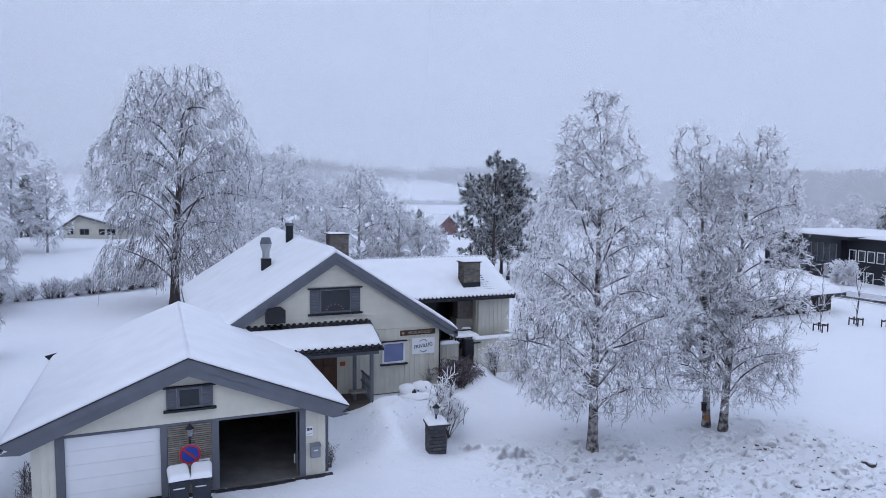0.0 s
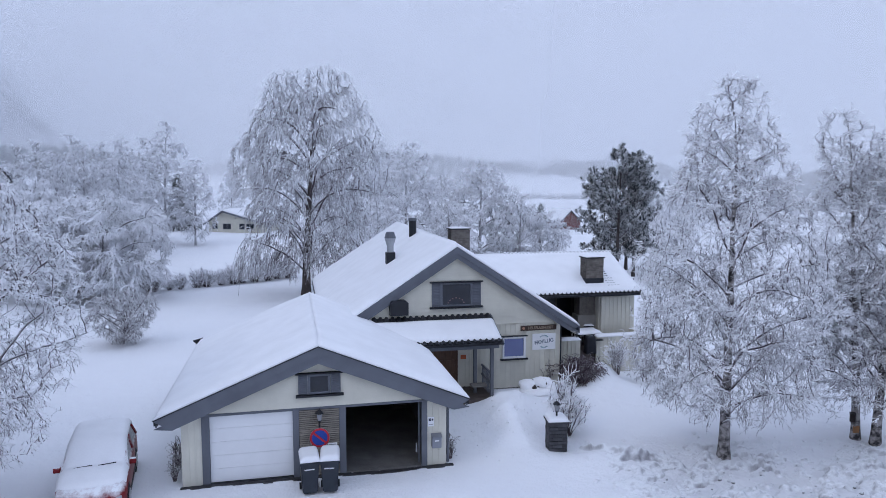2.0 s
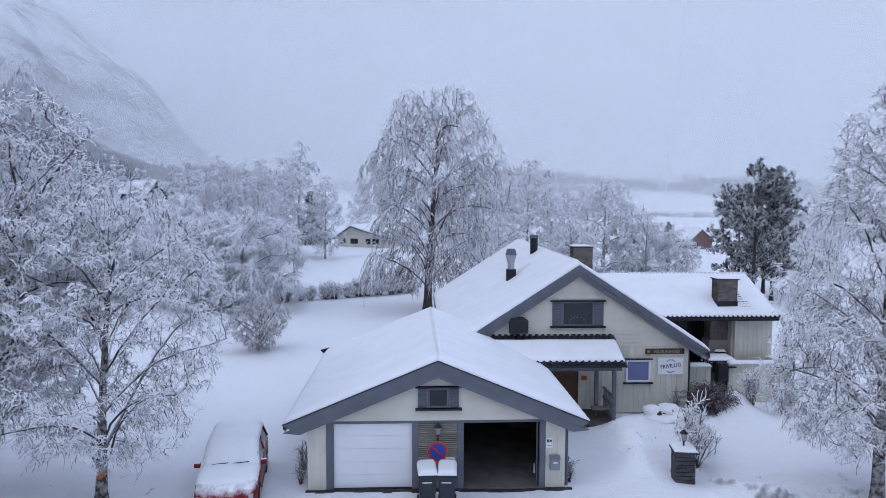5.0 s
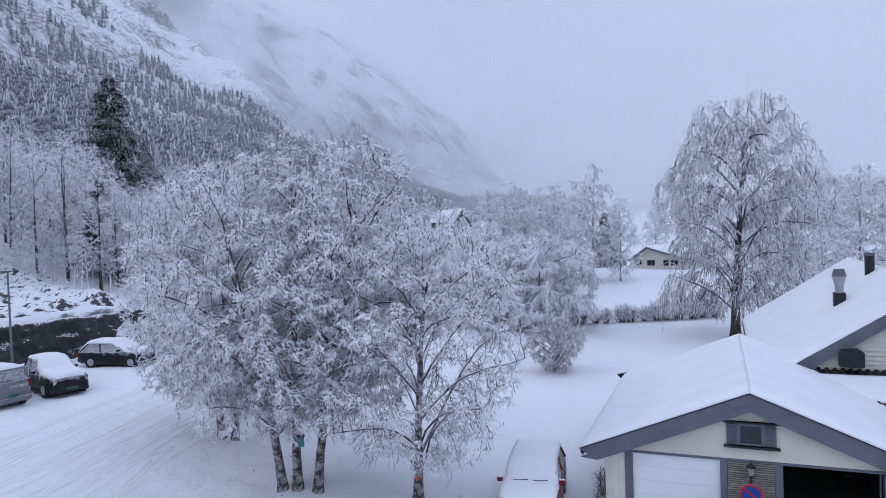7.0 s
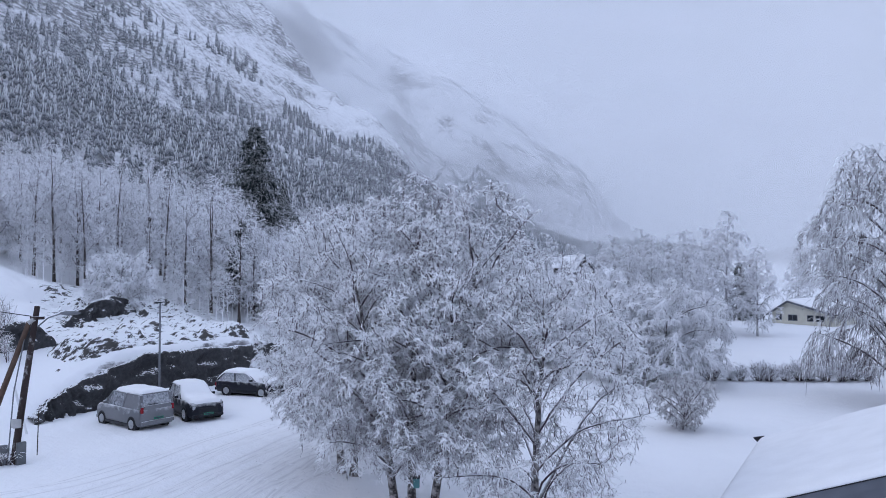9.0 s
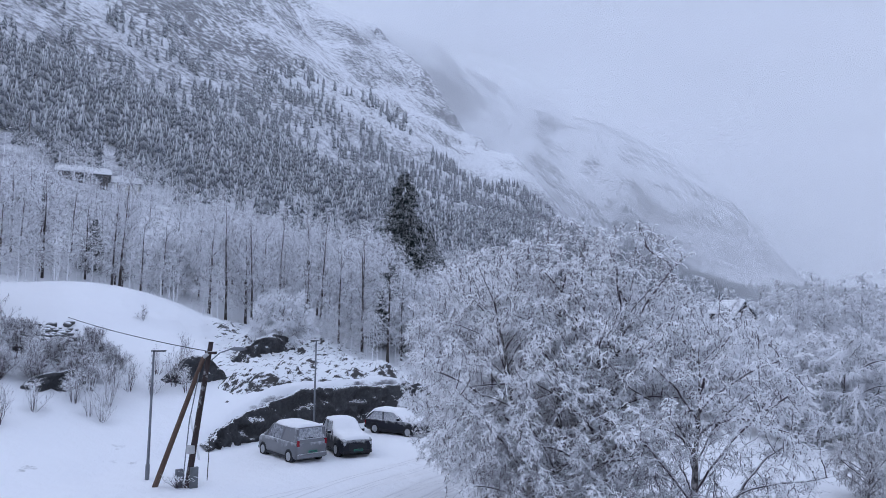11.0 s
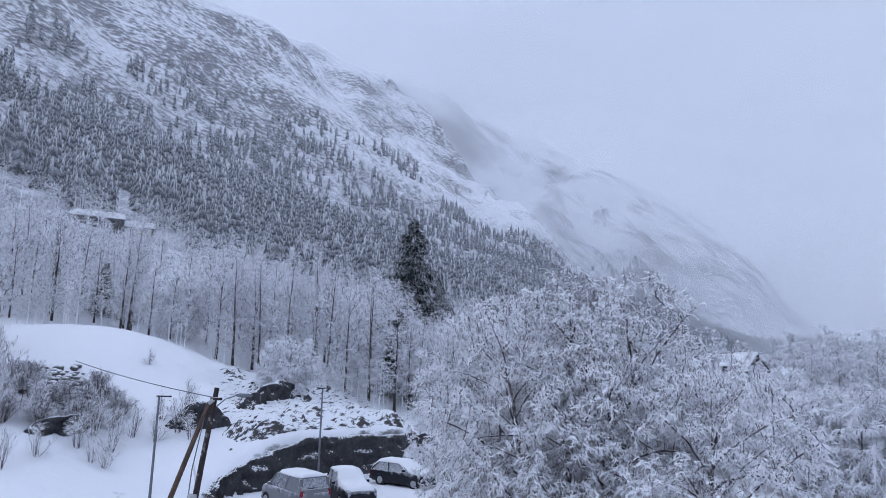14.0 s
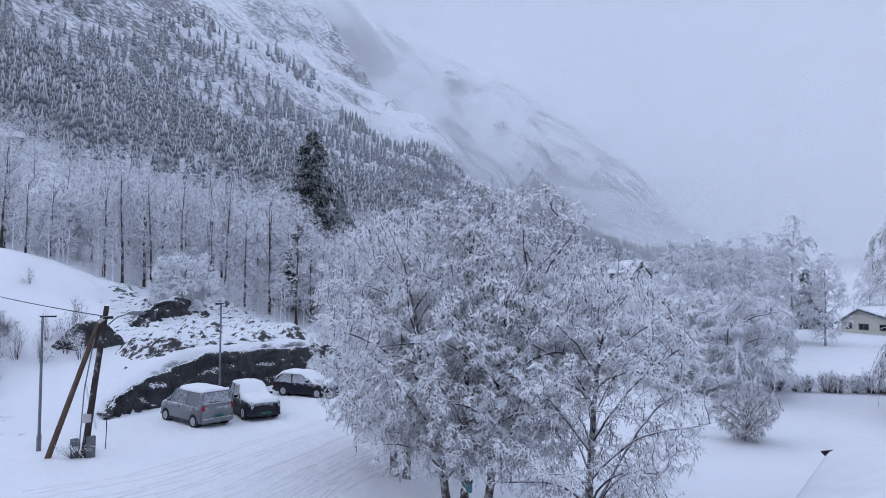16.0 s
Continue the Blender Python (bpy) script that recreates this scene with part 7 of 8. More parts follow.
# ---- vehicles ----
def snow_blanket(name, parent, profile, hw, thick, seed, ny=16, edge=0.18):
    """Snow over a run of (x, z) points; hw gives the half width at each."""
    px = np.array([p[0] for p in profile], float)
    pz = np.array([p[1] for p in profile], float)
    d = np.concatenate([[0], np.cumsum(np.hypot(np.diff(px), np.diff(pz)))])
    n = max(12, int(d[-1] / 0.09))
    t = np.linspace(0, d[-1], n)
    x, z, h = np.interp(t, d, px), np.interp(t, d, pz), np.interp(t, d, hw)
    for _ in range(3):
        z[1:-1] = (z[:-2] + 2 * z[1:-1] + z[2:]) / 4
    V = np.linspace(-1, 1, ny)
    X, Y = np.repeat(x[:, None], ny, 1), h[:, None] * V[None]
    e = np.minimum(np.minimum(t, d[-1] - t)[:, None], (1 - np.abs(V))[None] * h[:, None])
    ro = np.sqrt(np.clip(1 - (1 - np.clip(e / edge, 0, 1)) ** 2, 0, 1))
    crown = -0.05 * V[None] ** 2
    base = z[:, None] + crown
    top = base + thick * (0.12 + 0.88 * ro) + 0.05 * fbm(X * 1.7 + seed, Y * 1.7, seed, 3) * ro
    nv = n * ny
    verts = np.concatenate([np.stack([X.ravel(), Y.ravel(), top.ravel()], 1), np.stack([X.ravel(), Y.ravel(), (base - 0.02).ravel()], 1)])
    i, j = np.meshgrid(np.arange(n - 1), np.arange(ny - 1), indexing="ij")
    a = (i * ny + j).ravel()
    q = np.stack([a, a + ny, a + ny + 1, a + 1], 1)
    ring = [k * ny for k in range(n)] + [(n - 1) * ny + k for k in range(1, ny)] + [k * ny + ny - 1 for k in range(n - 2, -1, -1)] + [k for k in range(ny - 2, 0, -1)]
    r2 = ring[1:] + ring[:1]
    side = np.array([[u, u + nv, w + nv, w] for u, w in zip(ring, r2)])
    quads = np.concatenate([q, q[:, ::-1] + nv, side])
    ob = new(name, fast_mesh(name, verts, quads, [SNOW], smooth=np.ones(len(quads))))
    ob.parent = parent
    return ob


def loft_body(parent, name, mat, sections, label=""):
    """Closed hull from cross sections (x, [(y, z), ...]) with equal point counts, mirrored in y."""
    bm = bmesh.new()
    rings = []
    for x, pts in sections:
        full = [(y, z) for y, z in pts] + [(-y, z) for y, z in reversed(pts)]
        rings.append([bm.verts.new((x, y, z)) for y, z in full])
    for a, b in zip(rings[:-1], rings[1:]):
        for i in range(len(a)):
            k = (i + 1) % len(a)
            bm.faces.new((a[i], a[k], b[k], b[i]))
    bm.faces.new(rings[0])
    bm.faces.new(rings[-1][::-1])
    bmesh.ops.recalc_face_normals(bm, faces=bm.faces[:])
    ob = part(name, bm, mat, parent, label)
    ob.data.polygons.foreach_set("use_smooth", np.ones(len(ob.data.polygons), dtype=bool))
    return ob


def wheel(parent, x, y, r=0.33, w=0.2):
    s = 1 if y > 0 else -1
    bm = bmesh.new()
    cyl_bm(bm, (x, y - s * w, r), (x, y, r), r, seg=24)
    t = part("wheel", bm, RUBBER, parent)
    bm = bmesh.new()
    cyl_bm(bm, (x, y - s * 0.02, r), (x, y + s * 0.012, r), r * 0.66, seg=20)
    rim = part("rim", bm, CHROME, t)
    for k in range(5):
        bm = bmesh.new()
        box_bm(bm, -0.03, 0.03, -0.01, 0.01, 0.05, r * 0.62)
        bmesh.ops.rotate(bm, verts=bm.verts[:], cent=(0, 0, 0), matrix=Matrix.Rotation(k * 2 * math.pi / 5, 3, "Y"))
        bmesh.ops.translate(bm, verts=bm.verts[:], vec=(x, y + s * 0.02, r))
        part("spoke", bm, CHROME, t)
    return t


PLATE_G = material("green_number_plate", (0.03, 0.22, 0.14), 0.5, bump=0)
LAMP_R = material("tail_lamp_red", (0.30, 0.02, 0.03), 0.25, bump=0)
LAMP_W = material("headlamp_glass", (0.45, 0.46, 0.5), 0.15, bump=0)
SNOWGLASS = snowy("snow_dusted_glass", (0.09, 0.10, 0.12), -0.15, 0.75, 1.5, 9.0, snow=(0.7, 0.72, 0.76), rough=0.35)
STREAK = lambda name, c: snowy(name, c, 0.25, 1.15, 1.5, 3.0, rough=0.4, dark=0.85)


def make_car(m, label, L, W, H, roof_x, hood, belt, wheels, paint, tail, plate, category="car", bed=None, r=0.33):
    """roof_x: windscreen foot, roof front, roof rear, rear foot (x). hood: height at nose and at the windscreen."""
    C = thing(category if category == "car" else category, m, label, category)
    xf, xr, w2 = L / 2, -L / 2, W / 2
    ws, rf, rr, rb = roof_x
    def sec(x, wid, top, low=0.24):
        return (x, [(wid * 0.90, low), (wid, low + 0.14), (wid, (low + top) / 2), (wid * 0.985, top - 0.10), (wid * 0.90, top)])
    tail_h = belt + 0.02
    secs = [sec(xr, w2 * 0.90, tail_h - 0.03, 0.34), sec(xr + 0.12, w2 * 0.98, tail_h, 0.28), sec(rb, w2, belt), sec(0, w2, belt), sec(ws, w2, hood[1]), sec(ws + (xf - ws) * 0.5, w2 * 0.99, (hood[0] + hood[1]) / 2 + 0.03),
            sec(xf - 0.22, w2 * 0.95, hood[0]), sec(xf - 0.05, w2 * 0.84, hood[0] - 0.14, 0.28), sec(xf, w2 * 0.70, hood[0] - 0.26, 0.32)]
    body = loft_body(C, "body", paint, secs)
    # cabin glass and roof
    bm = bmesh.new()
    lo = [(rb, w2 * 0.94, belt - 0.03), (ws, w2 * 0.92, hood[1] - 0.04)]
    tw = 0.88 if tail == "van" else 0.74
    hi = [(rr, w2 * tw, H - 0.05), (rf, w2 * (tw - 0.01), H - 0.05)]
    v = [bm.verts.new((lo[0][0], lo[0][1], lo[0][2])), bm.verts.new((lo[1][0], lo[1][1], lo[1][2])), bm.verts.new((lo[1][0], -lo[1][1], lo[1][2])), bm.verts.new((lo[0][0], -lo[0][1], lo[0][2])),
         bm.verts.new(hi[0]), bm.verts.new(hi[1]), bm.verts.new((hi[1][0], -hi[1][1], hi[1][2])), bm.verts.new((hi[0][0], -hi[0][1], hi[0][2]))]
    for f in ((3, 2, 1, 0), (4, 5, 6, 7), (0, 1, 5, 4), (2, 3, 7, 6), (1, 2, 6, 5), (3, 0, 4, 7)):
        bm.faces.new([v[i] for i in f])
    bmesh.ops.recalc_face_normals(bm, faces=bm.faces[:])
    part("cabin_glass", bm, SNOWGLASS, C)
    loft_body(C, "roof", paint, [(rr - 0.03, [(w2 * 0.5, H - 0.07), (w2 * (tw + 0.04), H - 0.07), (w2 * (tw + 0.02), H - 0.02), (w2 * 0.5, H)]), (rf + 0.03, [(w2 * 0.5, H - 0.07), (w2 * (tw + 0.03), H - 0.07), (w2 * (tw + 0.01), H - 0.02), (w2 * 0.5, H)])])
    for sgn in (1, -1):
        for (x0, z0, y0), (x1, z1, y1) in (((ws, hood[1] - 0.02, w2 * 0.93), (rf, H - 0.05, w2 * (tw + 0.01))), ((rb, belt - 0.02, w2 * 0.95), (rr, H - 0.05, w2 * (tw + 0.02))), (((ws + rb) / 2 - 0.1, belt - 0.02, w2 * 0.95), ((rf + rr) / 2 - 0.1, H - 0.05, w2 * (tw + 0.02)))):
            bm = bmesh.new()
            cyl_bm(bm, (x0, sgn * y0, z0), (x1, sgn * y1, z1), 0.05, 0.045, 6)
            part("pillar", bm, paint, C)
        # mirrors, door handles, sill
        box_part("wing_mirror", C, paint, ws - 0.35, ws - 0.2, sgn * (w2 + 0.07) - 0.09, sgn * (w2 + 0.07) + 0.09, belt + 0.02, belt + 0.17, 0.03)
        box_part("door_handle", C, DARK, -0.1, 0.08, sgn * (w2 + 0.005) - 0.012, sgn * (w2 + 0.005) + 0.012, belt - 0.2, belt - 0.17)
        box_part("sill", C, DARK, xr + 0.9, xf - 0.95, sgn * w2 * 0.97 - 0.03, sgn * w2 * 0.97 + 0.03, 0.2, 0.32, 0.01)
        for wx in wheels:
            bm = bmesh.new()
            cyl_bm(bm, (wx, sgn * (w2 - 0.25), r), (wx, sgn * (w2 + 0.006), r), r * 1.16, seg=24)
            part("wheel_arch", bm, DARK, C)
            wheel(C, wx, sgn * (w2 + 0.012), r)
        box_part("headlamp", C, LAMP_W, xf - 0.26, xf - 0.025, sgn * w2 * 0.70 - 0.15, sgn * w2 * 0.70 + 0.15, hood[0] - 0.34, hood[0] - 0.17, 0.04)
        zt = belt + 0.02 if tail == "van" else belt - 0.22
        box_part("tail_lamp", C, LAMP_R, xr - 0.01, xr + 0.12, sgn * w2 * 0.88 - 0.06, sgn * w2 * 0.88 + 0.06, zt - 0.22, zt + 0.06, 0.02)
    # nose and tail
    if tail == "hatch":
        box_part("lower_intake", C, DARK, xf - 0.05, xf + 0.046, -w2 * 0.5, w2 * 0.5, 0.27, 0.36, 0.02)
        for sgn in (1, -1):
            bm = bmesh.new()
            cyl_bm(bm, (xf - 0.12, sgn * w2 * 0.68, 0.40), (xf + 0.045, sgn * w2 * 0.68, 0.40), 0.085, seg=16)
            fog = part("fog_lamp", bm, DARK, C)
            bm = bmesh.new()
            cyl_bm(bm, (xf + 0.04, sgn * w2 * 0.68, 0.40), (xf + 0.052, sgn * w2 * 0.68, 0.40), 0.05, seg=14)
            part("lamp_lens", bm, LAMP_W, fog)
    box_part("grille", C, DARK, xf - 0.09, xf + 0.015, -w2 * 0.55, w2 * 0.55, 0.42, hood[0] - 0.27, 0.02)
    box_part("front_bumper", C, DARK if bed else paint, xf - 0.18, xf + 0.04, -w2 * 0.86, w2 * 0.86, 0.26, 0.42, 0.04)
    box_part("rear_bumper", C, DARK if bed else paint, xr - 0.07, xr + 0.1, -w2 * 0.93, w2 * 0.93, 0.32, 0.52, 0.04)
    for x, zp in ((xf + 0.045, 0.44), (xr - 0.075, 0.62 if tail == "van" else 0.6)):
        pl = box_part("number_plate", C, plate, min(x, x - 0.01), max(x, x + 0.01), -0.26, 0.26, zp - 0.055, zp + 0.055)
        box_part("plate_bar", pl, INK, min(x, x - 0.013), max(x, x + 0.013), -0.2, 0.2, zp - 0.025, zp + 0.025)
    if tail == "van":
        for sgn in (1, -1):
            box_part("rear_post", C, paint, rr - 0.10, rr + 0.02, sgn * w2 * 0.84 - 0.1, sgn * w2 * 0.84 + 0.06, belt - 0.1, H - 0.06, 0.02)
            bm = bmesh.new()
            q = [(rb + 0.04, w2 * 0.955, belt - 0.04), (-0.55, w2 * 0.955, belt - 0.04), (-0.55, w2 * 0.895, H - 0.06), (rr, w2 * 0.895, H - 0.06)]
            v = [bm.verts.new((a, sgn * b, c)) for a, b, c in q] + [bm.verts.new((a, sgn * (b - 0.05), c)) for a, b, c in q]
            for f in ((0, 1, 2, 3), (7, 6, 5, 4), (0, 4, 5, 1), (1, 5, 6, 2), (2, 6, 7, 3), (3, 7, 4, 0)):
                bm.faces.new([v[i] for i in f])
            bmesh.ops.recalc_face_normals(bm, faces=bm.faces[:])
            part("side_panel", bm, paint, C)
        box_part("rear_door_panel", C, paint, xr - 0.005, xr + 0.08, -w2 * 0.78, w2 * 0.78, belt - 0.06, belt + 0.14, 0.02)
        box_part("rear_wiper", C, DARK, xr + 0.04, xr + 0.07, -0.05, 0.4, belt + 0.17, belt + 0.2)
        box_part("side_strip", C, DARK, xr + 1.0, xf - 1.0, -w2 - 0.012, -w2 + 0.01, 0.42, 0.5)
    if bed:
        box_part("bed_floor", C, DARK, xr + 0.1, rb - 0.1, -w2 * 0.86, w2 * 0.86, belt - 0.1, belt - 0.02)
        snow_blanket("bed_snow", C, [(xr + 0.08, belt), (rb - 0.08, belt)], (w2 * 0.86, w2 * 0.86), 0.14, 5)
        for sgn in (1, -1):
            bm = bmesh.new()
            cyl_bm(bm, (xr + 0.2, sgn * w2 * 0.88, belt + 0.12), (rb, sgn * w2 * 0.86, belt + 0.14), 0.03, seg=8)
            part("bed_rail", bm, CHROME, C)
    # snow
    if not bed and tail == "hatch":
        snow_blanket("roof_snow", C, [(rb - 0.15, belt + 0.02), (rb + 0.02, belt + 0.15), (rr, H - 0.02), (rf, H - 0.02), (ws - 0.06, hood[1] + 0.01), (ws + 0.06, hood[1] + 0.0), (ws + 0.14, hood[1] + 0.07), (xf - 0.5, hood[0] + 0.06), (xf - 0.36, hood[0] - 0.01)], [w2 * 0.8, w2 * 0.88, w2 * 0.87, w2 * 0.87, w2 * 0.96, w2 * 1.0, w2 * 0.99, w2 * 0.96, w2 * 0.80], 0.12, 3, 18)
    elif bed:
        snow_blanket("cab_snow", C, [(rr - 0.05, H - 0.02), (rf, H - 0.02), (ws + 0.05, hood[1] + 0.03), (xf - 0.4, hood[0] + 0.03), (xf - 0.14, hood[0] - 0.04)], [w2 * 0.76, w2 * 0.78, w2 * 0.92, w2 * 0.92, w2 * 0.74], 0.14, 3, 18)
    else:
        snow_blanket("roof_snow", C, [(rr - 0.02, H), (0, H + 0.02), (rf + 0.05, H)], [w2 * 0.76, w2 * 0.8, w2 * 0.74], 0.14, 3, 18)
        snow_blanket("hood_snow", C, [(ws - 0.2, hood[1] + 0.14), (ws + 0.05, hood[1] + 0.02), (xf - 0.4, hood[0] + 0.02), (xf - 0.16, hood[0] - 0.05)], [w2 * 0.85, w2 * 0.88, w2 * 0.88, w2 * 0.7], 0.1, 4, 14)
    return C


def wiper(car, x, z, w2):
    for y0, y1 in ((0.1, 0.55), (-0.5, -0.05)):
        bm = bmesh.new()
        cyl_bm(bm, (x, y0, z), (x - 0.03, y1, z + 0.015), 0.014, seg=6)
        part("wiper", bm, DARK, car)


PAINT_RED = snowy("red_car_paint", (0.20, 0.016, 0.02), 0.30, 0.9, 1.3, 4.0, rough=0.4, dark=0.85)
PAINT_GREY = STREAK("grey_van_paint", (0.20, 0.205, 0.22))
PAINT_BLACK = STREAK("black_car_paint", (0.018, 0.020, 0.028))


def at_ground(x, y, turn, sink=0.03):
    return pose(x, y, gz(x, y) - sink, 0, 0, turn)


rc = make_car(at_ground(-8.55, 19.74, -73.7), "red hatchback deep under snow beside the garage", 4.35, 1.78, 1.58, (0.95, 0.1, -1.65, -2.02), (0.86, 1.02), 0.98, (1.36, -1.3), PAINT_RED, "hatch", WHITE)
wiper(rc, 0.98, 1.17, 0.9)
make_car(at_ground(-35.2, 16.35, 185.0), "grey delivery van with snow on its roof in the car park", 4.4, 1.86, 1.84, (1.25, 0.45, -1.92, -2.10), (0.98, 1.12), 1.12, (1.4, -1.4), PAINT_GREY, "van", PLATE_G, "van")
make_car(at_ground(-35.3, 19.55, -9.0), "black pickup truck with snow on bonnet and roof", 5.2, 1.88, 1.74, (0.95, 0.35, -0.85, -0.98), (1.02, 1.10), 1.08, (1.65, -1.5), PAINT_BLACK, "pickup", PLATE_G, "pickup truck", bed=True, r=0.37)
make_car(at_ground(-38.6, 25.7, 20.0), "dark estate car with snow on its roof by the rock", 4.5, 1.82, 1.55, (0.9, 0.1, -1.6, -2.1), (0.86, 1.0), 0.98, (1.35, -1.35), PAINT_BLACK, "hatch", WHITE)

# ---- poles, lamps and wires ----
POLE = snowy("creosoted_pole", (0.055, 0.040, 0.038), 0.1, 0.9, 1.6, 3.0)
GALV = material("galvanised_steel", (0.20, 0.21, 0.23), 0.5, 0.5, dark=0.8, scale=4, fine=40, bump=0.05)


def tube_part(name, parent, mat, pts, r0, r1=None, sides=8, label=""):
    pts = np.array(pts, float)[None]
    K = pts.shape[1]
    rad = np.linspace(r0, r0 if r1 is None else r1, K)[None]
    ob = new(name, tube_mesh(name, [(pts, rad, sides, 0, True)], [mat]))
    ob.parent = parent
    if label:
        tagged(ob, label)
    return ob


def utility_pole():
    x, y = -31.65, 9.75
    P = thing("utility_pole", at_ground(x, y, 0, 0.3), "dark wooden utility pole with a slanting stay pole", "utility pole")
    tube_part("pole", P, POLE, [(0, 0, 0), (0.12, 0.35, 3.4), (0.25, 0.72, 6.75)], 0.15, 0.11, 12)
    tube_part("stay_pole", P, material("brown_stay_wood", (0.13, 0.085, 0.065), 0.85, dark=0.6, bump=0.3), [(-1.1, -1.15, 0.0), (0.17, 0.45, 6.1)], 0.13, 0.10, 12)
    box_part("crossarm", P, POLE, -0.05, 0.55, 0.55, 0.9, 6.2, 6.32)
    bm = bmesh.new()
    cyl_bm(bm, (0.2, 0.4, 6.05), (0.28, 0.62, 6.22), 0.09, seg=10)
    part("insulator", bm, material("porcelain", (0.5, 0.5, 0.5), 0.3, bump=0), P)
    tube_part("lamp_arm", P, GALV, [(0.26, 0.75, 5.9), (0.4, 1.1, 6.25), (0.55, 1.5, 6.4)], 0.03)
    bm = bmesh.new()
    bmesh.ops.create_uvsphere(bm, u_segments=14, v_segments=8, radius=1, matrix=Matrix.Translation((0.68, 1.85, 6.42)) @ Matrix.Rotation(radians(70), 4, "Z") @ Matrix.Diagonal((0.42, 0.15, 0.09, 1)))
    part("lamp_head", bm, GALV, P, smooth=True)
    box_part("cable_cabinet", P, GALV, -0.30, -0.12, -0.45, -0.15, 0.25, 1.1, 0.02)
    box_part("cable_cabinet", P, material("pale_cabinet", (0.15, 0.16, 0.17), 0.6), 0.12, 0.3, 0.05, 0.40, 0.25, 1.2, 0.02)
    box_part("meter_box", P, material("snowy_box", (0.5, 0.5, 0.5), 0.7), -0.02, 0.3, -0.1, 0.2, 1.8, 2.15, 0.03)
    tube_part("conduit", P, GALV, [(-0.05, -0.18, 0.3), (0.0, -0.02, 3.2), (0.1, 0.3, 5.4)], 0.025)
    grass = make_shrub("dry_grass", 111, 40, 0.7, 0.8, at_ground(x - 0.2, y - 0.3, 0), "dry snowy grass round the pole's foot", twig_r=0.008, l2=3, fine=2, category="grass")
    # service wire up the slope
    a, b = Vector((x + 0.25, y + 0.7, gz(x, y) + 6.0)), Vector((-79.6, 6.2, 11.2))
    W = thing("overhead_wire", Matrix.Translation(a), "thin black service wire running up the slope", "wire")
    pts = []
    for k in range(25):
        t = k / 24
        p = (b - a) * t
        pts.append((p.x, p.y, p.z - 2.4 * t * (1 - t)))
    tube_part("wire", W, DARK, pts, 0.022, sides=5)


utility_pole()


def street_lamp(x, y, top, group, turn):
    z = gz(x, y) - 0.2
    P = thing("street_lamp", pose(x, y, z, 0, 0, turn), "slim grey street lamp with a flat head", "street lamp", group)
    tube_part("post", P, GALV, [(0, 0, 0), (0, 0, (top - z) * 0.4), (0, 0, top - z)], 0.075, 0.045, 10)
    bm = bmesh.new()
    cyl_bm(bm, (0, 0, 0), (0, 0, 0.9), 0.1, seg=12)
    part("base_sleeve", bm, GALV, P)
    box_part("lamp_head", P, DARK, -0.10, 0.55, -0.11, 0.11, top - z, top - z + 0.07, 0.02)
    snow_slab("head_snow", [(-0.1, -0.11, top - z + 0.07), (0.55, -0.11, top - z + 0.07), (0.55, 0.11, top - z + 0.07), (-0.1, 0.11, top - z + 0.07)], 8, 5, 0.05, P, 3, 0.06)


street_lamp(-34.2, 8.7, 7.2, "street lamps of the car park", 60)
street_lamp(-36.5, 18.35, 7.5, "street lamps of the car park", 180)


def marker(x, y, h, lean, mat, r, label):
    P = thing("marker_post", at_ground(x, y, 0, 0.1), label, "post")
    tube_part("rod", P, mat, [(0, 0, 0), (lean[0] / 2, lean[1] / 2, h / 2), (lean[0], lean[1], h)], r)


marker(-32.4, 10.9, 2.0, (0.05, 0.02), DARKBARK, 0.02, "thin snow marker rod at the car park's edge")
marker(-37.0, 12.0, 2.4, (-0.35, -0.5), WHITE, 0.06, "pale leaning pipe at the end of the rock")


def tyre_tracks():
    """Ruts in the snow of the car park: a pressed groove between two low ridges each."""
    rng = np.random.default_rng(33)
    press = material("pressed_snow", (0.80, 0.81, 0.84), 0.7, dark=0.85, scale=1.5, fine=14, bump=0.4)
    for k in range(13):
        V, Q, I, n = [], [], [], 0
        x0, bend, tilt = -23.6 - 0.42 * k + 1.6 * rng.random(), 0.3 + 1.2 * rng.random(), -0.22 - 0.28 * rng.random()
        y0, y1 = 4 + 5 * rng.random(), 22 + 5 * rng.random()
        for off in (0.0, 1.5):
            y = np.linspace(y0, y1, 70)
            x = x0 + off + tilt * (y - 14) - 0.10 * bend * np.maximum(0, 13 - y) ** 1.5 + 0.1 * np.sin(y * 0.9 + k)
            tx, ty = np.gradient(x), np.gradient(y)
            ln = np.hypot(tx, ty)
            sx, sy = ty / ln, -tx / ln
            h = 0.004 + 0.045 * rng.random(70)
            prof = ((-0.20, -0.03, 0), (-0.11, 1.0, 0), (-0.06, 0.006, 1), (0.06, 0.006, 1), (0.10, 0.9, 0), (0.18, -0.03, 0))
            rows = []
            for u, w, flag in prof:
                px, py = x + sx * u, y + sy * u
                z = ground_z(px, py) + (w if abs(w) < 0.1 else h * w)
                rows.append(np.stack([px, py, z], 1))
            V.append(np.stack(rows, 1).reshape(-1, 3))
            a, b = np.meshgrid(np.arange(69), np.arange(5), indexing="ij")
            q = (n + a * 6 + b).ravel()
            Q.append(np.stack([q, q + 1, q + 7, q + 6], 1))
            I.append((b == 2).ravel().astype(int))
            n += 70 * 6
        ob = new("tyre_rut", fast_mesh("tyre_rut", np.concatenate(V), np.concatenate(Q), [SNOW, press], np.concatenate(I), np.ones(sum(len(q) for q in Q))))
        tagged(ob, "pair of curving tyre ruts pressed into the car park's snow", "tracks", "ruts in the car park", kind="structure")


tyre_tracks()

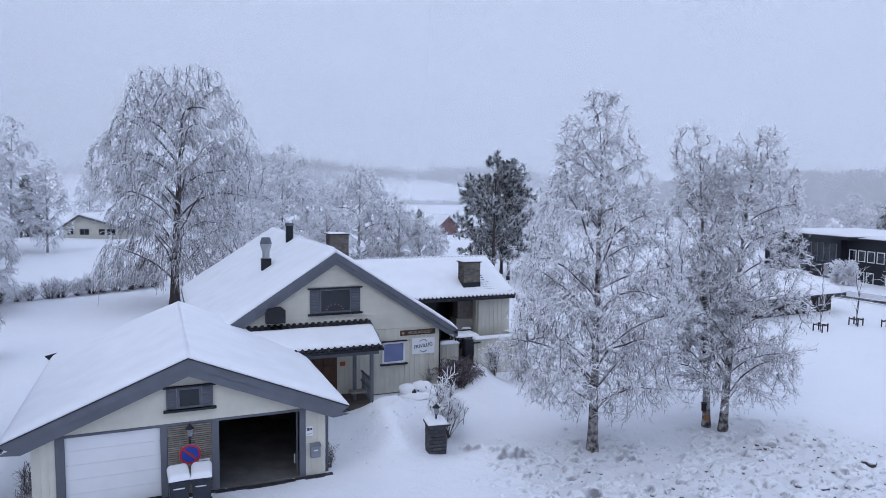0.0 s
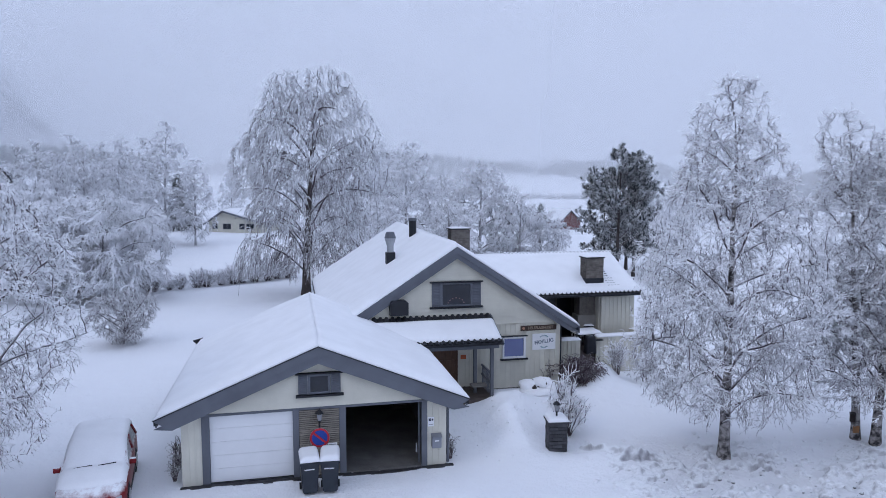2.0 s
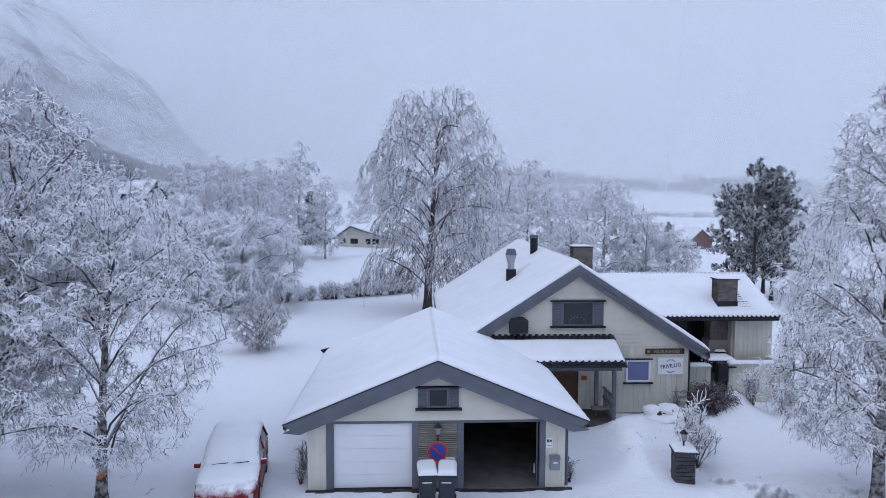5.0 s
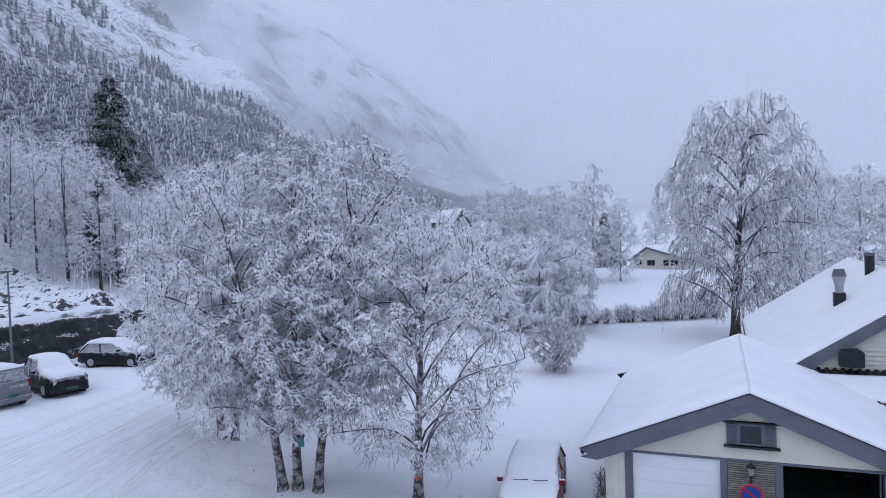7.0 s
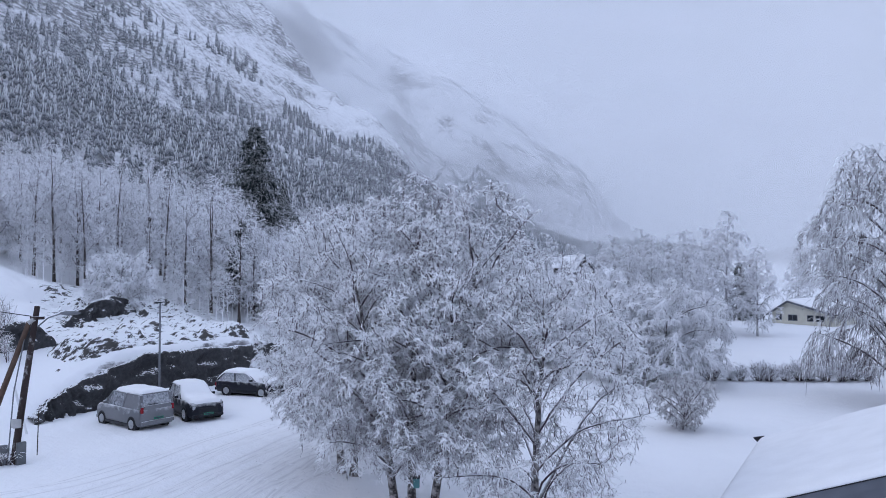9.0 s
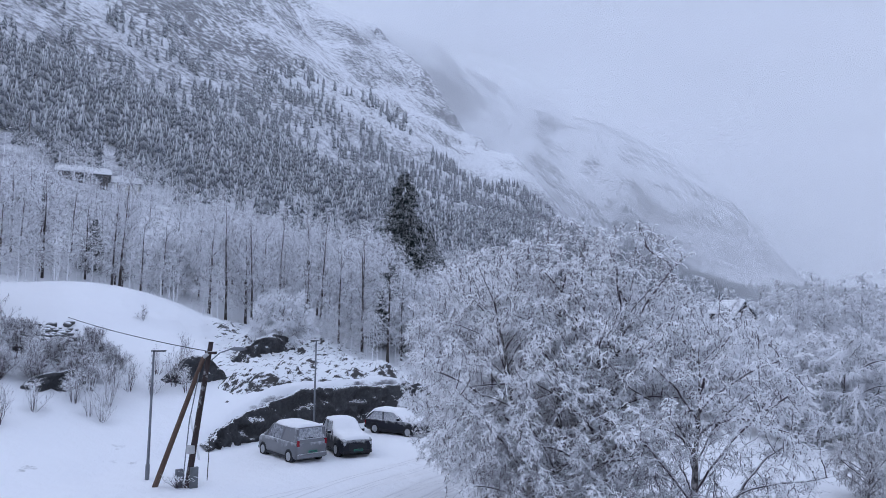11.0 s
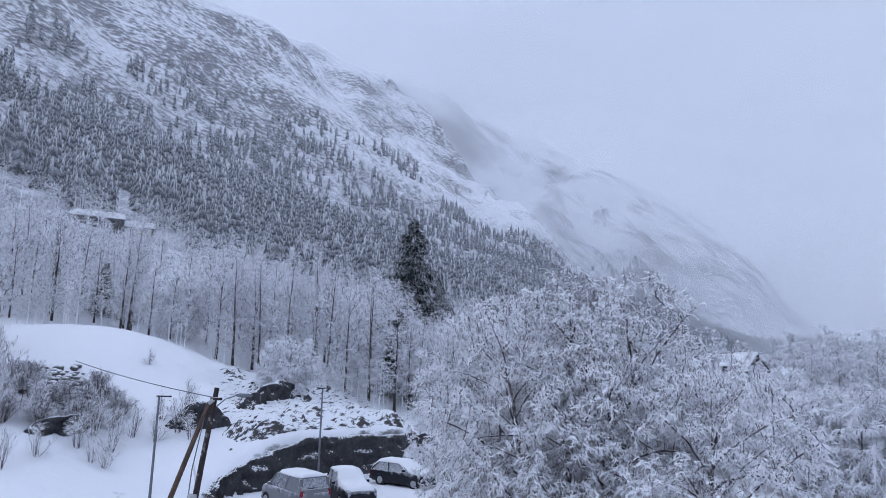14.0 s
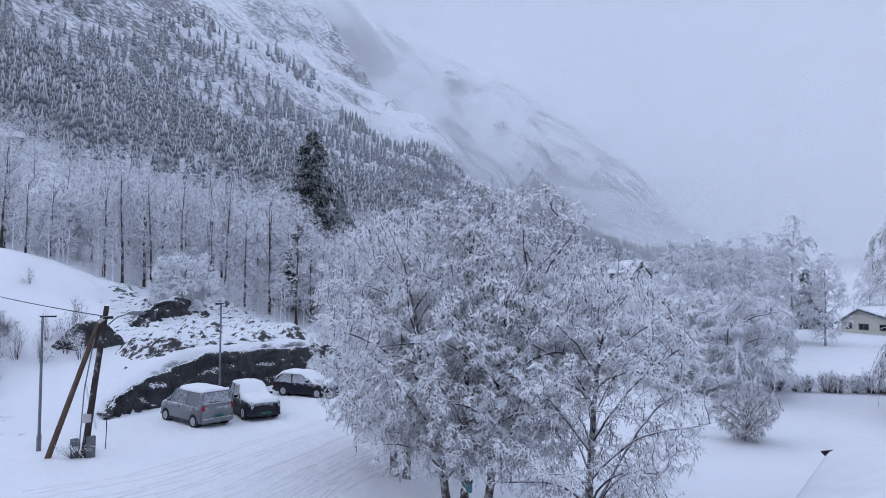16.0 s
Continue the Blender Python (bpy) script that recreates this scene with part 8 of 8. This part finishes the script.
# ---- neighbouring buildings ----
def simple_house(m, label, name, category, W, D, eave, peak, wall, roof_mat, over=0.5, windows=(), snow=0.25, ridge="x", peak_at=0.5, base=-1.5):
    """A gabled building: origin at its front left corner, x along the front, y back. ridge: the way the ridge runs. windows: (x0, x1, z0, z1) on the front."""
    B = thing(name, m, label, category)
    t = 0.18
    if ridge == "x":
        py = D * peak_at
        prism_part("wall", B, wall, [(0, base), (D, base), (D, eave), (py, peak - t), (0, eave)], 0.0, W, "x")
        a, b = -over, D + over
        za, zb = eave - (peak - eave) / py * over, eave - (peak - eave) / (D - py) * over
        for k, (y0, z0) in enumerate(((a, za), (b, zb))):
            poly = [(py, peak), (y0, z0), (y0, z0 - t), (py, peak - t)]
            prism_part("roof", B, roof_mat, poly, -over, W + over, "x")
            c = [(-over, y0, z0 + 0.01), (W + over, y0, z0 + 0.01), (W + over, py, peak + 0.01), (-over, py, peak + 0.01)]
            snow_slab("roof_snow", c if k == 0 else [c[1], c[0], c[3], c[2]], 24, 12, snow, B, 3 + k, 0.4)
        for x in (-over, W + over):
            for y0, z0 in ((a, za), (b, zb)):
                prism_part("bargeboard", B, GREY, [(py, peak), (y0, z0), (y0, z0 - 0.3), (py, peak - 0.3)], x - 0.03, x + 0.03, "x")
    else:
        px = W * peak_at
        prism_part("wall", B, wall, [(0, base), (W, base), (W, eave), (px, peak - t), (0, eave)], 0.0, D, "y")
        a, b = -over, W + over
        za, zb = eave - (peak - eave) / px * over, eave - (peak - eave) / (W - px) * over
        for k, (x0, z0) in enumerate(((a, za), (b, zb))):
            prism_part("roof", B, roof_mat, [(px, peak), (x0, z0), (x0, z0 - t), (px, peak - t)], -over, D + over, "y")
            prism_part("bargeboard", B, GREY, [(px, peak), (x0, z0), (x0, z0 - 0.3), (px, peak - 0.3)], -over - 0.05, -over - 0.01, "y")
            c = [(x0, D + over, z0 + 0.01), (x0, -over, z0 + 0.01), (px, -over, peak + 0.01), (px, D + over, peak + 0.01)]
            snow_slab("roof_snow", c if k == 0 else [c[1], c[0], c[3], c[2]], 24, 12, snow, B, 5 + k, 0.4)
    for x0, x1, z0, z1, fm in windows:
        window_unit(B, "window", x0, x1, z0, z1, -0.01, fm, GLASS, 0.09, 1 if x1 - x0 > 1.0 else 0, False)
    return B


def facing(x0, y0, x1, y1, z):
    """Origin at (x0, y0), x axis towards (x1, y1)."""
    return pose(x0, y0, z, 0, 0, math.degrees(math.atan2(y1 - y0, x1 - x0)))


BROWN = material("dark_log_wood", (0.040, 0.030, 0.028), 0.8, dark=0.6, scale=2, fine=20, bump=0.3)
# bungalow beyond the field
x0, y0 = polar(14.75, 126)
x1, y1 = polar(10.5, 122)
simple_house(facing(x0, y0, x1, y1, 0.9), "cream bungalow with a low snow-covered gable across the field", "bungalow", "house", 9.3, 12, 1.9, 3.75, CREAM, TILE, 0.7, [(0.7, 1.6, 0.5, 1.45, GREY), (2.6, 4.1, 0.45, 1.45, GREY), (5.6, 6.6, 0.45, 1.45, GREY), (6.9, 8.3, 0.45, 1.45, GREY)], 0.3, "y", 0.3)
# dark cabin by the saplings
simple_house(facing(34.0, 40.6, 42.2, 42.5, gz(40, 42) - 0.35), "dark timber cabin with white window frames and a snowy roof", "cabin", "cabin", 8.4, 6.0, 2.05, 3.0, BROWN, TILE, 0.7, [(4.5, 5.5, 0.55, 1.75, WHITE), (6.75, 7.55, 0.85, 1.75, WHITE)], 0.3, "x")
# red barn towards the valley
x0, y0 = polar(-14.2, 200)
x1, y1 = polar(-16.3, 206)
simple_house(facing(x0, y0, x1, y1, -4.3), "red wooden barn with a snow-covered roof", "barn", "barn", 7.6, 9, 3.0, 6.1, material("falu_red_wood", (0.15, 0.042, 0.038), 0.8, dark=0.7), TILE, 0.5, [(0.8, 2.4, 1.2, 2.6, WHITE)], 0.3, "y")
# house among the trees on the far side of the car park
x0, y0 = polar(29.6, 138)
x1, y1 = polar(28.0, 140)
simple_house(facing(x0, y0, x1, y1, 5.0), "dark gabled house half hidden behind rimed trees", "house", "house", 4.2, 9, 5.0, 7.9, BROWN, TILE, 0.4, [], 0.3, "y")
x0, y0 = polar(31.4, 140)
x1, y1 = polar(29.7, 140)
simple_house(facing(x0, y0, x1, y1, 5.0), "snow-roofed wing of a dark house among trees", "house", "house", 4.6, 6, 5.6, 7.4, BROWN, TILE, 0.3, [], 0.35, "x")
# houses up the slope
for a0, a1, d, lift, wall, lab in ((87.6, 84.5, 124, -0.6, BROWN, "dark cabin with a snowy roof up the slope"), (83.0, 79.6, 152, 0.2, BROWN, "long dark cabin with a snowy roof on the hillside"), (79.2, 77.4, 156, 0.0, CREAM, "low snow-roofed hut on the hillside")):
    x0, y0 = polar(a0, d)
    x1, y1 = polar(a1, d)
    zz = gz((x0 + x1) / 2, (y0 + y1) / 2)
    simple_house(facing(x0, y0, x1, y1, zz + lift), lab, "cabin", "cabin", math.hypot(x1 - x0, y1 - y0), 7, 2.2, 3.6, wall, TILE, 0.6, [(4.0, 8.0, 0.5, 1.9, GREY)] if a0 == 83.0 else [], 0.4, "x", base=-6)


def black_building():
    B = thing("office_building", facing(68.6, 74.5, 66.8, 44.0, -2.3), "black two-storey office building with white-framed windows", "office building")
    W, D, H = 30.5, 14.0, 6.0
    cladding = material("black_cladding", (0.020, 0.022, 0.030), 0.6, dark=0.7, scale=3, fine=30, bump=0.2, stretch=(8, 8, 1))
    box_part("wall", B, cladding, 7.8, W, 0.0, D, -1.5, H)
    box_part("entrance_wing", B, cladding, -6.0, 7.79, -0.9, D, -1.5, H - 0.1)
    box_part("roof_edge", B, DARK, 7.6, W + 0.3, -0.35, D + 0.3, H, H + 0.2)
    box_part("canopy_roof", B, DARK, -6.4, 9.6, -1.5, D + 0.3, H - 0.05, H + 0.35)
    snow_slab("roof_snow", [(9.7, -0.3, H + 0.2), (W + 0.3, -0.3, H + 0.2), (W + 0.3, D, H + 0.2), (9.7, D, H + 0.2)], 30, 14, 0.25, B, 4, 0.3)
    snow_slab("roof_snow", [(-6.4, -1.45, H + 0.35), (9.6, -1.45, H + 0.35), (9.6, D, H + 0.35), (-6.4, D, H + 0.35)], 20, 14, 0.25, B, 5, 0.3)
    for k in range(5):
        x = 2.0 + k * 1.04
        box_part("tall_pane", B, GLASS, x, x + 0.95, -0.93, -0.9, 3.0, 5.4)
        box_part("glazing_bar", B, GREY, x + 0.95, x + 1.04, -0.97, -0.9, 3.0, 5.4)
    box_part("floor_band", B, GREY, -0.4, 7.7, -0.96, -0.9, 2.55, 2.7)
    for k in range(15):
        x = 8.2 + k * 1.36
        window_unit(B, "window", x, x + 1.08, 3.45, 4.8, -0.02, WHITE, GLASS, 0.1, 0, False)
        if k % 3:
            window_unit(B, "window", x, x + 1.08, 0.9, 2.3, -0.02, WHITE, GLASS, 0.1, 0, False)
    for k in range(3):
        x = 0.6 + k * 2.4
        window_unit(B, "window", x, x + 1.5, 0.6, 2.0, -0.92, GREY, GLASS, 0.1, 0, False)
    for x in (11.0, 15.5, 20.0):
        box_part("roof_light", B, METAL, x, x + 1.4, 3.0, 4.4, H + 0.2, H + 0.7, 0.05)


black_building()
mid_tree(121, 2.9, 1.35, 0.08, "small rime-white tree before the black building", at_polar(-45.45, 87), 0.4, goals=200, step=0.25)
for az, d, turn, size in ((-45.8, 138, 40, 0.85), (-47.4, 150, 130, 0.75), (-43.6, 150, 220, 0.7)):
    copy_thing(proto[0], at_polar(az, d, turn, size))
make_car(at_polar(-45.0, 98, 30, 1.0, 0.03), "pale van parked by the black building", 4.4, 1.86, 1.84, (1.15, 0.55, -1.95, -2.08), (0.98, 1.12), 1.12, (1.4, -1.4), STREAK("pale_van_paint", (0.4, 0.41, 0.42)), "van", WHITE, "van")


def road():
    """The ploughed road past the cabin: packed snow with a bare dark verge."""
    packed = material("packed_road_snow", (0.62, 0.63, 0.66), 0.7, dark=0.8, scale=0.8, fine=9, bump=0.3)
    bare = material("bare_verge", (0.20, 0.185, 0.175), 0.9, dark=0.5, scale=1.2, fine=14, bump=0.4)
    pts = [polar(a, d) for a, d in ((-40.0, 78.0), (-43.0, 76.5), (-46.0, 74.0), (-50.0, 71.0), (-56.0, 67.0), (-66.0, 60.0))]
    ln = []
    for (x0, y0), (x1, y1) in zip(pts[:-1], pts[1:]):
        for k in range(8):
            ln.append((x0 + (x1 - x0) * k / 8, y0 + (y1 - y0) * k / 8))
    ln = np.array(ln)
    t = unit(np.gradient(ln, axis=0))
    nrm = np.stack([-t[:, 1], t[:, 0]], 1)
    for nm, a, b, mat, lift in (("road", -2.6, 2.6, packed, 0.10), ("road_verge", -3.1, -2.61, bare, 0.14), ("road_verge", -4.3, -3.9, bare, 0.12)):
        rows = [ln + nrm * w for w in np.linspace(a, b, 6)]
        V = np.concatenate([np.stack([r[:, 0], r[:, 1], ground_z(r[:, 0], r[:, 1]) + lift], 1) for r in rows])
        n = len(ln)
        i, j = np.meshgrid(np.arange(5), np.arange(n - 1), indexing="ij")
        q = (i * n + j).ravel()
        ob = new(nm, fast_mesh(nm, V, np.stack([q, q + 1, q + n + 1, q + n], 1), [mat], smooth=np.ones(len(q))))
        tagged(ob, "ploughed road of packed snow" if nm == "road" else "bare dark strip along the ploughed road", "road", kind="structure")


road()


def sapling(x, y, h, seed):
    g = "staked saplings"
    make_shrub("sapling", seed, 2, h, 0.12, place(x, y), "thin staked sapling in the snow", g, 0.012, l2=9, fine=2, category="sapling")
    S = thing("sapling_stakes", place(x, y, 0.3, 15), "low wooden stake frame round a sapling", "stakes", g)
    for a, b in ((-0.3, -0.3), (0.3, -0.3), (0.3, 0.3), (-0.3, 0.3)):
        box_part("stake", S, BROWN, a - 0.03, a + 0.03, b - 0.03, b + 0.03, 0.0, 0.85)
    for (a, b), (c, d) in (((-0.3, -0.3), (0.3, -0.3)), ((0.3, -0.3), (0.3, 0.3)), ((0.3, 0.3), (-0.3, 0.3)), ((-0.3, 0.3), (-0.3, -0.3))):
        box_part("rail", S, BROWN, min(a, c) - 0.03, max(a, c) + 0.03, min(b, d) - 0.03, max(b, d) + 0.03, 0.72, 0.77)


sapling(35.0, 36.0, 3.6, 131)
sapling(39.2, 37.3, 4.6, 132)
sapling(40.8, 36.2, 4.4, 133)


def boulder(x, y, r, seed):
    B = new("boulder")
    bm = bmesh.new()
    bmesh.ops.create_icosphere(bm, subdivisions=3, radius=r, matrix=Matrix.Diagonal((1.25, 1.0, 0.75, 1)))
    for v in bm.verts:
        v.co += 0.28 * r * noise.noise_vector(v.co * (1.6 / r) + Vector((seed, 0, 0)))
    me = bpy.data.meshes.new("boulder")
    bm.to_mesh(me)
    bm.free()
    me.materials.append(snowy("boulder_stone", (0.10, 0.095, 0.10), 0.15, 0.6, 0.4, 4.0, bump=0.5))
    me.polygons.foreach_set("use_smooth", np.ones(len(me.polygons), dtype=bool))
    bpy.data.objects.remove(B)
    ob = new("boulder", me)
    ob.matrix_world = pose(x, y, gz(x, y) + r * 0.15)
    tagged(ob, "snow-capped boulder on the ploughed bank", "boulder", "boulders on the bank")


for k, (x, y, r) in enumerate(((17.7, 16.3, 0.36), (16.4, 16.5, 0.2), (15.9, 16.7, 0.18), (7.6, 15.6, 0.22), (19.4, 17.6, 0.2), (6.9, 15.2, 0.2))):
    boulder(x, y, r, k * 3.1)


def power_line():
    a, b = Vector((*polar(93, 172), 0)), Vector((*polar(70, 190), 0))
    a.z, b.z = gz(a.x, a.y) + 7.5, gz(b.x, b.y) + 6.0
    for k in range(3):
        W = thing("power_line", Matrix.Translation(a), "thin power line along the hillside", "wire", "power lines on the hillside")
        d = b - a
        tube_part("wire", W, GREY, [(d.x * t / 20, d.y * t / 20, d.z * t / 20 + 0.9 * k - 2.0 * (t / 20) * (1 - t / 20)) for t in range(21)], 0.035, sides=4)
    for az, d in ((85.0, 174), (78.5, 182), (71, 189)):
        P = thing("power_pole", at_polar(az, d), "thin wooden power pole on the hillside", "utility pole", "power poles on the hillside")
        tube_part("pole", P, POLE, [(0, 0, 0), (0, 0, 4.5), (0, 0, 9.0)], 0.14, 0.1)


power_line()


def trunk_box(x, y, z, turn, mat, size, label, nm):
    T = thing(nm, pose(x, y, z, 0, 0, turn), label, nm.replace("_", " "))
    s = size
    box_part("front_board", T, mat, -s * 0.5, s * 0.5, -s * 0.45, s * 0.45, 0.0, s * 1.6, 0.01)
    prism_part("lid", T, DARK, [(-s * 0.6, s * 1.6), (s * 0.55, s * 1.75), (s * 0.55, s * 1.85), (-s * 0.6, s * 1.7)], -s * 0.6, s * 0.6, "x")


trunk_box(-15.45, 16.6, gz(-15.6, 16.9) + 1.55, 40, material("teal_birdhouse", (0.10, 0.26, 0.27), 0.7), 0.2, "teal bird box nailed to a birch trunk", "birdhouse")
trunk_box(16.02, 21.80, 0.70, -30, BROWN, 0.17, "brown bird box nailed to a birch trunk", "birdhouse")


def trunk_tag(x, y, z, turn, w, h, bend, mat, label):
    """A curved strip nailed round a trunk."""
    bm = bmesh.new()
    rows = []
    for k in range(9):
        a = (k / 8 - 0.5) * w / bend
        rows.append([bm.verts.new((rr * math.sin(a), -rr * math.cos(a), zz + 0.02 * math.sin(5 * a))) for rr, zz in ((bend, -h / 2), (bend, h / 2), (bend + 0.006, h / 2), (bend + 0.006, -h / 2))])
    for p, q in zip(rows, rows[1:]):
        for e in range(4):
            bm.faces.new((p[e], q[e], q[(e + 1) % 4], p[(e + 1) % 4]))
    bm.faces.new(rows[0])
    bm.faces.new(rows[-1][::-1])
    bmesh.ops.recalc_face_normals(bm, faces=bm.faces[:])
    me = bpy.data.meshes.new("trunk_tag")
    bm.to_mesh(me)
    bm.free()
    me.materials.append(mat)
    ob = new("trunk_tag", me)
    ob.matrix_world = pose(x, y, z, 0, 0, turn)
    tagged(ob, label, "tag")


trunk_tag(-11.95, 18.2, 0.93, 40, 0.22, 0.14, 0.172, material("orange_tape", (0.52, 0.13, 0.05), 0.6, dark=0.7), "orange marking strip on a birch trunk")
trunk_tag(16.27, 21.96, 0.40, -30, 0.20, 0.24, 0.168, material("ochre_peeled_bark", (0.34, 0.17, 0.08), 0.8, dark=0.6, fine=30), "ochre strip where the birch bark is peeled")


def fallen_branch(x0, y0, x1, y1):
    t = np.linspace(0, 1, 7)
    x, y = x0 + (x1 - x0) * t, y0 + (y1 - y0) * t + 0.04 * np.sin(6 * t)
    pts = np.stack([x, y, ground_z(x, y) + 0.02], 1)[None]
    fork = np.stack([pts[0, 4], pts[0, 4] + np.array([0.13, 0.08, 0.03])])[None]
    ob = new("fallen_branch", tube_mesh("fallen_branch", [(pts, np.linspace(0.022, 0.010, 7)[None], 6, 0, True), (fork, np.array([[0.010, 0.006]]), 5, 0, True)], [LIMB]))
    tagged(ob, "dark fallen branch lying on the snow", "branch")


fallen_branch(-10.86, 18.7, -11.02, 19.35)
